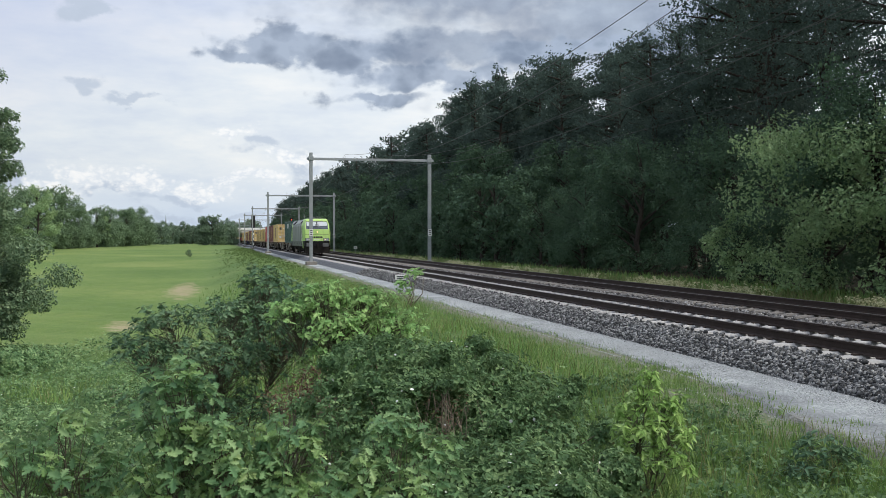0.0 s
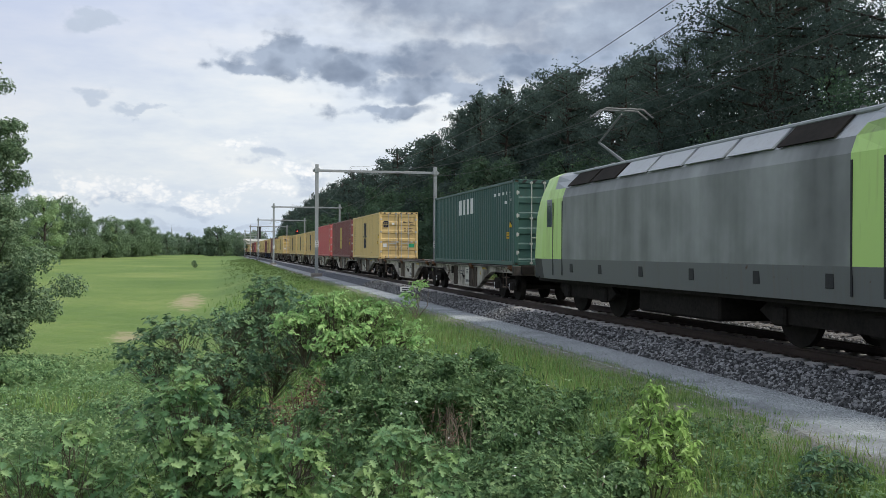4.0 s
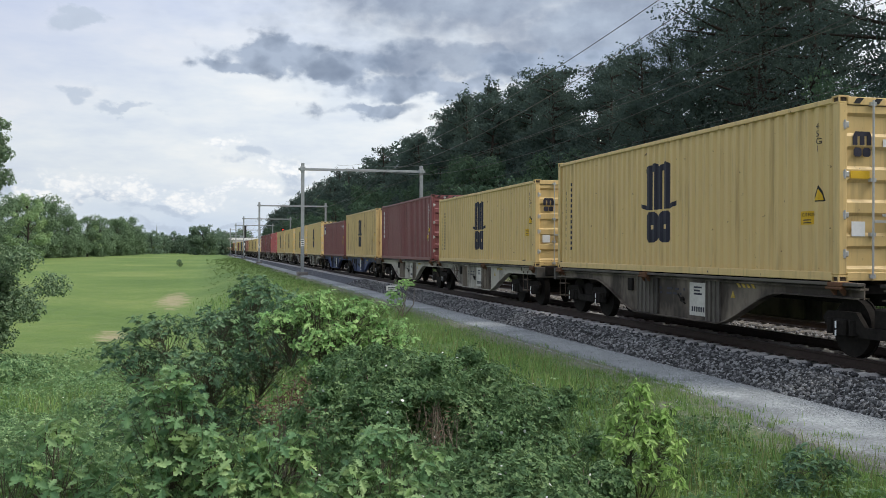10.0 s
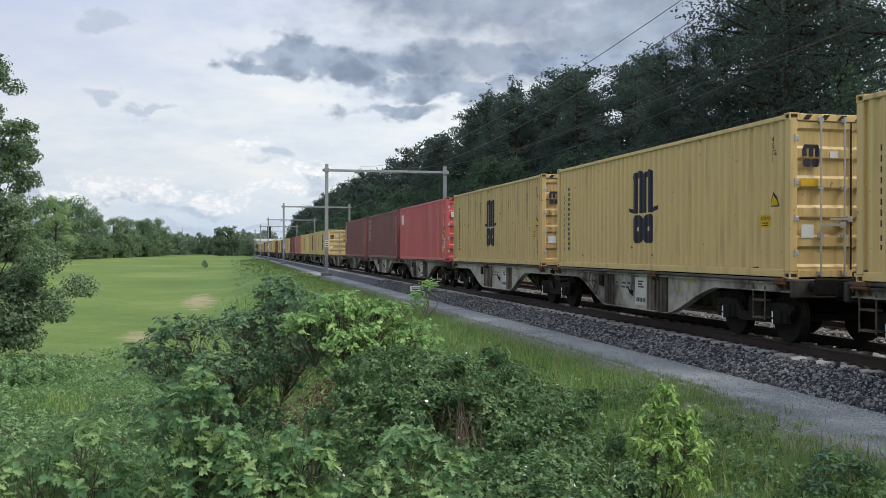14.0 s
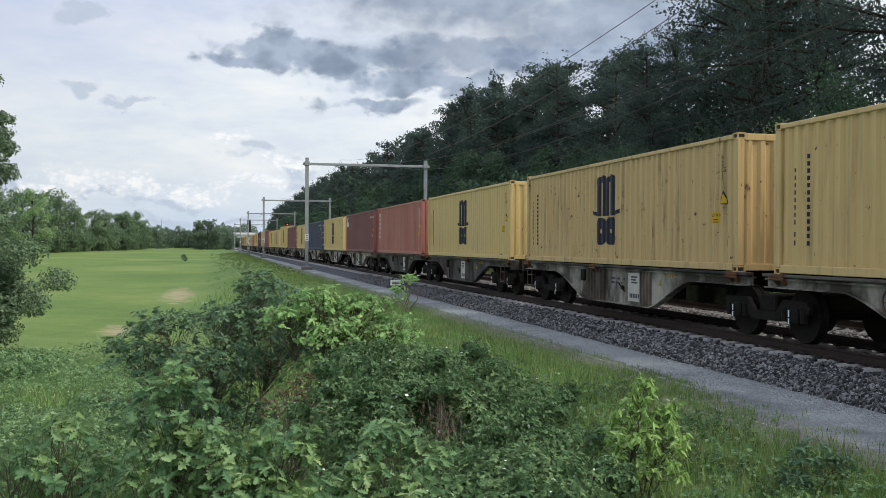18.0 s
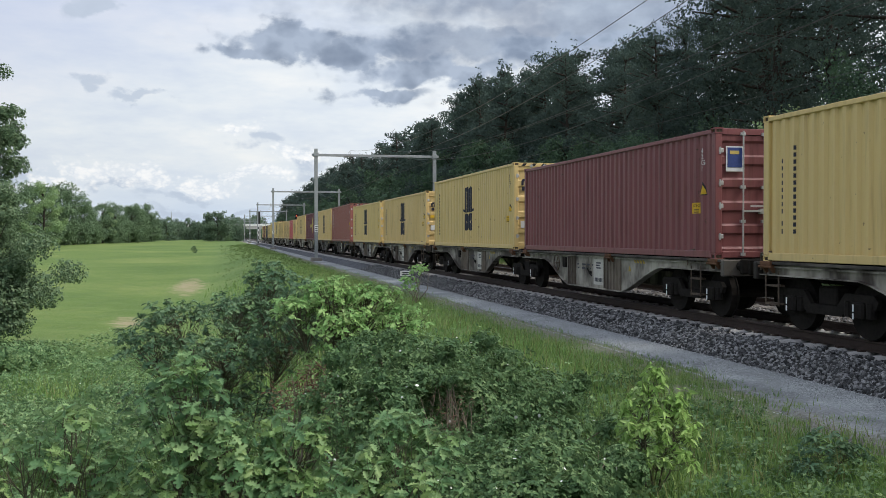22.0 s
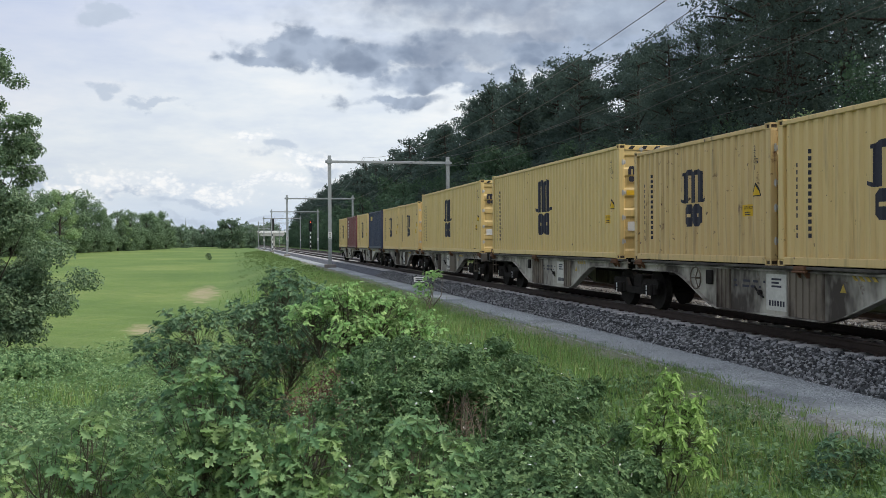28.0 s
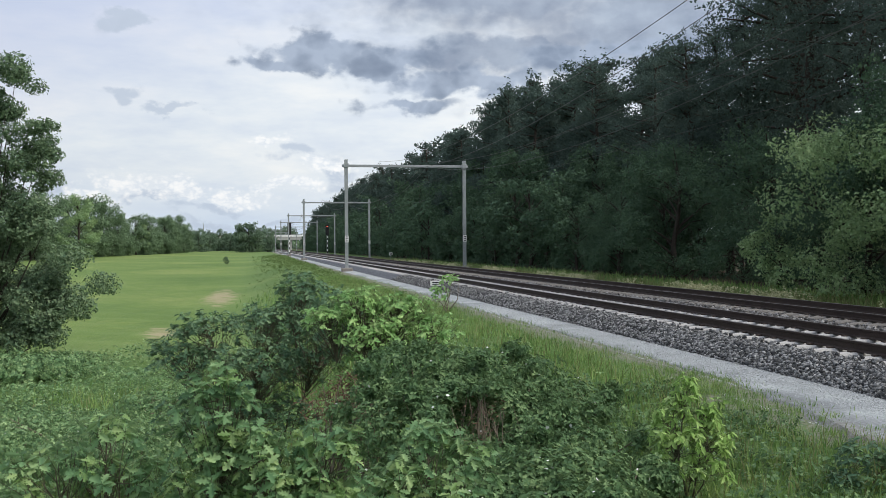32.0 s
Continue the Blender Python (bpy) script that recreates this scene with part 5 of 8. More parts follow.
def sill_mesh(mat, s):
    bm = bmesh.new()
    low = belly_line()
    prism(bm, [(0.25, 1.17), (13.05, 1.17)] + low[::-1], "x", s * 1.10 - 0.012, s * 1.10 + 0.012)
    # flanges along the lower edge and below the deck
    for (ya, za), (yb, zb) in zip(low, low[1:]):
        v = [bm.verts.new((s * 1.10 + dx, y, z + dz)) for y, z in ((ya, za), (yb, zb)) for dx, dz in ((-0.09, 0), (0.09, 0), (0.09, 0.022), (-0.09, 0.022))]
        for q in ((0, 1, 5, 4), (1, 2, 6, 5), (2, 3, 7, 6), (3, 0, 4, 7)):
            bm.faces.new([v[i] for i in q])
    box(bm, s * 1.10 - 0.07, s * 1.10 + 0.07, 0.25, 13.05, 1.07, 1.10)
    bmesh.ops.recalc_face_normals(bm, faces=bm.faces[:])
    return bm_mesh("side_sill", bm, mat)


def wheel_mesh():
    bm = bmesh.new()
    tube(bm, (-0.065, 0, 0), (0.065, 0, 0), 0.46, 0.46, n=20)
    tube(bm, (0.065, 0, 0), (0.09, 0, 0), 0.485, 0.485, n=20)
    tube(bm, (-0.09, 0, 0), (-0.065, 0, 0), 0.12, 0.16, n=12)
    return bm_mesh("wheel", bm, SHADED_GRIME)


def bogie_frame_mesh(s):
    bm = bmesh.new()
    prism(bm, [(-1.35, 0.62), (-1.25, 0.72), (-0.55, 0.72), (-0.35, 0.50), (0.35, 0.50), (0.55, 0.72), (1.25, 0.72), (1.35, 0.62), (1.3, 0.50), (0.7, 0.52), (0.45, 0.34), (-0.45, 0.34), (-0.7, 0.52), (-1.3, 0.50)], "x", s * 0.98 - 0.04, s * 0.98 + 0.04)
    for y in (-0.9, 0.9):
        box(bm, s * 1.0 - 0.08, s * 1.0 + 0.12, y - 0.16, y + 0.16, 0.33, 0.60, 0.03)
        for d in (-0.27, 0.27):
            tube(bm, (s * 1.0, y + d, 0.36), (s * 1.0, y + d, 0.60), 0.075, n=8)
    return bm_mesh("bogie_frame", bm, SHADED_GRIME)


def make_bogie(parent, y):
    bm = bmesh.new()
    box(bm, -0.95, 0.95, -0.25, 0.25, 0.48, 0.80, 0.03)
    bog = place("bogie", shared("bolster", lambda: bm_mesh("bogie", bm, SHADED_GRIME)), parent, pose(0, y, 0))
    for s in (-1, 1):
        place("side_frame", shared(("bframe", s), lambda: bogie_frame_mesh(s)), bog)
        for d in (-0.9, 0.9):
            place("wheel", shared("wheel", wheel_mesh), bog, pose(s * 0.76, d, 0.46, 0, 0, 0 if s < 0 else 180))
    bm3 = bmesh.new()
    box(bm3, -0.004, 0.004, -0.016, 0.016, 0.34, 0.43)
    box(bm3, -0.004, 0.004, -0.016, 0.016, 0.46, 0.57)
    mark = shared("box_mark", lambda: bm_mesh("axle_box_mark", bm3, WHITE))
    for s in (-1, 1):
        for d in (-0.9, 0.9):
            place("axle_box_mark", mark, bog, pose(s * 1.125, d, 0), "white broken stripe")
    bm2 = bmesh.new()
    tube(bm2, (-0.76, 0, 0.46), (0.76, 0, 0.46), 0.08, n=8)
    for d in (-0.9, 0.9):
        place("axle", shared("axle", lambda: bm_mesh("axle", bm2, SHADED_GRIME)), bog, pose(0, d, 0))


def cross_beam_mesh(mat):
    bm = bmesh.new()
    box(bm, -1.07, 1.07, -0.09, 0.09, 0.98, 1.13, 0.01)
    return bm_mesh("cross_beam", bm, mat)


def make_wagon(s, paint, look_name, empty=0):
    root = tagged(new("container_wagon"), f"{look_name} articulated container flat wagon" + (" with one slot empty" if empty else " under its load"), "railway wagon", group="wagons of the train")
    pn = paint.name
    for end in (-1, 1):
        turn = pose(0, 0, 0, 0, 0, 0 if end > 0 else 180)
        for sd in (-1, 1):
            place("side_sill", shared(("sill", pn, sd), lambda: sill_mesh(paint, sd)), root, turn)
            bm = bmesh.new()
            box(bm, -0.07, 0.07, 0.25, 13.05, 1.125, 1.178, 0.008)
            place("deck_rail", shared("deck_rail", lambda: bm_mesh("deck_rail", bm, WAGON_DARK)), root, turn @ pose(sd * 1.16, 0, 0), "grimy dark deck rail")
            for y, half, ribs in ((4.62, 0.27, 4), (7.46, 0.52, 6)):
                bm = bmesh.new()
                edge = []
                for i in range(ribs):
                    d = -half + 0.03 + (2 * half - 0.06) * i / (ribs - 1)
                    edge += [(0.030, d - 0.026), (0.055, d - 0.020), (0.055, d + 0.020), (0.030, d + 0.026)]
                rows = [[bm.verts.new((x, q, z)) for x, q in edge + [(-x, q) for x, q in edge[::-1]]] for z in (0.29, 1.07)]
                for i in range(len(rows[0])):
                    k = (i + 1) % len(rows[0])
                    bm.faces.new((rows[0][i], rows[0][k], rows[1][k], rows[1][i]))
                for row in rows:
                    bm.faces.new(row)
                bmesh.ops.recalc_face_normals(bm, faces=bm.faces[:])
                place("stiffener", shared(("stiffener", pn, ribs), lambda: bm_mesh("stiffener", bm, STIFF[pn])), root, turn @ pose(sd * 1.105, y, 0), "rust-streaked upright stiffeners")
            for k, y in enumerate((0.75, 7.46, 12.7)):
                bm = bmesh.new()
                box(bm, -0.12, 0.12, -0.16, 0.16, 1.11, 1.185, 0.012)
                prism(bm, [(-0.12, 1.11), (-0.02, 0.98), (0.02, 0.98), (0.02, 1.11)], "y", -0.13, -0.09)
                prism(bm, [(-0.12, 1.11), (-0.02, 0.98), (0.02, 0.98), (0.02, 1.11)], "y", 0.09, 0.13)
                tube(bm, (-0.10, -0.2, 1.09), (-0.10, 0.2, 1.09), 0.025, n=6)
                place("container_bracket", shared("bracket", lambda: bm_mesh("container_bracket", bm, RUSTY)), root, turn @ pose(1.16, y, 0, 0, 0, 180) if sd > 0 else turn @ pose(-1.16, y, 0), "rusty container bracket")
        for y in (1.0, 3.0, 5.0, 7.0, 9.0, 11.0, 12.6):
            place("cross_beam", shared("xbeam", lambda: cross_beam_mesh(SHADED_GRIME)), root, turn @ pose(0, y, 0))
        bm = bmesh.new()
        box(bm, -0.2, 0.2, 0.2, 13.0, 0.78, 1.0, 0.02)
        place("centre_beam", shared("cbeam", lambda: bm_mesh("centre_beam", bm, SHADED_GRIME)), root, turn)
        bm = bmesh.new()
        box(bm, -1.25, 1.25, 13.0, 13.12, 0.85, 1.17, 0.02)
        place("head_stock", shared("head", lambda: bm_mesh("head_stock", bm, WAGON_DARK)), root, turn)
        for sd in (-0.875, 0.875):
            bm = bmesh.new()
            tube(bm, (0, 13.12, 1.05), (0, 13.5, 1.05), 0.10, n=10)
            box(bm, -0.24, 0.24, 13.48, 13.54, 0.90, 1.20, 0.03)
            place("buffer", shared("buffer", lambda: bm_mesh("buffer", bm, SHADED_GRIME)), root, turn @ pose(sd, 0, 0))
        bm = bmesh.new()
        for z in (0.42, 0.74):
            box(bm, -1.19, -1.05, 12.42, 12.82, z, z + 0.035)
        for y in (12.42, 12.82):
            tube(bm, (-1.17, y, 0.40), (-1.17, y, 1.02), 0.016, n=6)
        tube(bm, (-1.19, 12.95, 1.02), (-1.19, 12.95, 1.32), 0.016, n=6)
        tube(bm, (-1.19, 12.95, 1.32), (-1.19, 12.62, 1.36), 0.016, n=6)
        tube(bm, (-1.19, 12.62, 1.36), (-1.19, 12.62, 1.10), 0.016, n=6)
        place("step", shared("step", lambda: bm_mesh("step", bm, CASTING)), root, turn if end > 0 else pose(0, 0, 0, 0, 0, 0) @ pose(0, -24.5, 0))
    # marks and small gear on the side towards the path
    for y, panel_y, bars_y, lever_y in ((-6.2, -5.57, -5.95, -5.65), (6.2, 6.2, 5.98, 6.2)):
        bm = bmesh.new()
        box(bm, -1.122, -1.114, -1.28, -0.62, 0.36, 1.02)
        place("notice_panel", shared("notice", lambda: bm_mesh("notice_panel", bm, PANEL)), root, pose(0, panel_y, 0), "pale notice panel")
        bm = bmesh.new()
        for i in range(3):
            box(bm, -1.126, -1.123, -1.12 + 0.08 * (i % 2), -0.80, 0.78 + 0.065 * i, 0.815 + 0.065 * i)
        for i in range(6):
            box(bm, -1.126, -1.123, -1.22 + 0.09 * i, -1.165 + 0.09 * i, 0.44, 0.54)
        place("panel_bars", shared("pbars", lambda: bm_mesh("panel_bars", bm, MARK_BLUE)), root, pose(0, panel_y, 0))
        bm = bmesh.new()
        for i, w in enumerate((0.10, 0.24, 0.16, 0.06)):
            box(bm, -1.117, -1.113, 0.95 - 0.36 * i - w, 0.95 - 0.36 * i, 0.84, 0.885)
            box(bm, -1.117, -1.113, 0.92 - 0.30 * i - w, 0.92 - 0.30 * i, 0.74, 0.785)
        place("number_bars", shared("nbars", lambda: bm_mesh("number_bars", bm, MARK_BLUE)), root, pose(0, bars_y, 0))
        bm = bmesh.new()
        box(bm, -1.17, -1.11, 2.02, 2.26, 0.74, 1.03, 0.015)
        place("card_holder", shared("card", lambda: bm_mesh("card_holder", bm, SHADED_GRIME)), root, pose(0, y, 0), "dark card holder")
        bm = bmesh.new()
        tube(bm, (-1.11, -0.35, 0.66), (-1.17, -0.35, 0.66), 0.05, n=8)
        tube(bm, (-1.17, -0.35, 0.66), (-1.17, -0.52, 0.58), 0.018, n=6)
        tube(bm, (-1.17, -0.35, 0.66), (-1.17, -0.22, 0.76), 0.018, n=6)
        place("brake_lever", shared("lever", lambda: bm_mesh("brake_lever", bm, SHADED_GRIME)), root, pose(0, lever_y, 0), "dark brake change-over lever")
        bm = bmesh.new()
        prism(bm, [(-2.35, 0.78), (-2.19, 0.78), (-2.27, 0.92)], "x", -1.117, -1.113)
        place("warning_triangle", shared("wtri", lambda: bm_mesh("warning_triangle", bm, BANDS)), root, pose(0, y, 0), "small yellow warning triangle")
    for y in (-9.0, 3.5):
        bm = bmesh.new()
        for i in range(4):
            prism(bm, [(-0.34 + 0.16 * i, 0.985), (-0.26 + 0.16 * i, 0.985), (-0.18 + 0.16 * i, 1.06), (-0.26 + 0.16 * i, 1.06)], "x", -1.122, -1.113)
        place("hazard_stripes", shared("hazard", lambda: bm_mesh("hazard_stripes", bm, BANDS)), root, pose(0, y, 0), "yellow and black stripes")
    bm = bmesh.new()
    for i in range(16):
        a, b = i / 16 * math.tau, (i + 1) / 16 * math.tau
        tube(bm, (-1.22, math.cos(a) * 0.23, math.sin(a) * 0.23), (-1.22, math.cos(b) * 0.23, math.sin(b) * 0.23), 0.016, n=5, caps=False)
    for i in range(3):
        a = i / 3 * math.tau
        tube(bm, (-1.22, 0, 0), (-1.22, math.cos(a) * 0.23, math.sin(a) * 0.23), 0.012, n=5)
    tube(bm, (-1.22, 0, 0), (-1.1, 0, 0), 0.02, n=6)
    place("brake_wheel", shared("brake_wheel", lambda: bm_mesh("brake_wheel", bm, CASTING)), root, pose(0, -3.6, 0.85), "dark rusty round brake wheel")
    for y in (-11.35, 0.0, 11.35):
        make_bogie(root, y)
    MOVING.append((root, 0.0, s, 0.0))
    return root


GREY_W, DARK_W, BLUE_W, BROWN_W = (WAGON_GREY, "pale grey"), (WAGON_DARK, "grimy dark"), (WAGON_BLUE, "blue"), (WAGON_BROWN, "grimy brown")
WAGONS = [(138.4, GREY_W, 1), (166.25, GREY_W, 0), (194.0, GREY_W, 0), (221.5, GREY_W, 0), (249.2, BROWN_W, 1), (276.9, GREY_W, 0), (304.45, BLUE_W, 0), (332.15, GREY_W, 0),
          (359.75, GREY_W, 0), (386.9, GREY_W, 0), (414.4, BROWN_W, 1), (441.8, GREY_W, 0), (469.15, DARK_W, 0), (496.45, GREY_W, 0), (524.25, GREY_W, 0), (551.55, GREY_W, 0),
          (579.1, GREY_W, 0), (606.45, DARK_W, 0), (633.25, GREY_W, 0), (660.55, GREY_W, 0), (687.4, GREY_W, 0), (714.8, GREY_W, 0), (741.6, GREY_W, 0)]
for s, (paint, look_name), empty in WAGONS:
    make_wagon(s, paint, look_name, empty)


# ---- locomotive ----
LIME = painted_steel("lime_loco_paint", (0.47, 0.69, 0.19), rust=0.05, rough=0.4, streak=1.5)


def loco_side_paint():
    """Lime at both ends that fades under grey road dirt along the middle, with streaks running down."""
    def build(N, co):
        sp = N.add("ShaderNodeSeparateXYZ", {"Vector": co})
        run = N.add("ShaderNodeVectorMath", {0: co, 1: (1.0, 1.6, 0.18)}, operation="MULTIPLY").outputs[0]
        s1 = N.math("ADD", N.math("MULTIPLY", N.noise(run, 0.8, 3.0, 0.5), 0.6), N.math("MULTIPLY", N.noise(co, 0.7, 4.0, 0.6), 0.4))
        s2 = N.noise(co, 2.5, 5.0, 0.65)
        end = N.math("ABSOLUTE", N.math("SUBTRACT", sp.outputs[1], 9.15))
        f = N.math("ADD", N.math("MULTIPLY", N.math("SUBTRACT", end, 6.2), 0.5), N.math("MULTIPLY", N.math("SUBTRACT", s1, 0.5), 1.6), clamp=True)
        grey = N.ramp(s1, [(0.32, (0.10, 0.105, 0.10)), (0.5, (0.185, 0.195, 0.185)), (0.68, (0.30, 0.31, 0.30))])
        green = N.ramp(s2, [(0.3, (0.20, 0.33, 0.08)), (0.6, (0.34, 0.52, 0.12))])
        return N.mix(f, grey, green), s2, 0.002
    return material("dirty_lime_side_paint", build, 0.5, 0.0, 0.4)


LIME_GREY = loco_side_paint()
SKIRT = painted_steel("grey_skirt_paint", (0.115, 0.122, 0.118), rust=0.1, rough=0.55)
ROOFGREY = painted_steel("grey_roof_paint", (0.33, 0.35, 0.36), rust=0.1, rough=0.5)
GLASS = mottled("windscreen_glass", [(0.3, (0.03, 0.045, 0.065)), (0.7, (0.05, 0.07, 0.10))], 1.0, 5.0, 0.06, 0.0001, spec=1.0)
LAMP = glowing("headlamp_glow", (1.0, 0.78, 0.42), 1.25)
BLIND = mottled("pale_sun_blind", [(0.3, (0.42, 0.45, 0.48)), (0.7, (0.54, 0.57, 0.60))], 1.0, 5.0, 0.25, 0.0005, spec=0.6)
PALE_STEEL = mottled("pale_dusty_steel", [(0.3, (0.09, 0.095, 0.095)), (0.7, (0.18, 0.185, 0.185))], 2.0, 14.0, 0.55, 0.001, metal=0.2)
LOCO_LEN = 18.3


def loco_ring(z, cab=True):
    """Outline of the shell at height z, from the front's middle round the left side to the rear's middle (x, y)."""
    w = float(np.interp(z, [0.9, 1.5, 3.15, 3.42, 3.80, 3.90], [1.46, 1.49, 1.47, 1.42, 1.30, 1.12] if cab else [1.46, 1.49, 1.48, 1.38, 1.02, 0.85]))
    f = float(np.interp(z, [0.9, 1.45, 2.72, 3.62, 3.82, 3.90], [0.16, 0.0, 0.16, 0.74, 0.84, 1.10]))
    e = LOCO_LEN
    return [(0, f), (-w * 0.86, f + 0.03), (-w * 0.905, f + 0.13), (-w, f + 1.15), (-w, 2.15), (-w, 2.9), (-w, e - 2.9), (-w, e - 2.15), (-w, e - f - 1.15), (-w * 0.905, e - f - 0.13), (-w * 0.86, e - f - 0.03), (0, e - f)]


def make_loco():
    root = tagged(new("electric_locomotive"), "lime green and grey electric freight locomotive with headlights on", "locomotive")
    zs = [0.88, 1.45, 1.9, 2.72, 3.15, 3.42, 3.62, 3.80, 3.90]

    def shell(name, cols, rows, mat, label=""):
        verts, faces, index = [], [], {}

        def vid(i, j, sx):
            key = (i, j, sx)
            if key not in index:
                x, y = loco_ring(zs[j], i <= 4 or i >= 7)[i]
                index[key] = len(verts)
                verts.append((x * sx, y, zs[j]))
            return index[key]
        whole = 0 in cols or 10 in cols
        for sx in (1, -1):
            for i in cols:
                for j in rows:
                    q = (vid(i, j, sx), vid(i, j + 1, sx), vid(i + 1, j + 1, sx), vid(i + 1, j, sx))
                    faces.append(q if sx > 0 else q[::-1])
            if not whole:
                place(name, mesh_of(name, verts, faces, mat), root, None, label)
                verts, faces = [], []
                index.clear()
        if whole:
            place(name, mesh_of(name, verts, faces, mat), root, None, label)
    shell("front_cab", range(0, 4), range(1, 8), LIME, "lime green cab")
    shell("cab_door_panel", range(4, 5), range(1, 6), LIME)
    shell("body_side", range(5, 6), range(1, 5), LIME_GREY, "dirty grey-green body side")
    shell("roof_cove", range(4, 7), range(5, 8), ROOFGREY, "grey sloped roof edge")
    shell("cab_door_panel", range(6, 7), range(1, 5), LIME)
    shell("rear_cab", range(7, 11), range(1, 8), LIME, "lime green cab")
    shell("skirt", range(3, 8), range(0, 1), SKIRT, "dirty dark grey lower side")
    shell("front_apron", range(0, 3), range(0, 1), BLACK)
    shell("rear_apron", range(8, 11), range(0, 1), BLACK)
    bm = bmesh.new()
    box(bm, -1.04, 1.04, 2.2, LOCO_LEN - 2.2, 3.82, 3.895, 0.02)
    part("roof", bm, ROOFGREY, root)
    bm = bmesh.new()
    box(bm, -1.0, 1.0, 1.2, LOCO_LEN - 1.2, 3.80, 3.885, 0.02)
    part("roof", bm, ROOFGREY, root)
    bm = bmesh.new()
    box(bm, -1.38, 1.38, 0.6, LOCO_LEN - 0.6, 0.80, 0.92)
    part("floor_frame", bm, SHADED_GRIME, root)

    def on_front(x, z, off=0.012):
        ring = loco_ring(z)
        xs = [abs(p[0]) for p in ring[:4]]
        return (x, float(np.interp(abs(x), xs, [p[1] for p in ring[:4]])) - off, z)

    def front_panel(name, x0, x1, z0, z1, mat, off, label="", nx=4, nz=4):
        verts = [on_front(x0 + (x1 - x0) * i / nx, z0 + (z1 - z0) * j / nz, off) for j in range(nz + 1) for i in range(nx + 1)]
        faces = [(j * (nx + 1) + i, j * (nx + 1) + i + 1, (j + 1) * (nx + 1) + i + 1, (j + 1) * (nx + 1) + i) for j in range(nz) for i in range(nx)]
        return place(name, mesh_of(name, verts, faces, mat), root, None, label)
    front_panel("window_surround", -1.19, 1.19, 2.735, 3.625, ROOFGREY, 0.005, "thin grey windscreen surround")
    front_panel("window_rubber", -1.16, 1.16, 2.76, 3.60, BLACK, 0.008)
    front_panel("windscreen", -1.12, -0.05, 2.80, 3.56, GLASS, 0.016, "reflecting windscreen pane")
    front_panel("windscreen", 0.05, 1.12, 2.80, 3.56, GLASS, 0.016, "reflecting windscreen pane")
    for s in (-1, 1):
        front_panel("sun_blind", s * 0.585 - 0.52, s * 0.585 + 0.52, 3.10, 3.55, BLIND, 0.024, "pale sun blind behind the windscreen")
    front_panel("panel_seam", -1.27, 1.27, 2.16, 2.18, BLACK, 0.008)
    front_panel("front_board", -0.62, 0.62, 1.48, 2.02, LIME, 0.020)
    # the maker's word on the front as plain blocks
    for i in range(6):
        front_panel("word_block", -0.58 + 0.196 * i, -0.415 + 0.196 * i, 1.78, 1.96, BLACK, 0.028, "", 1, 1)
    for i in range(7):
        front_panel("number_bar", -0.33 + 0.10 * i, -0.27 + 0.10 * i, 1.585, 1.66, MARK_WHITE, 0.028, "", 1, 1)
    for s in (-1, 1):
        front_panel("lamp_housing", s * 0.98 - 0.29, s * 0.98 + 0.29, 1.49, 1.74, GALV, 0.020)
        bm = bmesh.new()
        c = on_front(s * 0.86, 1.62, 0.02)
        tube(bm, c, (c[0], c[1] - 0.03, c[2]), 0.055, n=14)
        part("headlight", bm, LAMP, root, "lit warm white headlight")
        bm = bmesh.new()
        c = on_front(s * 1.08, 1.62, 0.02)
        tube(bm, c, (c[0], c[1] - 0.03, c[2]), 0.08, n=14)
        part("tail_lamp", bm, BLIND, root, "pale clear lamp lens")
        bm = bmesh.new()
        for x0, x1, z0, z1 in ((0.66, 0.70, 1.46, 1.78), (1.26, 1.30, 1.46, 1.78), (0.66, 1.30, 1.46, 1.485), (0.66, 1.30, 1.755, 1.78)):
            a, b = on_front(s * x0, z0, 0.022), on_front(s * x1, z1, 0.022)
            box(bm, min(a[0], b[0]), max(a[0], b[0]), min(a[1], b[1]) - 0.012, max(a[1], b[1]) + 0.03, z0, z1)
        part("lamp_frame", bm, BLACK, root, "black rim of the lamp unit")
        bm = bmesh.new()
        prism(bm, [(s * 1.34, 1.47), (s * 1.485, 1.47), (s * 1.47, 0.70), (s * 1.36, 0.70)], "y", 0.95, 1.22)
        part("corner_post", bm, LIME, root, "lime green lower cab corner")
        bm = bmesh.new()
        for z in (1.52, 1.96):
            tube(bm, (s * 1.49, 2.03, z), (s * 1.53, 2.03, z), 0.012, n=5)
        tube(bm, (s * 1.53, 2.03, 1.45), (s * 1.53, 2.03, 2.95), 0.014, n=6)
        part("door_rail", bm, ZINC, root, "pale upright grab rail")
    c = on_front(0, 2.42, 0.0)
    bm = bmesh.new()
    box(bm, -0.19, 0.19, c[1] - 0.05, c[1] + 0.05, 2.31, 2.56, 0.02)
    part("lamp_box", bm, LIME, root)
    bm = bmesh.new()
    tube(bm, (0, c[1] - 0.05, 2.435), (0, c[1] - 0.075, 2.435), 0.075, n=14)
    part("headlight", bm, LAMP, root, "lit warm white headlight")
    for s in (-1, 1):
        bm = bmesh.new()
        a, b = on_front(s * 0.45, 2.70, 0.03), on_front(s * 0.06, 3.30, 0.05)
        tube(bm, a, b, 0.015, n=5)
        tube(bm, on_front(s * 0.12, 2.82, 0.05), on_front(s * 0.16, 3.36, 0.05), 0.012, n=5)
        part("wiper", bm, BLACK, root)
        bm = bmesh.new()
        tube(bm, (s * 1.40, 0.25, 1.5), (s * 1.44, 0.30, 2.5), 0.02, n=6)
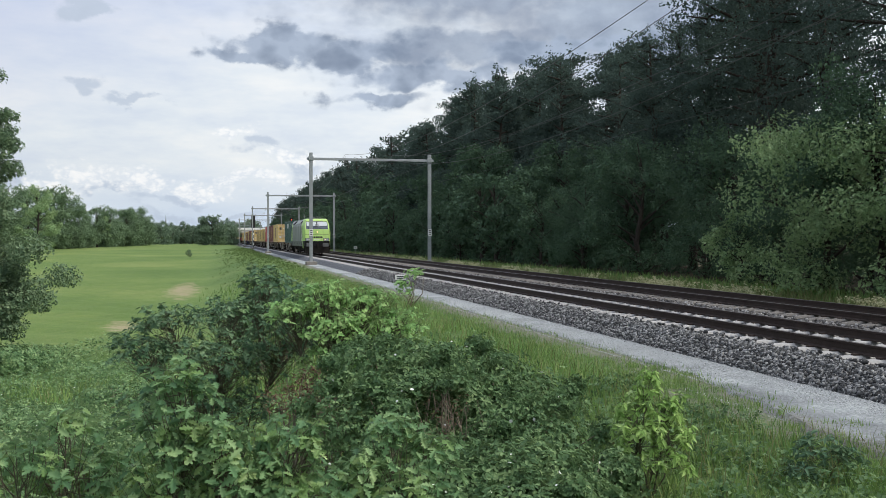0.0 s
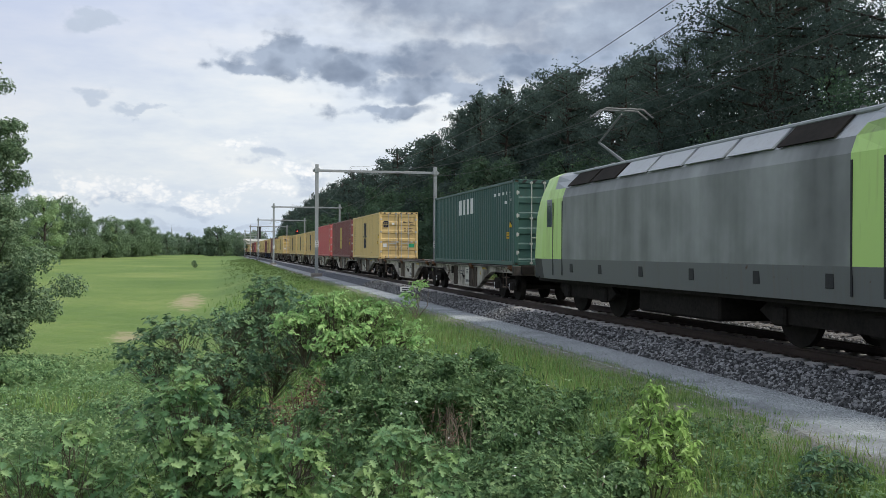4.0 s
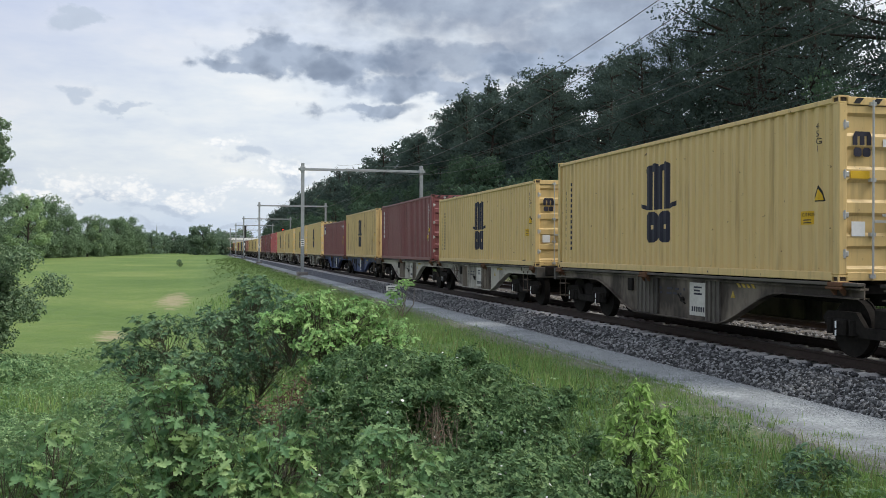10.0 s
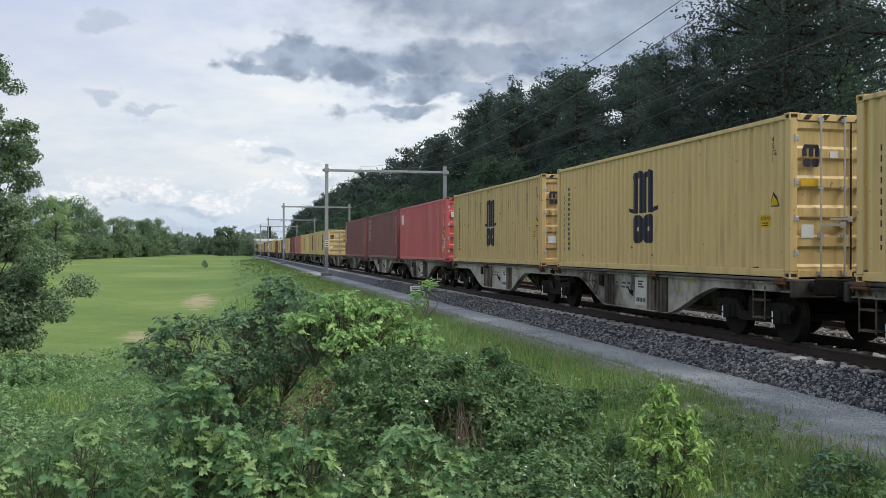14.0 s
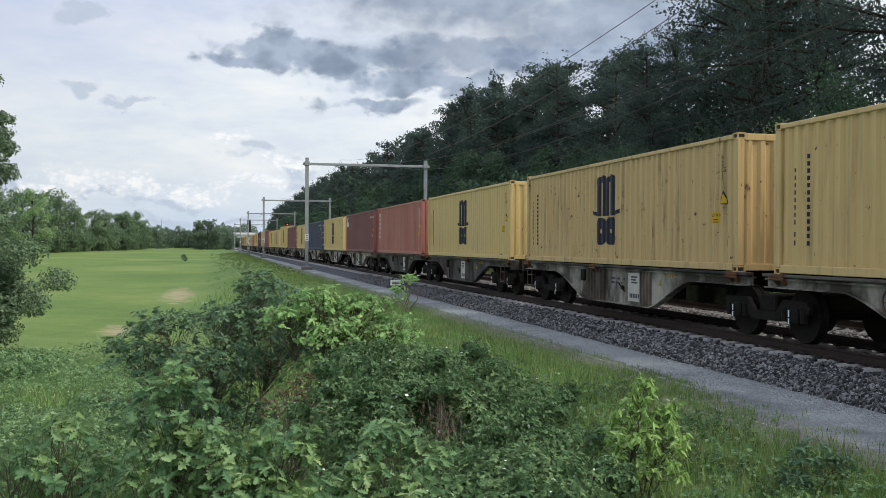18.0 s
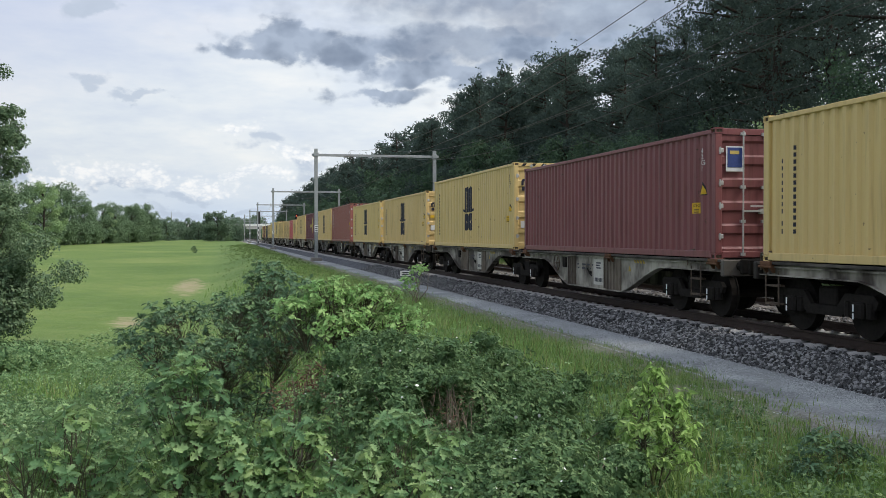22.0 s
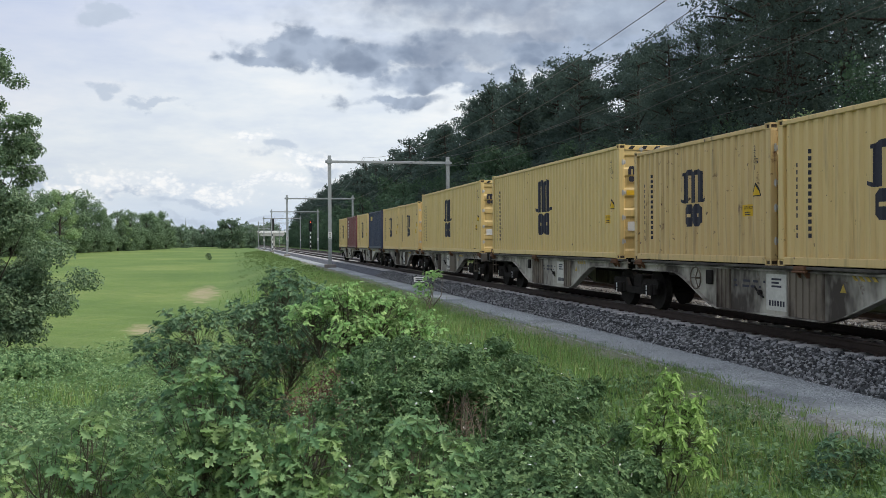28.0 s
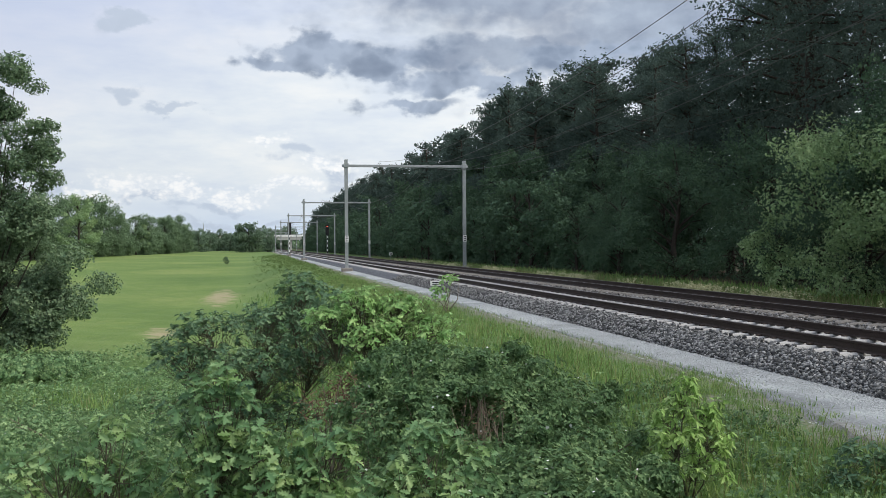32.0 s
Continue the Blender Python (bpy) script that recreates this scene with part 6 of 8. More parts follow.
        tube(bm, (s * 1.44, 0.30, 2.5), (s * 1.35, 0.36, 2.58), 0.02, n=6)
        part("handrail", bm, LIME, root)
        for y in (0.0, LOCO_LEN):
            d = -1 if y == 0 else 1
            bm = bmesh.new()
            tube(bm, (s * 0.875, y + d * -0.1, 1.06), (s * 0.875, y + d * 0.30, 1.06), 0.13, 0.15, n=12)
            box(bm, s * 0.875 - 0.32, s * 0.875 + 0.32, min(y + d * 0.30, y + d * 0.36), max(y + d * 0.30, y + d * 0.36), 0.86, 1.26, 0.05)
            part("buffer", bm, SKIRT, root, "dark grey buffer with a wide head")
        for y0, y1 in ((1.62, 2.02), (LOCO_LEN - 2.02, LOCO_LEN - 1.62)):
            bm = bmesh.new()
            box(bm, s * 1.475 - 0.012, s * 1.475 + 0.012, y0, y1, 2.36, 3.15, 0.008)
            part("cab_window", bm, GLASS, root, "dark cab side window")
        for y0 in (2.1, 2.85, LOCO_LEN - 2.9, LOCO_LEN - 2.15):
            bm = bmesh.new()
            box(bm, s * 1.485 - 0.01, s * 1.485 + 0.01, y0, y0 + 0.04, 1.0, 3.05)
            part("door_seam", bm, BLACK, root)
        bm = bmesh.new()
        tube(bm, (s * 1.475, 1.72, 2.0), (s * 1.502, 1.72, 2.0), 0.31, n=24)
        part("side_roundel", bm, SKIRT, root, "dark grey round emblem with a pale mark")
        bm = bmesh.new()
        for a, b in (((1.57, 1.85), (1.69, 2.15)), ((1.69, 2.15), (1.79, 1.85)), ((1.79, 1.85), (1.89, 2.1))):
            tube(bm, (s * 1.506, a[0], a[1]), (s * 1.506, b[0], b[1]), 0.025, n=5)
        part("roundel_mark", bm, MARK_WHITE, root)
        for i, y0 in enumerate((3.3, 5.4, 7.8, 10.2, 12.6, 14.6)):
            bm = bmesh.new()
            box(bm, s * 1.465 - 0.02, s * 1.465 + 0.02, y0, y0 + 0.22, 1.1, 1.34, 0.01)
            part("vent", bm, BLACK, root, "small dark vent")
        for i in range(7):
            y0 = 3.4 + i * 1.7
            bm = bmesh.new()
            prism(bm, [(s * 1.40, 3.44), (s * 1.44, 3.45), (s * 1.06, 3.82), (s * 1.02, 3.81)], "y", y0, y0 + 1.55)
            part("roof_grille", bm, SHADED_GRIME if i in (0, 5, 6) else ROOFGREY, root, "sloped roof panel")
    bm = bmesh.new()
    prism(bm, [(-0.05, 0.16), (0.35, 0.16), (0.5, 0.9), (0.10, 0.9)], "x", -1.3, 1.3)
    part("snow_plough", bm, SHADED_GRIME, root, "dark snow plough")
    bm = bmesh.new()
    tube(bm, (0, -0.32, 1.02), (0, 0.2, 1.05), 0.06, n=8)
    box(bm, -0.14, 0.14, -0.12, 0.2, 0.9, 1.2, 0.03)
    tube(bm, (0, -0.3, 1.02), (0, -0.34, 0.55), 0.045, n=6)
    part("coupler", bm, SHADED_GRIME, root)
    for s in (-1, 1):
        bm = bmesh.new()
        for z in (0.35, 0.62, 0.9):
            box(bm, s * 1.30 - 0.12, s * 1.30 + 0.12, 0.55, 0.85, z, z + 0.03)
        for y in (0.55, 0.85):
            box(bm, s * 1.42 - 0.012, s * 1.42 + 0.012, y - 0.02, y + 0.02, 0.35, 1.2)
        part("cab_steps", bm, SHADED_GRIME, root)
    bm = bmesh.new()
    box(bm, -1.2, 1.2, 7.3, 11.0, 0.3, 0.85, 0.05)
    part("transformer_box", bm, SHADED_GRIME, root)
    for y in (3.9, LOCO_LEN - 3.9):
        bm = bmesh.new()
        box(bm, -1.0, 1.0, -1.9, 1.9, 0.55, 0.82, 0.05)
        for s in (-1, 1):
            prism(bm, [(-2.0, 0.62), (-1.7, 0.8), (1.7, 0.8), (2.0, 0.62), (1.6, 0.42), (-1.6, 0.42)], "x", s * 1.12 - 0.05, s * 1.12 + 0.05)
            for d in (-1.3, 1.3):
                box(bm, s * 1.15 - 0.1, s * 1.15 + 0.1, d - 0.2, d + 0.2, 0.38, 0.72, 0.04)
        bog = part("bogie", bm, SHADED_GRIME, root)
        bog.matrix_basis = pose(0, y, 0)
        for s in (-1, 1):
            for d in (-1.3, 1.3):
                bm = bmesh.new()
                tube(bm, (-0.065, 0, 0), (0.065, 0, 0), 0.62, 0.62, n=24)
                w = place("wheel", shared("loco_wheel", lambda: bm_mesh("wheel", bm, SHADED_GRIME)), bog, pose(s * 0.76, d, 0.62))

    # roof gear and the two pantographs; the rear one is up
    for y, up in ((3.4, False), (LOCO_LEN - 3.4, True)):
        bm = bmesh.new()
        for s in (-0.45, 0.45):
            for d in (-0.6, 0.6):
                tube(bm, (s, y + d, 3.88), (s, y + d, 4.06), 0.05, n=8)
            tube(bm, (s, y - 0.8, 4.0), (s, y + 0.8, 4.0), 0.03, n=6)
        for d in (-0.8, 0.8):
            tube(bm, (-0.5, y + d, 4.0), (0.5, y + d, 4.0), 0.03, n=6)
        part("pantograph_base", bm, PALE_STEEL, root)
        top = 5.55 if up else 4.12
        knee = (0, y + 1.5, (4.0 + top) / 2 + (0.05 if up else 0.06))
        bm = bmesh.new()
        tube(bm, (0, y - 0.5, 4.02), knee, 0.045, 0.035, n=6)
        tube(bm, knee, (0, y + (-0.1 if up else -0.6), top - 0.12), 0.03, n=6)
        part("pantograph_arm", bm, PALE_STEEL, root)
        bm = bmesh.new()
        e = y + (-0.1 if up else -0.6)
        for d in (-0.18, 0.18):
            tube(bm, (-0.55, e + d, top), (0.55, e + d, top), 0.025, n=6)
            for s in (-1, 1):
                tube(bm, (s * 0.55, e + d, top), (s * 0.85, e + d, top - 0.22), 0.022, n=6)
        tube(bm, (0, e - 0.18, top - 0.02), (0, e + 0.18, top - 0.02), 0.03, n=6)
        part("pantograph_head", bm, PALE_STEEL, root, "dark pantograph head with horns")
    for y in np.arange(5.2, LOCO_LEN - 5.0, 1.6):
        bm = bmesh.new()
        tube(bm, (0.3, y, 3.73), (0.3, y, 4.0), 0.07, 0.05, n=8)
        tube(bm, (0.3, y, 4.0), (0.3, y + 1.55, 4.0), 0.02, n=5)
        box(bm, -0.55, -0.05, y, y + 0.9, 3.73, 3.92, 0.03)
        part("roof_gear", bm, SHADED_GRIME, root)
    MOVING.append((root, 0.0, 124.2 - LOCO_LEN - 1.35, 0.0))


make_loco()


def make_tail_lamp():
    root = MOVING[-2][0]
    bm = bmesh.new()
    tube(bm, (-1.12, 13.50, 1.39), (-1.12, 13.58, 1.39), 0.10, n=18)
    box(bm, -1.17, -1.07, 13.50, 13.58, 1.17, 1.285, 0.01)
    part("tail_lamp", bm, WHITE, root, "white round tail lamp over its battery box")
    bm = bmesh.new()
    box(bm, -1.135, -1.105, 13.10, 13.60, 1.05, 1.08)
    box(bm, -1.135, -1.105, 13.55, 13.59, 1.05, 1.40)
    part("lamp_bracket", bm, SHADED_GRIME, root)


make_tail_lamp()


# ---- plants ----
PINE_LEAF = leafy("pine_needles", (0.039, 0.060, 0.054), (0.066, 0.097, 0.084), (0.106, 0.150, 0.117), 0.32, 0.75, 0.2)
WOOD_LEAF = leafy("woodland_leaves", (0.037, 0.070, 0.049), (0.070, 0.124, 0.074), (0.128, 0.194, 0.102), 0.22, 0.65, 0.2)
EDGE_LEAF = leafy("wood_edge_leaves", (0.096, 0.175, 0.087), (0.211, 0.326, 0.148), (0.460, 0.553, 0.288), 0.32, 0.55, 0.3)
HEDGE_LEAF = leafy("hedge_leaves", (0.084, 0.140, 0.087), (0.140, 0.213, 0.118), (0.224, 0.302, 0.168), 0.25, 0.6, 0.25)
OAK_LEAF = leafy("oak_leaves", (0.045, 0.111, 0.053), (0.136, 0.249, 0.113), (0.357, 0.480, 0.216), 0.32, 0.45)
OAK_DARK = leafy("dark_oak_leaves", (0.040, 0.096, 0.057), (0.098, 0.175, 0.096), (0.213, 0.310, 0.164), 0.25, 0.45)
OAK_YOUNG = leafy("young_oak_leaves", (0.096, 0.189, 0.057), (0.192, 0.310, 0.113), (0.340, 0.438, 0.190), 0.36, 0.42)
LIGHT_LEAF = leafy("light_bush_leaves", (0.108, 0.235, 0.076), (0.254, 0.444, 0.161), (0.534, 0.712, 0.307), 0.35, 0.5)
LIME_LEAF = leafy("lime_sapling_leaves", (0.135, 0.253, 0.066), (0.268, 0.432, 0.120), (0.465, 0.616, 0.232), 0.36, 0.5)
BRAMBLE_LEAF = leafy("bramble_leaves", (0.027, 0.065, 0.027), (0.087, 0.160, 0.065), (0.249, 0.350, 0.156), 0.22, 0.5)
MOUND_LEAF = leafy("slope_weed_leaves", (0.040, 0.095, 0.044), (0.133, 0.233, 0.099), (0.384, 0.511, 0.239), 0.22, 0.5)
GRASS = leafy("grass_blades", (0.069, 0.164, 0.048), (0.156, 0.273, 0.078), (0.359, 0.444, 0.165), 0.3, 0.6)
STRAW = leafy("seed_grass", (0.091, 0.132, 0.041), (0.183, 0.208, 0.081), (0.344, 0.334, 0.172), 0.3, 0.7)
PETAL = mottled("white_petal", [(0.3, (0.7, 0.7, 0.66)), (0.7, (0.85, 0.85, 0.82))], 5.0, 50.0, 0.6, 0.001)

# small leaf shapes: points and faces; a leaf grows along y from the origin
DIAMOND = ([(0, 0, 0), (0.28, 0.42, 0.10), (0, 1, -0.06), (-0.28, 0.42, 0.10)], [(0, 1, 2), (0, 2, 3)])

LANCE = ([(0, 0, 0), (0.17, 0.28, 0.05), (0.15, 0.62, 0.0), (0, 1, -0.16), (-0.15, 0.62, 0.0), (-0.17, 0.28, 0.05)], [(0, 1, 2, 3), (0, 3, 4, 5)])

NARROW = ([(0, 0, 0), (0.13, 0.4, 0.03), (0, 1, -0.22), (-0.13, 0.4, 0.03)], [(0, 1, 2), (0, 2, 3)])


def oak_leaf():
    half = [(0.0, 0.0), (0.04, 0.10), (0.19, 0.19), (0.07, 0.28), (0.33, 0.42), (0.10, 0.51), (0.36, 0.68), (0.12, 0.75), (0.17, 0.91), (0.0, 1.0)]
    pts = [(x, y, 0.28 * x - 0.16 * y * y) for x, y in half]
    left = [(-x, y, 0.28 * x - 0.16 * y * y) for x, y in half[1:-1]]
    n = len(half)
    return pts + left, [tuple(range(n)), (0, n - 1) + tuple(range(2 * n - 3, n - 1, -1))]


def three_leaf():
    """Three leaflets on a short stalk."""
    v, f = [], []
    for a in (-1.15, 0.0, 1.15):
        c, s = math.cos(a), math.sin(a)
        k = len(v)
        for x, y, z in ((0, 0.12, 0), (0.26, 0.45, 0.07), (0.16, 0.8, 0.02), (0, 1, -0.08), (-0.16, 0.8, 0.02), (-0.26, 0.45, 0.07)):
            v.append((x * c - y * s, x * s + y * c, z))
        f += [(k, k + 1, k + 2, k + 3), (k, k + 3, k + 4, k + 5)]
    return v, f


def small_three_leaf():
    """Three leaflets of the plainest shape, for thickets seen from further off."""
    v, f = [], []
    for a in (-1.15, 0.0, 1.15):
        c, s = math.cos(a), math.sin(a)
        k = len(v)
        for x, y, z in ((0, 0.1, 0), (0.27, 0.55, 0.06), (0, 1, -0.08), (-0.27, 0.55, 0.06)):
            v.append((x * c - y * s, x * s + y * c, z))
        f += [(k, k + 1, k + 2, k + 3)]
    return v, f


def spray(seed, n=4, spread=1.0):
    """A small spray of leaves in several directions, for crowns seen from far."""
    rng = np.random.default_rng(seed)
    v, f = [], []
    for r in turns(rng, n, 0.45):
        k = len(v)
        off = rng.normal(0, 0.22 * spread, 3)
        for p in DIAMOND[0]:
            v.append(tuple(r @ np.array([p[0] * 1.25, p[1], p[2]]) * 0.62 + off))
        f += [tuple(i + k for i in q) for q in DIAMOND[1]]
    return v, f


def blob_points(rng, blobs, n, shell=0.55):
    """n points in a heap of ellipsoids, most of them near the skin."""
    vol = np.array([b[3] * b[4] * b[5] for b in blobs]) ** 0.67
    pick = rng.choice(len(blobs), n, p=vol / vol.sum())
    d = rng.normal(0, 1, (n, 3))
    d /= np.linalg.norm(d, axis=1)[:, None]
    r = rng.uniform(0, 1, n) ** (shell * 0.6) * rng.uniform(0.86, 1.12, n)
    b = np.array(blobs)[pick]
    return b[:, :3] + d * r[:, None] * b[:, 3:6], d * (1, 1, 1.0) + (0, 0, 0.35)


def limb_mesh(name, segs, mat, n=7):
    bm = bmesh.new()
    for a, b, r0, r1 in segs:
        tube(bm, a, b, r0, r1, n=n, caps=False)
    me = bm_mesh(name, bm, mat)
    me.shade_smooth()
    return me


def tree_meshes(seed, kind, height, spread, count, leaf_size, mat, low=0.2):
    rng = np.random.default_rng(seed)
    segs, blobs = [], []
    lean = rng.normal(0, 0.03, 2) * height
    top = np.array([lean[0], lean[1], height * 0.93])
    pts = [np.array([0, 0, -0.4])] + [np.array([lean[0] * f + rng.normal(0, 0.12), lean[1] * f + rng.normal(0, 0.12), height * f * 0.93]) for f in (0.25, 0.5, 0.75)] + [top]
    r = height * 0.016 + 0.05
    for i in range(4):
        segs.append((pts[i], pts[i + 1], r * (1 - 0.22 * i), r * (1 - 0.22 * (i + 1))))

    def on_trunk(f):
        k = min(int(f * 4), 3)
        return pts[k] + (pts[k + 1] - pts[k]) * (f * 4 - k)
    if kind == "pine":
        n = 34
        for i in range(n):
            f = low + (0.99 - low) * (i + rng.uniform(0, 0.8)) / n
            a = rng.uniform(0, math.tau)
            g = (f - low) / (1 - low)
            reach = spread * (0.25 + 0.95 * (1 - g) ** 0.7 * min(1, 0.45 + g * 2.2)) * rng.uniform(0.65, 1.2)
            s = on_trunk(min(f, 0.99))
            e = s + np.array([math.cos(a) * reach, math.sin(a) * reach, reach * rng.uniform(0.05, 0.5)])
            segs.append((s, e, r * 0.28, r * 0.08))
            for q in (0.3, 0.6, 0.85, 1.0):
                c = s + (e - s) * q + rng.normal(0, 0.2, 3)
                w = 0.42 + 0.24 * reach * rng.uniform(0.6, 1.1)
                blobs.append((*c, w, w, w * 0.62))
        for dz in (0.0, 0.6, 1.2):
            blobs.append((top[0], top[1], top[2] + 0.8 - dz, 0.14 + 0.22 * dz, 0.14 + 0.22 * dz, 0.55))
        shape = spray(seed, 3, 1.2)
    else:
        n = 20
        for i in range(n):
            f = low + (0.95 - low) * (i + rng.uniform(0, 0.9)) / n
            a = rng.uniform(0, math.tau)
            g = (f - low) / (1 - low)
            reach = spread * math.sqrt(max(0.06, 1 - (1.9 * g - 0.85) ** 2)) * rng.uniform(0.7, 1.12)
            s = on_trunk(f * 0.85)
            e = on_trunk(min(f, 0.97)) + np.array([math.cos(a) * reach * 0.8, math.sin(a) * reach * 0.8, rng.uniform(0, 0.4) * reach])
            segs.append((s, s + (e - s) * 0.55 + (0, 0, 0.12 * reach), r * 0.4, r * 0.2))
            segs.append((s + (e - s) * 0.55 + (0, 0, 0.12 * reach), e, r * 0.2, r * 0.06))
            w = spread * rng.uniform(0.26, 0.42)
            blobs.append((*e, w, w, w * 0.75))
            for _ in range(2):
                c = s + (e - s) * rng.uniform(0.5, 1.05) + rng.normal(0, 0.28 * spread, 3) * (1, 1, 0.6)
                w2 = w * rng.uniform(0.4, 0.75)
                blobs.append((*c, w2, w2, w2 * 0.8))
        shape = spray(seed, 3)
    p, out_way = blob_points(rng, blobs, count)
    keep = p[:, 2] > 0.02 * height
    p, out_way = p[keep], out_way[keep]
    m = placements(facing(rng, out_way, 0.45), leaf_size * rng.uniform(0.6, 1.3, len(p)), p)
    return limb_mesh("trunk", segs, BARK), scatter("crown", *shape, m, mat)


def tree_thing(name, meshes, x, y, label, group, s=1.0, turn=0.0, z=None, category="tree"):
    root = tagged(new(name), label, category, group=group)
    place("trunk", meshes[0], root)
    place("crown", meshes[1], root)
    g = float(ground_z(x, y)) if z is None else z
    root.matrix_basis = Matrix.Translation((x, y, g)) @ Matrix.Rotation(turn, 4, "Z") @ Matrix.Scale(s, 4)
    return root


def make_forest():
    rng = np.random.default_rng(21)
    pines = [tree_meshes(100 + i, "pine", 16.5, 3.1, 6000, 0.20, PINE_LEAF, 0.36) for i in range(4)]
    pines_mid = [tree_meshes(110 + i, "pine", 16.5, 3.1, 3600, 0.33, PINE_LEAF, 0.28) for i in range(3)]
    pines_far = [tree_meshes(120 + i, "pine", 16.5, 3.1, 1500, 0.54, PINE_LEAF, 0.2) for i in range(3)]
    broad = [tree_meshes(140 + i, "broad", 11.0, 3.4, 7000, 0.21, WOOD_LEAF, 0.10) for i in range(4)]
    broad_mid = [tree_meshes(150 + i, "broad", 11.0, 3.4, 3600, 0.32, WOOD_LEAF, 0.10) for i in range(3)]
    broad_far = [tree_meshes(160 + i, "broad", 12.0, 3.8, 1300, 0.56, WOOD_LEAF, 0.05) for i in range(3)]
    shrub = [tree_meshes(180 + i, "broad", 6.5, 2.7, 5500, 0.17, WOOD_LEAF, 0.03) for i in range(4)]
    shrub_mid = [tree_meshes(185 + i, "broad", 6.5, 2.7, 1500, 0.34, WOOD_LEAF, 0.03) for i in range(2)]
    shrub_far = [tree_meshes(190 + i, "broad", 6.5, 2.8, 500, 0.6, WOOD_LEAF, 0.03) for i in range(2)]
    group = "trees of the wood beside the line"

    def tall(x, y):
        """The wood is tallest beside the camera, dips further on and rises again."""
        q = y * 26.0 / x
        return x / 26.0 * float(np.interp(q, [-20, 42, 46, 51, 57, 63, 70, 78, 85, 94, 104, 133, 195, 430], [1.12, 1.12, 0.98, 0.80, 0.80, 0.83, 0.89, 0.94, 0.99, 1.02, 1.0, 0.96, 1.0, 0.97]))

    def put(kind, lot, x, y, s, label, cat="tree"):
        s = s * (tall(x, y) if cat == "tree" else 1.0)
        tree_thing(kind, lot[int(rng.integers(len(lot)))], x, y, label, group, s, rng.uniform(0, math.tau), category=cat)
    y = -18.0
    while y < 430:
        far = y > 115
        step = 3.6 if not far else 6.5
        put("woodland_shrub", shrub_far if far else shrub_mid if y > 62 else shrub, 22.6 + rng.normal(0, 0.6), y + rng.normal(0, 0.5), rng.uniform(0.75, 1.25), "dark green leafy shrub at the wood's edge", "shrub")
        y += step
    y = -20.0
    while y < 440:
        far = y > 115
        step = 5.2 if not far else 8.5
        if y < 57:
            put("pine_tree", pines, 26.0 + rng.normal(0, 0.5), y + rng.normal(0, 0.9), rng.uniform(0.92, 1.14), "tall dark pine tree in the wood")
            y += step
            continue
        put("woodland_tree", broad_far if far else broad_mid if y > 66 or y < 5 else broad, 26.2 + rng.normal(0, 0.8), y + rng.normal(0, 0.9), rng.uniform(0.85, 1.12), "dark green broadleaf tree in the wood")
        y += step
    y = -18.0
    while y < 118:
        put("woodland_shrub", shrub_mid, 30.4 + rng.normal(0, 0.5), y, rng.uniform(1.0, 1.35), "dark green leafy shrub deep in the wood", "shrub")
        y += 3.4
    for row, x0 in enumerate((28.6, 32.5)):
        y = -20.0 + row * 2
        while y < 440:
            far = y > 130 or y < 5
            step = 4.6 if y < 130 else 8.0
            if y < 50 and (row == 1 or rng.uniform(0, 1) < 0.6):
                y += step
                continue
            if row == 1 and y < 62:
                step = 12.0
            put("pine_tree", pines_far if far else pines_mid if y > 75 or row == 1 else pines, x0 + rng.normal(0, 0.9), y + rng.normal(0, 0.9), rng.uniform(0.92, 1.14), "tall dark pine tree in the wood")
            y += step


def make_edge_bushes():
    """The pale leafy bushes that stand out before the dark wood, and the hedge trees across the field."""
    big = tree_meshes(300, "broad", 6.8, 3.5, 9500, 0.155, EDGE_LEAF, 0.04)
    tree_thing("leafy_bush", big, 20.9, 29.8, "large light green bush in front of the dark wood", "bushes before the wood", 0.92, 0.3, category="bush")
    tree_thing("leafy_bush", big, 21.2, 25.1, "large light green bush in front of the dark wood", "bushes before the wood", 0.97, 2.3, category="bush")
    small = tree_meshes(301, "broad", 4.0, 1.8, 1500, 0.26, EDGE_LEAF, 0.04)
    tree_thing("leafy_bush", small, 21.0, 36.0, "light green bush at the edge of the wood", "bushes before the wood", 0.8, 2.0, category="bush")


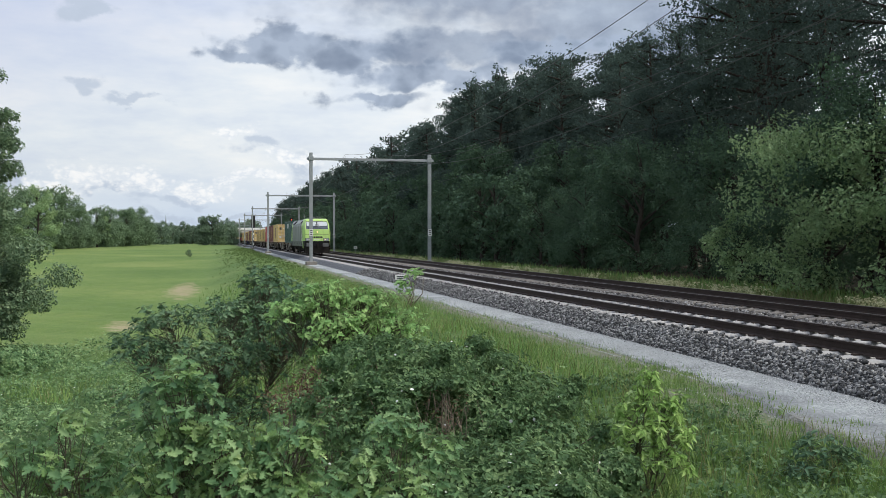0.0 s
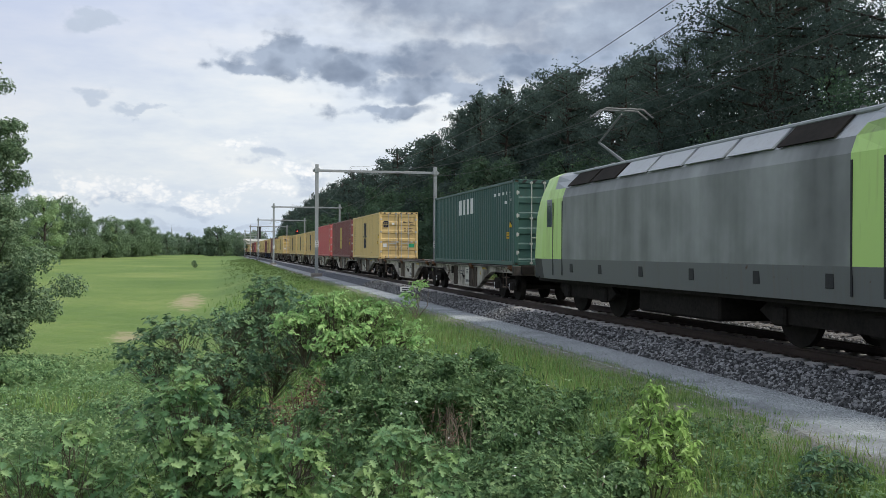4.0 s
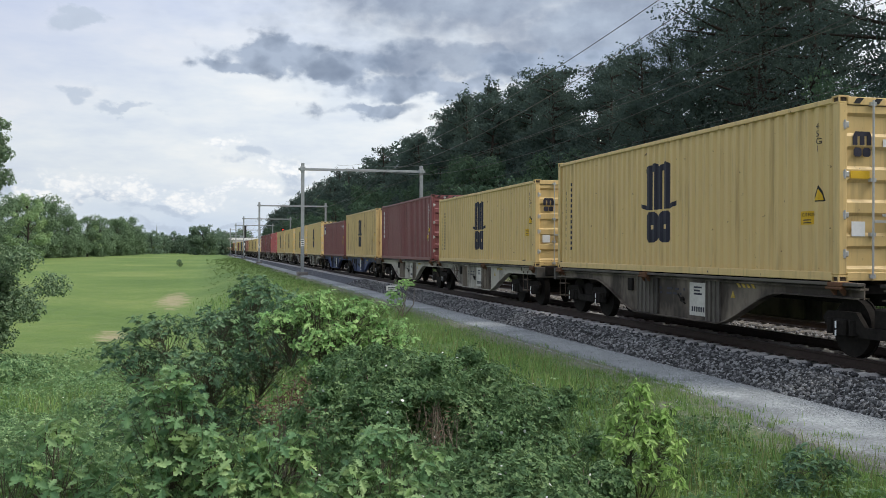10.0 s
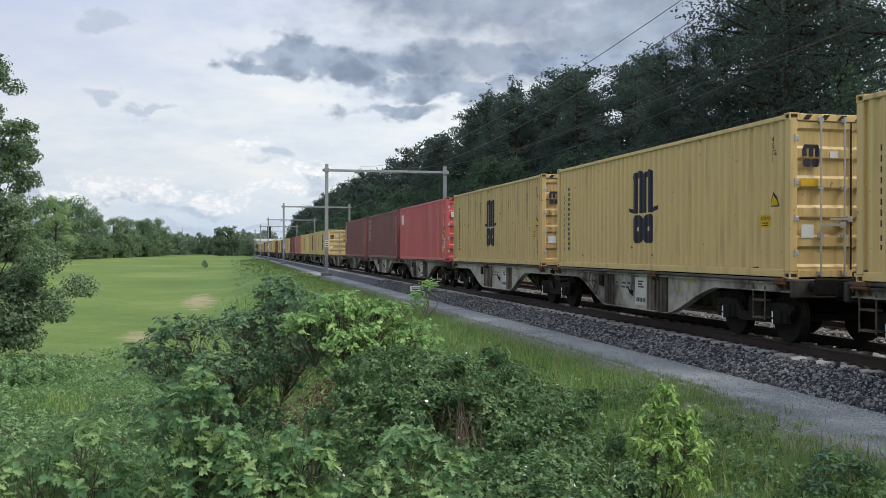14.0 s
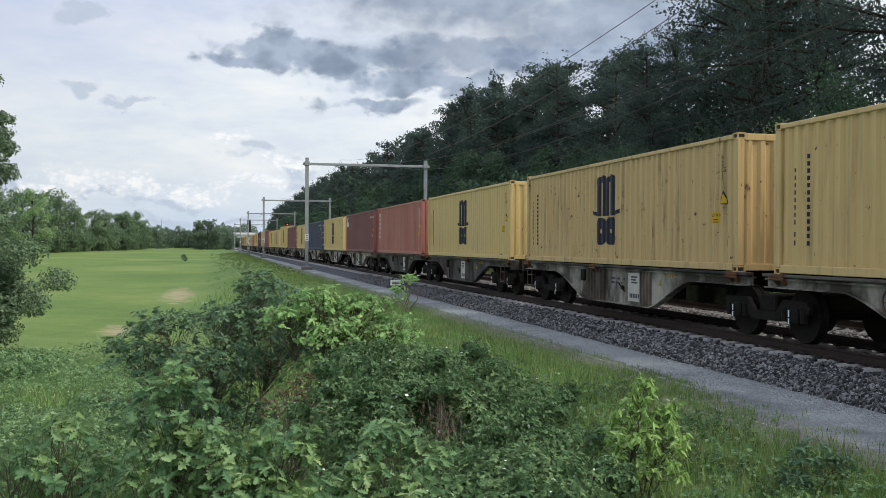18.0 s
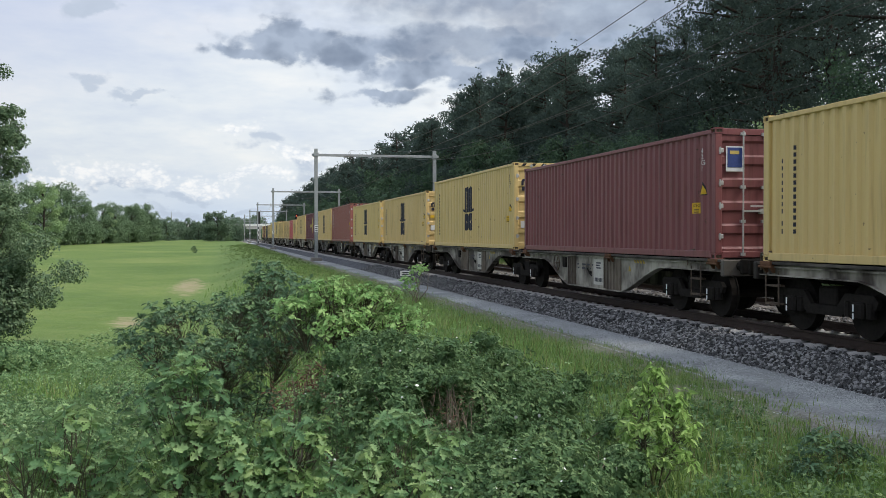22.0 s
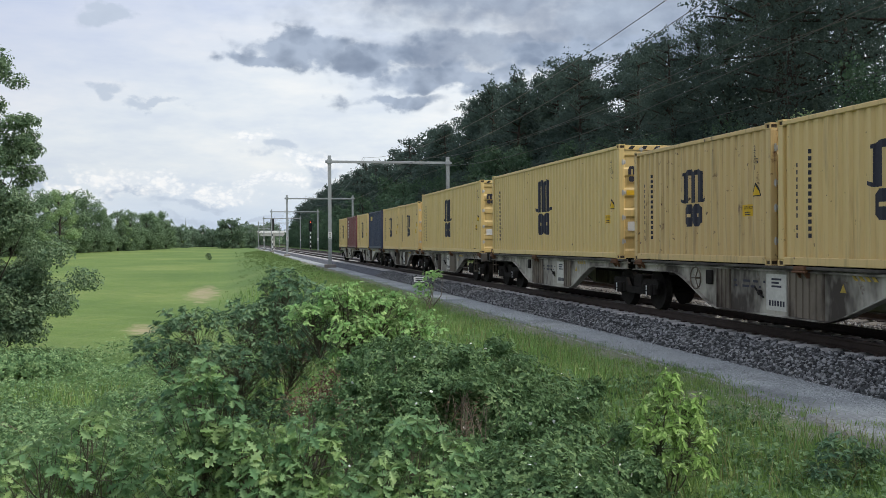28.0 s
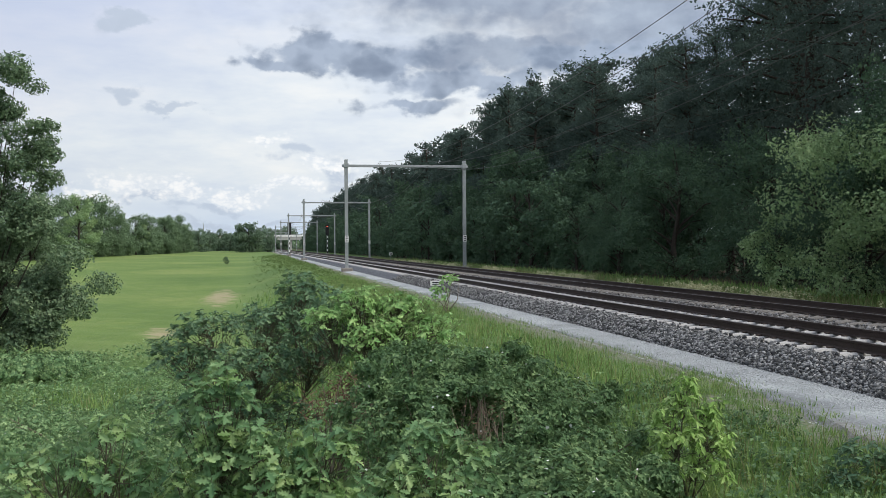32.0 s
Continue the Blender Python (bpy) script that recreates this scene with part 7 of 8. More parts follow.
def make_far_trees():
    rng = np.random.default_rng(33)
    lot = [tree_meshes(320 + i, "broad", 9.0, 3.6, 4200, 0.35, HEDGE_LEAF, 0.0) for i in range(3)]
    low = [tree_meshes(325 + i, "broad", 4.5, 2.9, 2000, 0.36, HEDGE_LEAF, 0.0) for i in range(2)]
    light = tree_meshes(330, "broad", 10.0, 2.6, 3000, 0.33, EDGE_LEAF, 0.03)
    for i in range(15):
        f = i / 14
        y = 178 + 150 * f
        x = -58 + 34.0 * f + rng.normal(0, 1.2)
        tree_thing("hedge_tree", lot[i % 3], x, y, "green broadleaf tree along the far edge of the field", "trees beyond the field", rng.uniform(1.1, 1.4) * (1.3 if i < 9 else 1.0), rng.uniform(0, 6), category="tree")
    for i in range(20):
        f = i / 19
        tree_thing("hedge_bush", low[i % 2], -57 + 35 * f + rng.normal(0, 0.8), 175 + 152 * f, "low green bush under the trees at the field's edge", "bushes beyond the field", rng.uniform(0.9, 1.5), rng.uniform(0, 6), category="bush")
    tree_thing("hedge_tree", light, -36.0, 213, "light green birch-like tree beyond the field", "trees beyond the field", 1.5, 1.0, category="tree")
    tree_thing("hedge_tree", light, -31.0, 286, "light green tree beyond the field", "trees beyond the field", 0.95, 3.0, category="tree")
    far_leaf = leafy("distant_leaves", (0.075, 0.122, 0.082), (0.125, 0.188, 0.120), (0.195, 0.26, 0.17), 0.2)
    far_lot = [tree_meshes(345 + i, "broad", 9.0, 4.0, 1100, 0.75, far_leaf, 0.0) for i in range(2)]
    for i in range(5):
        tree_thing("distant_tree", far_lot[i % 2], 7.0 + 3.6 * i, 592 + rng.normal(0, 5), "distant tree behind the bridge", "trees on the horizon", rng.uniform(1.3, 1.6), rng.uniform(0, 6), category="tree")
    for i in range(44):
        x = -60 + i * 1.54 + rng.normal(0, 0.8)
        tree_thing("distant_tree", far_lot[i % 2], x, 395 + rng.normal(0, 14), "distant tree on the horizon beyond the field", "trees on the horizon", rng.uniform(0.55, 0.95), rng.uniform(0, 6), category="tree")
    dense = tree_meshes(340, "broad", 9.0, 4.2, 2600, 0.65, far_leaf, 0.0)
    tree_thing("round_tree", dense, -1.2, 330, "round dark tree standing near the bridge", "trees on the horizon", 1.15, 1.0, category="tree")
    tree_thing("round_tree", lot[2], 0.9, 340, "round dark tree standing near the bridge", "trees on the horizon", 0.8, 2.0, category="tree")
    tree_thing("field_bush", lot[0], -4.8, 176.0, "small dark bush alone in the field", "bushes in the field", 0.15, 0.0, category="bush")
    # far woods behind the bridge
    n = 420
    v, f = spray(9, 5)
    p = np.stack([rng.uniform(-500, 500, n * 12), rng.uniform(620, 760, n * 12), np.abs(rng.normal(0, 1, n * 12))], 1)
    p[:, 2] = p[:, 2] * 3.0 + 0.5
    me = scatter("far_woods", v, f, placements(turns(rng, len(p), 1.0), rng.uniform(3.0, 6.0, len(p)), p), HEDGE_LEAF)
    tagged(new("far_woods", me), "far woods along the horizon", "woods", kind="stuff")
    bm = bmesh.new()
    tube(bm, (0, 0, 0), (0, 0, 11), 0.8, 0.7, n=8)
    tube(bm, (0, 0, 11), (0, 0, 20), 0.7, 0.05, n=8)
    ob = part("church_spire", bm, GALV)
    ob.matrix_basis = pose(-31.5, 640, -2.5)
    tagged(ob, "thin pale grey church spire over far trees", "spire")


LEFT_OAK = leafy("field_oak_leaves", (0.062, 0.112, 0.069), (0.131, 0.200, 0.112), (0.237, 0.312, 0.175), 0.25, 0.45)


def make_left_oak():
    rng = np.random.default_rng(402)
    blobs = []
    for _ in range(60):
        a, d = rng.uniform(0, math.tau), math.sqrt(rng.uniform(0, 1))
        x, z = -7.8 + math.cos(a) * d * 2.5, 0.9 + math.sin(a) * d * 2.3
        r = rng.uniform(0.42, 0.80)
        blobs.append((x, 34 + rng.normal(0, 1.0), z, r, r, r * 0.7))
    for _ in range(22):
        r = rng.uniform(0.28, 0.5)
        blobs.append((rng.uniform(-7.6, -6.15), 34 + rng.normal(0, 0.6), rng.uniform(-1.3, 1.2), r, r, r * 0.7))
    # the thinner upper branches, with sky between them
    for _ in range(85):
        z = rng.uniform(3.3, 7.7)
        r = rng.uniform(0.34, 0.62)
        edge = float(np.interp(z, [3.3, 4.2, 5.4, 6.6, 7.7], [-7.0, -6.7, -6.5, -6.8, -7.6]))
        blobs.append((edge - 3.6 * rng.uniform(0, 1) ** 1.2, 34 + rng.normal(0, 0.7), z, r, r, r * 0.65))
    bush("oak_tree", "dark oak tree at the near corner of the field", "tree", 400, blobs, 27000, 0.16, spray(401, 3), LEFT_OAK, 44, (-9.2, 34.0), "", 0, 0.9, thick=2.0)


def bush(name, label, category, seed, blobs, count, size, shape, mat, stems=6, root_at=None, group="", flowers=0, tilt=0.8, lo=0.6, hi=1.3, thick=1.0, hollow=None, lumps=0):
    """A bush: leaves in a heap of ellipsoids, on stems that rise from one root; lumps: tufts that stand out of its skin, with gaps between them."""
    rng = np.random.default_rng(seed)
    for _ in range(lumps):
        b = blobs[int(rng.integers(min(len(blobs), 8)))]
        d = rng.normal(0, 1, 3)
        d = np.abs(d / np.linalg.norm(d)) * (rng.choice((-1, 1)), rng.choice((-1, 1)), 1)
        r = rng.uniform(0.07, 0.17)
        blobs = blobs + [(*(np.array(b[:3]) + d * b[3:6] * rng.uniform(0.85, 1.05)), r, r, r * 0.8)]
    root = tagged(new(name), label, category, group=group)
    p, out_way = blob_points(rng, blobs, count)
    keep = p[:, 2] > ground_z(p[:, 0], p[:, 1]) + 0.02
    if hollow:
        c, r = np.array(hollow[:3]), np.array(hollow[3:])
        keep &= (((p - c) / r) ** 2).sum(1) > rng.uniform(0.6, 1.3, len(p))
    p, out_way = p[keep], out_way[keep]
    way_in = facing(rng, out_way, 0.55) if tilt < 1.2 else turns(rng, len(p), tilt)
    place("leaves", scatter("leaves", *shape, placements(way_in, size * rng.uniform(lo, hi, len(p)), p), mat), root)
    if root_at is None:
        c = np.mean([b[:2] for b in blobs], 0)
        root_at = (c[0], c[1])
    segs = []
    base = np.array([root_at[0], root_at[1], float(ground_z(*root_at)) - 0.05])
    for i in range(stems):
        b = blobs[int(rng.integers(len(blobs)))]
        e = np.array(b[:3]) + rng.normal(0, 0.45, 3) * b[3:6]
        s = base + np.array([rng.normal(0, 0.12), rng.normal(0, 0.12), 0])
        m = (s + e) / 2 + rng.normal(0, 0.12, 3)
        segs = [(s, m, 0.022 * thick, 0.014 * thick), (m, e, 0.014 * thick, 0.005 * thick)]
        for _ in range(3):
            q = m + (e - m) * rng.uniform(0.1, 0.8)
            t = q + rng.normal(0, 0.3, 3) * np.array(b[3:6]) + (0, 0, 0.12)
            segs.append((q, t, 0.007 * thick, 0.003 * thick))
        place("stem", limb_mesh("stem", segs, TWIG if thick < 2 else BARK, 5), root)
    if flowers:
        k = rng.choice(len(p), flowers)
        hex_v = [(0, 0, 0.1)] + [(math.cos(i * math.tau / 5), math.sin(i * math.tau / 5), 0) for i in range(5)]
        hex_f = [(0, i + 1, (i + 1) % 5 + 1) for i in range(5)]
        place("flowers", scatter("flowers", hex_v, hex_f, placements(turns(rng, flowers, 0.7), np.full(flowers, 0.016) * rng.uniform(0.7, 1.3, flowers), p[k] + rng.normal(0, 0.02, (flowers, 3)) + (0, 0, 0.03)), PETAL), root, None, "small white blossoms")["kind"] = "stuff"
    return root


def rosette_plant(name, label, category, seed, blobs, tufts, size, shape, mat, young_mat, root_at, group="", per=7, thick=1.0, young=0.3, droop=0.25, low=-0.35):
    """A young tree: stems that rise from one root into each part of the crown, twigs, and a whorl of leaves round each twig's end."""
    rng = np.random.default_rng(seed)
    root = tagged(new(name), label, category, group=group)
    base = np.array([root_at[0], root_at[1], float(ground_z(*root_at)) - 0.05])
    old, fresh, twigs = [], [], []
    weight = np.array([b[3] * b[4] * b[5] for b in blobs]) ** 0.55
    shares = np.maximum(3, np.round(tufts * weight / weight.sum())).astype(int)
    for b, share in zip(blobs, shares):
        c, r = np.array(b[:3]), np.array(b[3:6])
        start = base + np.array([rng.normal(0, 0.05), rng.normal(0, 0.05), 0])
        bend = start * 0.45 + c * 0.55 + np.array([rng.normal(0, 0.05), rng.normal(0, 0.05), -0.06])
        segs = [(start, bend, 0.013 * thick, 0.009 * thick), (bend, c, 0.009 * thick, 0.004 * thick)]
        for _ in range(share):
            d = rng.normal(0, 1, 3)
            d /= np.linalg.norm(d)
            if d[2] < low:
                d[2] = -d[2]
            tip = c + d * r * rng.uniform(0.5, 1.12)
            if tip[2] < float(ground_z(tip[0], tip[1])) + 0.05:
                continue
            s0 = bend + (c - bend) * rng.uniform(0.4, 1.0)
            m = (s0 + tip) / 2 + rng.normal(0, 0.03, 3) - (0, 0, 0.02)
            twigs += [(s0, m, 0.0035 * thick, 0.0025 * thick), (m, tip, 0.0025 * thick, 0.0014 * thick)]
            axis = d * 0.6 + np.array([0, 0, 0.75])
            axis /= np.linalg.norm(axis)
            u = np.cross(axis, rng.normal(0, 1, 3))
            u /= np.linalg.norm(u)
            v = np.cross(axis, u)
            is_young = d[2] > 0.15 and rng.uniform(0, 1) < young
            k = int(rng.integers(per - 2, per + 3))
            for i in range(k):
                a = i * 2.4 + rng.normal(0, 0.3)
                y = (u * math.cos(a) + v * math.sin(a)) * 0.9 + axis * rng.uniform(-0.45, 0.6) - np.array([0, 0, droop * rng.uniform(0, 1.4)])
                y /= np.linalg.norm(y)
                z = axis + rng.normal(0, 0.50, 3)
                z -= y * z.dot(y)
                z /= np.linalg.norm(z)
                q = size * rng.uniform(0.6, 1.15) * (0.85 if is_young else 1.0)
                at = tip - axis * rng.uniform(0, 0.07) * (size / 0.1)
                (fresh if is_young else old).append(np.column_stack([np.cross(y, z) * q, y * q, z * q, at]))
        place("stem", limb_mesh("stem", segs, STEM, 5), root)
    place("brushwood", limb_mesh("brushwood", twigs, STEM, 4), root)["kind"] = "stuff"
    place("leaves", scatter("leaves", *shape, old, mat), root)
    if fresh:
        place("young_leaves", scatter("young_leaves", *shape, fresh, young_mat), root, None, "fresh pale green leaves at the shoots' ends")
    return root


def make_foreground():
    oak, tri = oak_leaf(), three_leaf()
    rosette_plant("oak_sapling", "young oak sapling with fresh lobed green leaves", "sapling", 1,
                  [(-0.22, 6.0, 0.74, 0.24, 0.24, 0.20), (-0.30, 6.05, 0.45, 0.30, 0.3, 0.2), (-0.02, 6.0, 0.42, 0.28, 0.3, 0.18), (0.12, 5.95, 0.22, 0.36, 0.3, 0.22), (0.45, 6.1, 0.34, 0.30, 0.3, 0.2), (0.42, 6.0, 0.08, 0.36, 0.3, 0.22), (-0.28, 5.95, 0.12, 0.36, 0.3, 0.22), (0.0, 5.8, -0.12, 0.5, 0.35, 0.2)],
                  330, 0.092, oak, OAK_LEAF, OAK_YOUNG, (-0.12, 6.05), "young oaks before the camera", young=0.3)
    rosette_plant("oak_sapling", "young oak sapling spreading low beside brambles", "sapling", 2,
                  [(-0.95, 6.6, 0.44, 0.30, 0.3, 0.13), (-1.25, 6.5, 0.22, 0.36, 0.3, 0.18), (-0.80, 6.5, 0.12, 0.32, 0.3, 0.2), (-0.9, 6.2, -0.12, 0.40, 0.3, 0.2), (-1.5, 6.4, -0.05, 0.3, 0.3, 0.2)],
                  130, 0.090, oak, OAK_LEAF, OAK_YOUNG, (-0.95, 6.5), "young oaks before the camera", young=0.3)
    rosette_plant("oak_sapling", "low young oak shoots in front of dark brambles", "sapling", 3,
                  [(1.18, 6.6, 0.28, 0.26, 0.3, 0.17), (0.95, 6.4, 0.05, 0.30, 0.3, 0.2), (1.45, 6.7, 0.10, 0.28, 0.3, 0.18), (1.2, 6.3, -0.12, 0.42, 0.3, 0.2)],
                  130, 0.092, oak, OAK_LEAF, OAK_YOUNG, (1.15, 6.6), "young oaks before the camera", young=0.3)
    rosette_plant("bush", "dense dark green oak bush on the bank", "bush", 4,
                  [(-0.62, 13.5, 0.55, 0.50, 0.5, 0.25), (-0.95, 13.6, 0.12, 0.5, 0.6, 0.4), (0.2, 13.6, 0.55, 0.6, 0.6, 0.35), (0.65, 13.8, 0.95, 0.4, 0.5, 0.4), (0.0, 13.2, -0.05, 0.9, 0.7, 0.5), (0.9, 13.4, 0.2, 0.7, 0.6, 0.5), (-0.2, 13.2, -0.7, 1.2, 0.8, 0.5)],
                  950, 0.084, oak, OAK_DARK, OAK_LEAF, (0.1, 13.4), "bushes on the bank", young=0.15)
    rosette_plant("bush", "bright fresh green bush with bare pale twigs", "bush", 5,
                  [(0.95, 12.5, 0.70, 0.38, 0.4, 0.22), (1.35, 12.6, 0.88, 0.45, 0.45, 0.25), (1.9, 12.7, 0.80, 0.5, 0.45, 0.24), (2.35, 12.6, 0.52, 0.42, 0.45, 0.28), (1.5, 12.5, 0.45, 0.55, 0.5, 0.3), (2.2, 12.4, 0.15, 0.45, 0.45, 0.35), (1.6, 12.4, -0.05, 0.7, 0.5, 0.4)],
                  640, 0.086, oak, LIGHT_LEAF, OAK_YOUNG, (1.5, 12.6), "bushes on the bank", young=0.35, thick=1.6)
    bush("bramble_thicket", "dark green bramble thicket with small white blossoms", "bramble", 6,
         [(1.9, 10.6, 0.25, 0.8, 0.9, 0.3), (2.7, 10.6, 0.1, 0.9, 0.9, 0.35), (3.2, 10.2, -0.15, 0.8, 0.9, 0.35), (2.2, 9.6, -0.05, 1.0, 0.9, 0.35), (1.6, 9.4, -0.2, 0.9, 0.8, 0.5), (2.9, 9.0, -0.35, 0.9, 0.8, 0.35), (2.2, 8.6, -0.4, 1.0, 0.7, 0.35), (1.5, 8.4, -0.55, 0.8, 0.7, 0.35)],
         24000, 0.050, tri, BRAMBLE_LEAF, 30, (2.2, 9.6), "brambles", 130, hollow=(2.15, 8.9, 0.02, 0.36, 0.75, 0.24), lumps=90)
    bush("bramble_thicket", "low bramble thicket with small white blossoms", "bramble", 7,
         [(2.5, 7.8, -0.35, 0.75, 0.6, 0.28), (3.0, 7.8, -0.48, 0.5, 0.5, 0.22), (1.9, 7.6, -0.45, 0.8, 0.6, 0.28), (2.4, 7.1, -0.50, 0.9, 0.6, 0.28)],
         12000, 0.050, tri, BRAMBLE_LEAF, 14, (2.5, 7.6), "brambles", 50, lumps=24)
    rosette_plant("lime_sapling", "yellow-green sapling with drooping leaves in the grass", "sapling", 8,
                  [(3.94, 8.3, 0.30, 0.14, 0.16, 0.18), (3.78, 8.3, 0.08, 0.24, 0.2, 0.20), (4.10, 8.3, 0.05, 0.24, 0.2, 0.20), (3.80, 8.25, -0.20, 0.30, 0.25, 0.22), (4.15, 8.3, -0.22, 0.28, 0.25, 0.22), (3.95, 8.2, -0.42, 0.34, 0.3, 0.18)],
                  210, 0.085, LANCE, LIME_LEAF, OAK_YOUNG, (3.92, 8.3), "", 9, 0.8, 0.35, 0.9)
    rosette_plant("bush", "small dark leafy bush at the edge of the grass", "bush", 9,
                  [(5.42, 7.85, -0.30, 0.22, 0.22, 0.16), (5.65, 7.85, -0.40, 0.22, 0.22, 0.14), (5.2, 7.75, -0.46, 0.24, 0.22, 0.12)], 60, 0.085, LANCE, OAK_DARK, OAK_LEAF, (5.4, 7.85), "bushes on the bank", 8, 0.7, 0.2, 0.2)
    for i, (x, y, r, z) in enumerate(((-4.4, 14.0, 1.5, -1.7), (-3.2, 17.5, 1.6, -1.6), (-5.4, 19.5, 2.0, -1.7), (-2.0, 15.5, 1.3, -1.5), (-7.4, 31.0, 2.4, -1.9), (-9.8, 29.5, 2.6, -1.9), (-3.2, 11.6, 1.2, -1.6), (-1.6, 20.5, 1.2, -1.6))):
        bush("bramble_mound", "low mound of brambles in rough grass", "bramble", 20 + i,
             [(x, y, z, r, r, 0.45), (x + r * 0.5, y + 0.4, z - 0.05, r * 0.7, r * 0.8, 0.35), (x - r * 0.5, y - 0.3, z, r * 0.6, r * 0.7, 0.35)],
             int(2200 * r), 0.062 if y < 25 else 0.10, small_three_leaf(), MOUND_LEAF, 8, (x, y), "brambles", int(14 * r))
    bush("bush", "dark bush on the bank beside the path", "bush", 40,
         [(1.6, 23.0, 0.25, 0.9, 0.9, 0.5), (0.6, 23.5, -0.2, 0.9, 0.9, 0.5), (2.2, 24.0, 0.0, 0.6, 0.6, 0.5)], 1500, 0.14, oak, OAK_DARK, 8, (1.4, 23.2), "bushes on the bank")
    bush("bush", "thin leafy shoot above the path's edge", "bush", 41,
         [(6.3, 31.0, 0.55, 0.35, 0.35, 0.16), (6.0, 31.0, 0.1, 0.35, 0.3, 0.3)], 160, 0.15, DIAMOND, LIGHT_LEAF, 5, (6.1, 31.0), "bushes on the bank")


def make_grass():
    rng = np.random.default_rng(51)
    blade = ([(-0.035, 0, 0), (0.035, 0, 0), (0.026, 0.10, 0.5), (-0.026, 0.10, 0.5), (0.0, 0.38, 1.0)], [(0, 1, 2, 3), (3, 2, 4)])

    def lot(name, n, x0, x1, y0, y1, h, mat, label, wide=1.0, power=1.0):
        x = rng.uniform(x0, x1, n)
        u = rng.uniform(0, 1, n) ** power
        y = y0 * (y1 / y0) ** u
        clump = np.sin(x * 2.3 + 1.7 * np.sin(y * 0.8)) * np.sin(y * 1.9 + x) + rng.normal(0, 0.7, n)
        keep = clump > -0.45
        r = ((x - 6.5) / 0.5) ** 2 + ((y - 11.0) / 2.3) ** 2
        keep &= rng.uniform(0, 1, n) < np.clip((r - 0.20) * 1.4, 0.22, 1)
        keep &= x < 7.42 - 0.8 * path_edge(y) + rng.normal(0, 1, n) * np.where(rng.uniform(0, 1, n) < 0.15, 0.34, 0.14)
        keep &= ~((y > 27) & (x < np.where(y > 45, 0.6, 1.0) + rng.normal(0, 1.0, n)))
        x, y = x[keep], y[keep]
        k = len(x)
        hh = h * rng.uniform(0.5, 1.3, k) * (1 - 0.40 * np.clip((x - 5.6) / 1.6, 0, 1))
        sc = np.stack([hh * wide, hh, hh], 1)
        m = placements(turns(rng, k, 0.22), sc, np.stack([x, y, ground_z(x, y) - 0.01], 1))
        tagged(new(name, scatter(name, *blade, m, mat)), label, "grass", kind="stuff")
    def tufts():
        """Short tufts that creep onto the bare edge of the path."""
        cx, cy = rng.uniform(6.35, 7.35, 70), rng.uniform(8.0, 16.0, 70)
        pick = rng.integers(0, 70, 3200)
        x, y = cx[pick] + rng.normal(0, 0.07, 3200), cy[pick] + rng.normal(0, 0.10, 3200)
        hh = rng.uniform(0.04, 0.11, 3200)
        m = placements(turns(rng, 3200, 0.35), np.stack([hh * 1.3, hh, hh], 1), np.stack([x, y, np.full(3200, -0.55)], 1))
        tagged(new("path_tufts", scatter("path_tufts", *blade, m, GRASS)), "short grass tufts on the bare edge of the path", "grass", kind="stuff")

    def weed_spots(n):
        x, y = rng.uniform(1.8, 6.3, n), rng.uniform(4.8, 13.5, n)
        lump = np.sin(x * 3.1 + 1.1 * np.sin(y * 1.7)) * np.sin(y * 2.3 + x)
        keep = (lump + rng.normal(0, 0.5, n) > -0.1) & (x < 5.9 + 0.3 * np.sin(y * 2))
        x, y = x[keep], y[keep]
        z = ground_z(x, y) + rng.uniform(0.01, 0.22, len(x))
        m = placements(turns(rng, len(x), 0.8), 0.05 * rng.uniform(0.6, 1.5, len(x)), np.stack([x, y, z], 1))
        tagged(new("verge_weeds", scatter("verge_weeds", *small_three_leaf(), m, BRAMBLE_LEAF)), "dark leafy weeds in the verge's grass", "weeds", kind="stuff")
    lot("verge_grass", 80000, 3.0, 7.75, 4.6, 70, 0.17, GRASS, "rough green grass on the verge beside the path", 1.3)
    lot("seed_grass", 5000, 3.6, 6.9, 7.5, 60, 0.30, STRAW, "pale seeding grass stalks on the verge", 0.6)
    lot("seed_grass", 7000, -7.0, 3.0, 8.6, 32, 0.42, STRAW, "pale dry stalks among the brambles", 0.5)
    weed_spots(14000)
    tufts()
    lot("bank_grass", 26000, -7.0, 3.5, 9, 70, 0.38, GRASS, "rough green grass down the bank", 1.2)

    def far_edge():
        n = 9000
        x = 17.6 + np.abs(rng.normal(0, 1.0, n))
        y = 12 * (160 / 12) ** rng.uniform(0, 1, n)
        hh = rng.uniform(0.2, 0.55, n)
        m = placements(turns(rng, n, 0.3), np.stack([hh * 1.6, hh, hh], 1), np.stack([x, y, ground_z(x, y) - 0.02], 1))
        tagged(new("far_verge_grass", scatter("far_verge_grass", *blade, m, STRAW)), "pale tall grass beyond the far track", "grass", kind="stuff")
    far_edge()

    def green_edge():
        n = 14000
        x = rng.uniform(17.4, 21.0, n)
        y = 12 * (130 / 12) ** rng.uniform(0, 1, n)
        hh = rng.uniform(0.15, 0.4, n)
        m = placements(turns(rng, n, 0.3), np.stack([hh * 1.8, hh, hh], 1), np.stack([x, y, ground_z(x, y) - 0.02], 1))
        tagged(new("far_verge_grass", scatter("far_verge_grass", *blade, m, GRASS)), "bright green grass before the wood", "grass", kind="stuff")
    green_edge()

    def pale_heads():
        n = 9000
        x = 17.35 + np.abs(rng.normal(0, 0.4, n))
        y = 17 * (120 / 17) ** rng.uniform(0, 1, n)
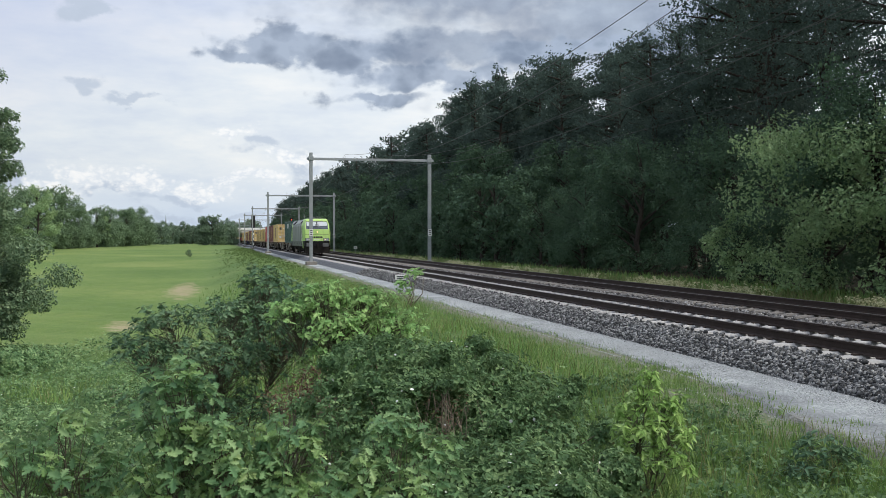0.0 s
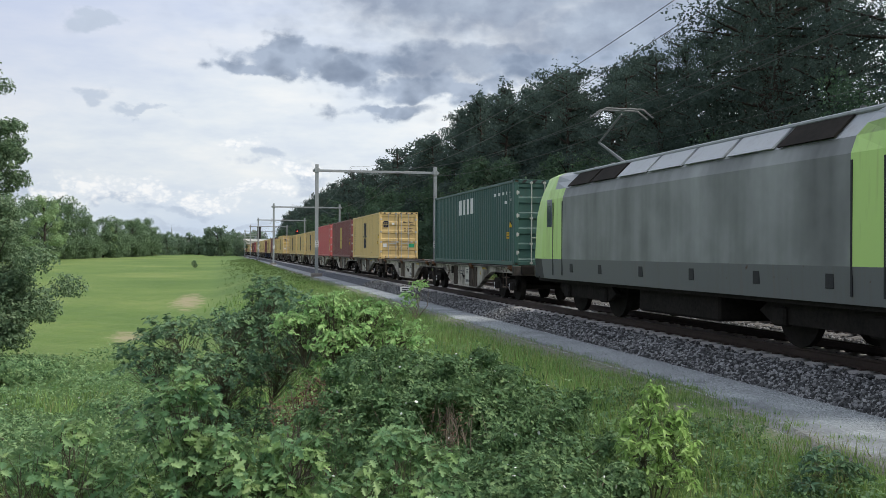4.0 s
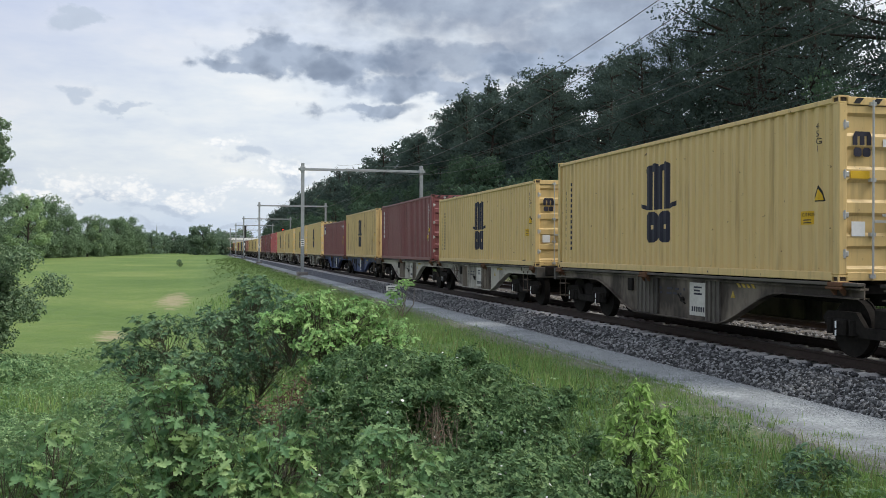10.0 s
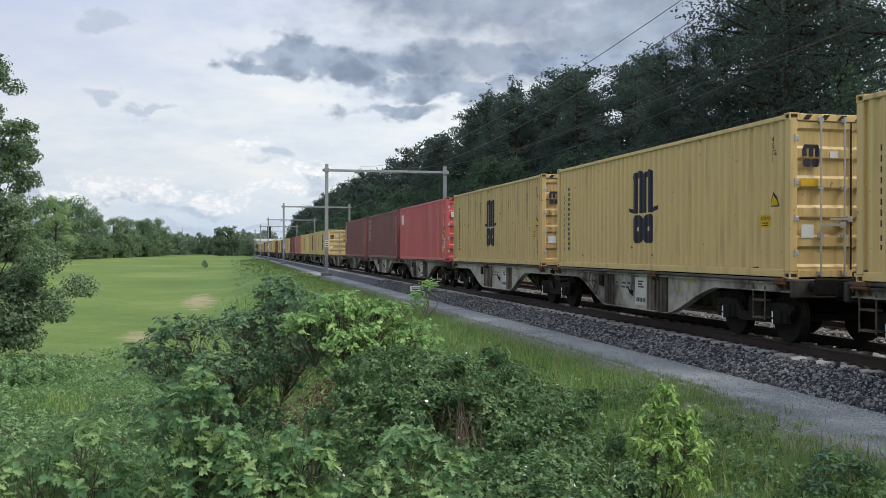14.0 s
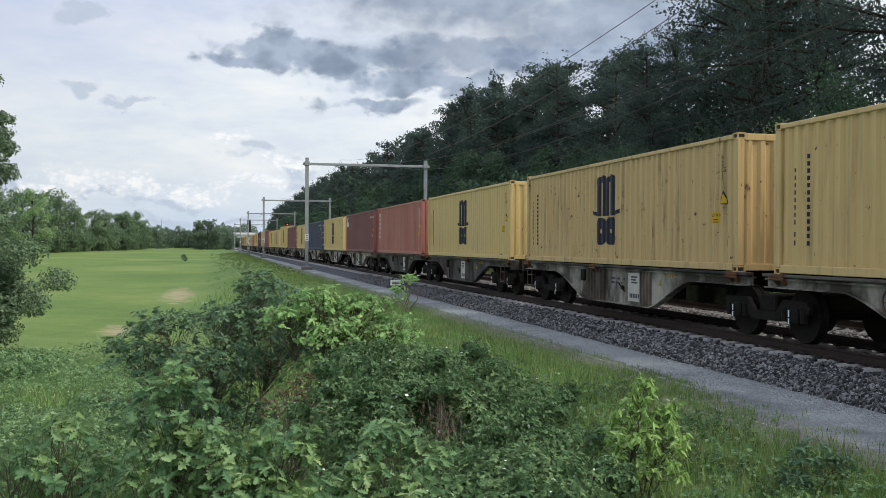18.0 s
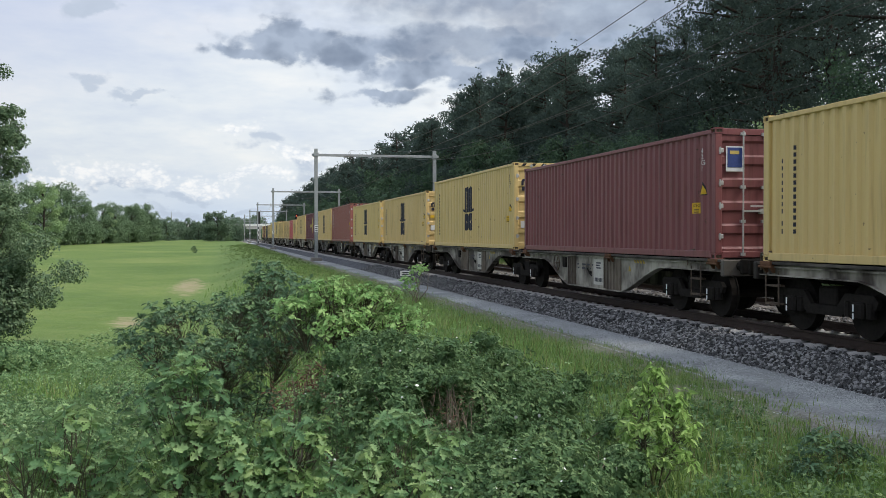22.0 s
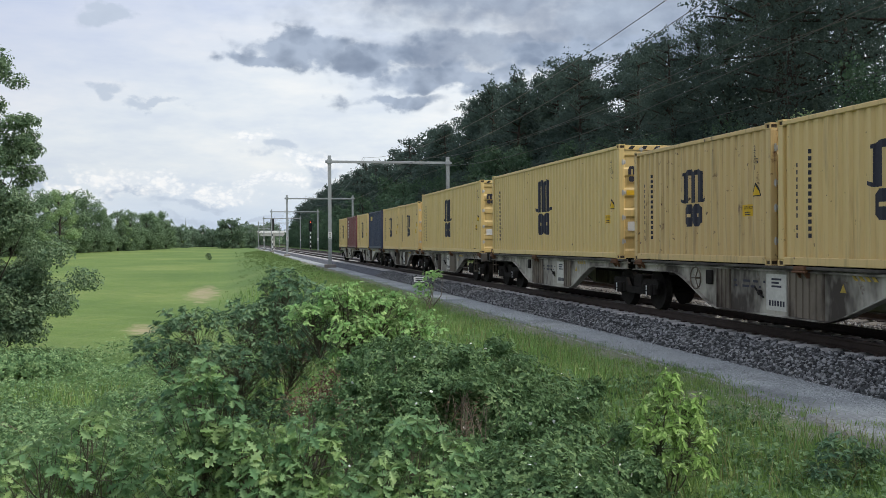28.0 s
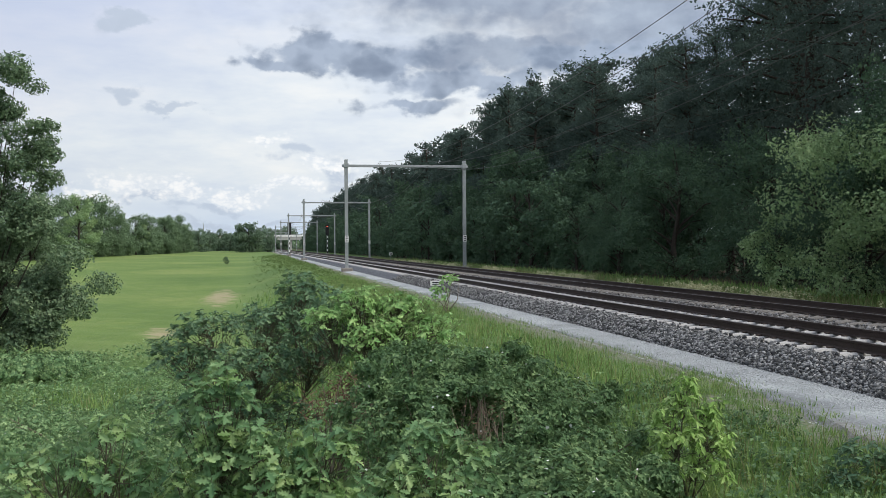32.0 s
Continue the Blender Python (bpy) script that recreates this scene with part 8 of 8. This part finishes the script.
        keep = np.sin(y * 0.9) + np.sin(y * 0.37 + 1) + rng.normal(0, 0.5, n) > 0.15
        x, y = x[keep], y[keep]
        k = len(x)
        z = ground_z(x, y) + rng.uniform(0.12, 0.62, k)
        m = placements(turns(rng, k, 0.5), rng.uniform(0.06, 0.14, k), np.stack([x, y, z], 1))
        pale = leafy("pale_grass_heads", (0.34, 0.34, 0.16), (0.56, 0.54, 0.31), (0.74, 0.71, 0.50), 0.3, 0.8)
        tagged(new("far_verge_heads", scatter("far_verge_heads", *spray(77, 5), m, pale)), "pale flowering grass heads beyond the far track", "grass", kind="stuff")
    pale_heads()


def make_undergrowth():
    """Weeds and low brambles that cover the near slope, in lumps."""
    rng = np.random.default_rng(71)
    n = 84000
    x = rng.uniform(-9, 5.8, n)
    y = 8.5 * (36 / 8.5) ** rng.uniform(0, 1, n)
    lump = 0.5 + 0.5 * np.sin(x * 1.3 + 0.7 * np.sin(y * 0.9)) * np.sin(y * 0.8 + x * 0.5)
    keep = (rng.uniform(0, 1, n) < 0.25 + 0.75 * lump) & (x < np.where(y < 10.5, 4.3, 3.2) + 0.8 * rng.normal(0, 1, n))
    x, y, lump = x[keep], y[keep], lump[keep]
    z = ground_z(x, y) + rng.uniform(0.02, 1, len(x)) ** 0.7 * (0.12 + 0.5 * lump)
    half = rng.uniform(0, 1, len(x)) < 0.5
    pts = np.stack([x, y, z], 1)
    for pick, mat, shape, size, name, label in ((half, MOUND_LEAF, small_three_leaf(), 0.054, "undergrowth", "low brambles and weeds over the slope"), (~half, OAK_LEAF, DIAMOND, 0.058, "weeds", "green leafy weeds over the slope")):
        k = int(pick.sum())
        sc = size * rng.uniform(0.6, 1.4, k) * (0.8 + y[pick] / 45)
        tagged(new(name, scatter(name, *shape, placements(turns(rng, k, 0.8), sc, pts[pick]), mat)), label, "undergrowth", kind="stuff")


def make_dead_patch():
    """Brown dead twigs and last year's leaves between the bushes."""
    dead = leafy("dead_leaves", (0.07, 0.045, 0.03), (0.17, 0.11, 0.075), (0.30, 0.21, 0.15), 0.1, 0.8)
    bush("dead_brush", "brown heap of dead twigs and leaves between bushes", "dead brush", 60,
         [(1.15, 11.7, -0.12, 0.32, 0.3, 0.24), (0.85, 11.8, -0.3, 0.4, 0.3, 0.2), (1.35, 11.5, -0.35, 0.35, 0.3, 0.2)], 900, 0.07, NARROW, dead, 26, (1.1, 11.7), "", 0, 1.5)
    bush("dead_brush", "tangle of bare brown bramble stems", "dead brush", 61,
         [(2.15, 8.9, 0.08, 0.30, 0.2, 0.16), (1.95, 8.8, -0.15, 0.35, 0.2, 0.18)], 130, 0.05, NARROW, dead, 34, (1.95, 8.7), "", 0, 1.5, thick=0.45)


def make_far_bank():
    """Rough weeds that mottle the bank between the field and the path, far along the line."""
    rng = np.random.default_rng(81)
    n = 22000
    y = 33 * (230 / 33) ** rng.uniform(0, 1, n)
    x = rng.uniform(-2.5, 7.0, n) + rng.normal(0, 0.5, n)
    lump = 0.5 + 0.5 * np.sin(x * 1.1 + 2 * np.sin(y * 0.21)) * np.sin(y * 0.33 + x * 0.7)
    keep = (x < 7.1) & (rng.uniform(0, 1, n) < (0.25 + 0.75 * lump) * np.clip((x + 1.5) / 7.0, 0, 1) ** 2)
    x, y, lump = x[keep], y[keep], lump[keep]
    z = ground_z(x, y) + rng.uniform(0, 1, len(x)) * (0.03 + 0.14 * lump) * np.clip((7.4 - x) / 2, 0.1, 1)
    m = placements(turns(rng, len(x), 0.8), 0.0017 * y * rng.uniform(0.6, 1.3, len(x)) + 0.03, np.stack([x, y, z], 1))
    tagged(new("bank_weeds", scatter("bank_weeds", *spray(83, 4), m, leafy("bank_weed_leaves", (0.085, 0.142, 0.048), (0.128, 0.190, 0.066), (0.175, 0.235, 0.09), 0.3, 0.7, 0.25))), "rough green weeds along the bank", "weeds", kind="stuff")


make_forest()
make_far_bank()
make_undergrowth()
make_edge_bushes()
make_far_trees()
make_left_oak()
make_foreground()
make_grass()
make_dead_patch()


def motions():
    """The train runs towards the camera's side along the near track at a nearly even speed."""
    for thing, dx, s, z in MOVING:
        walk(thing, [(t, pose(TRACK_X + dx, s - d, z)) for t, d in RUN])


motions()
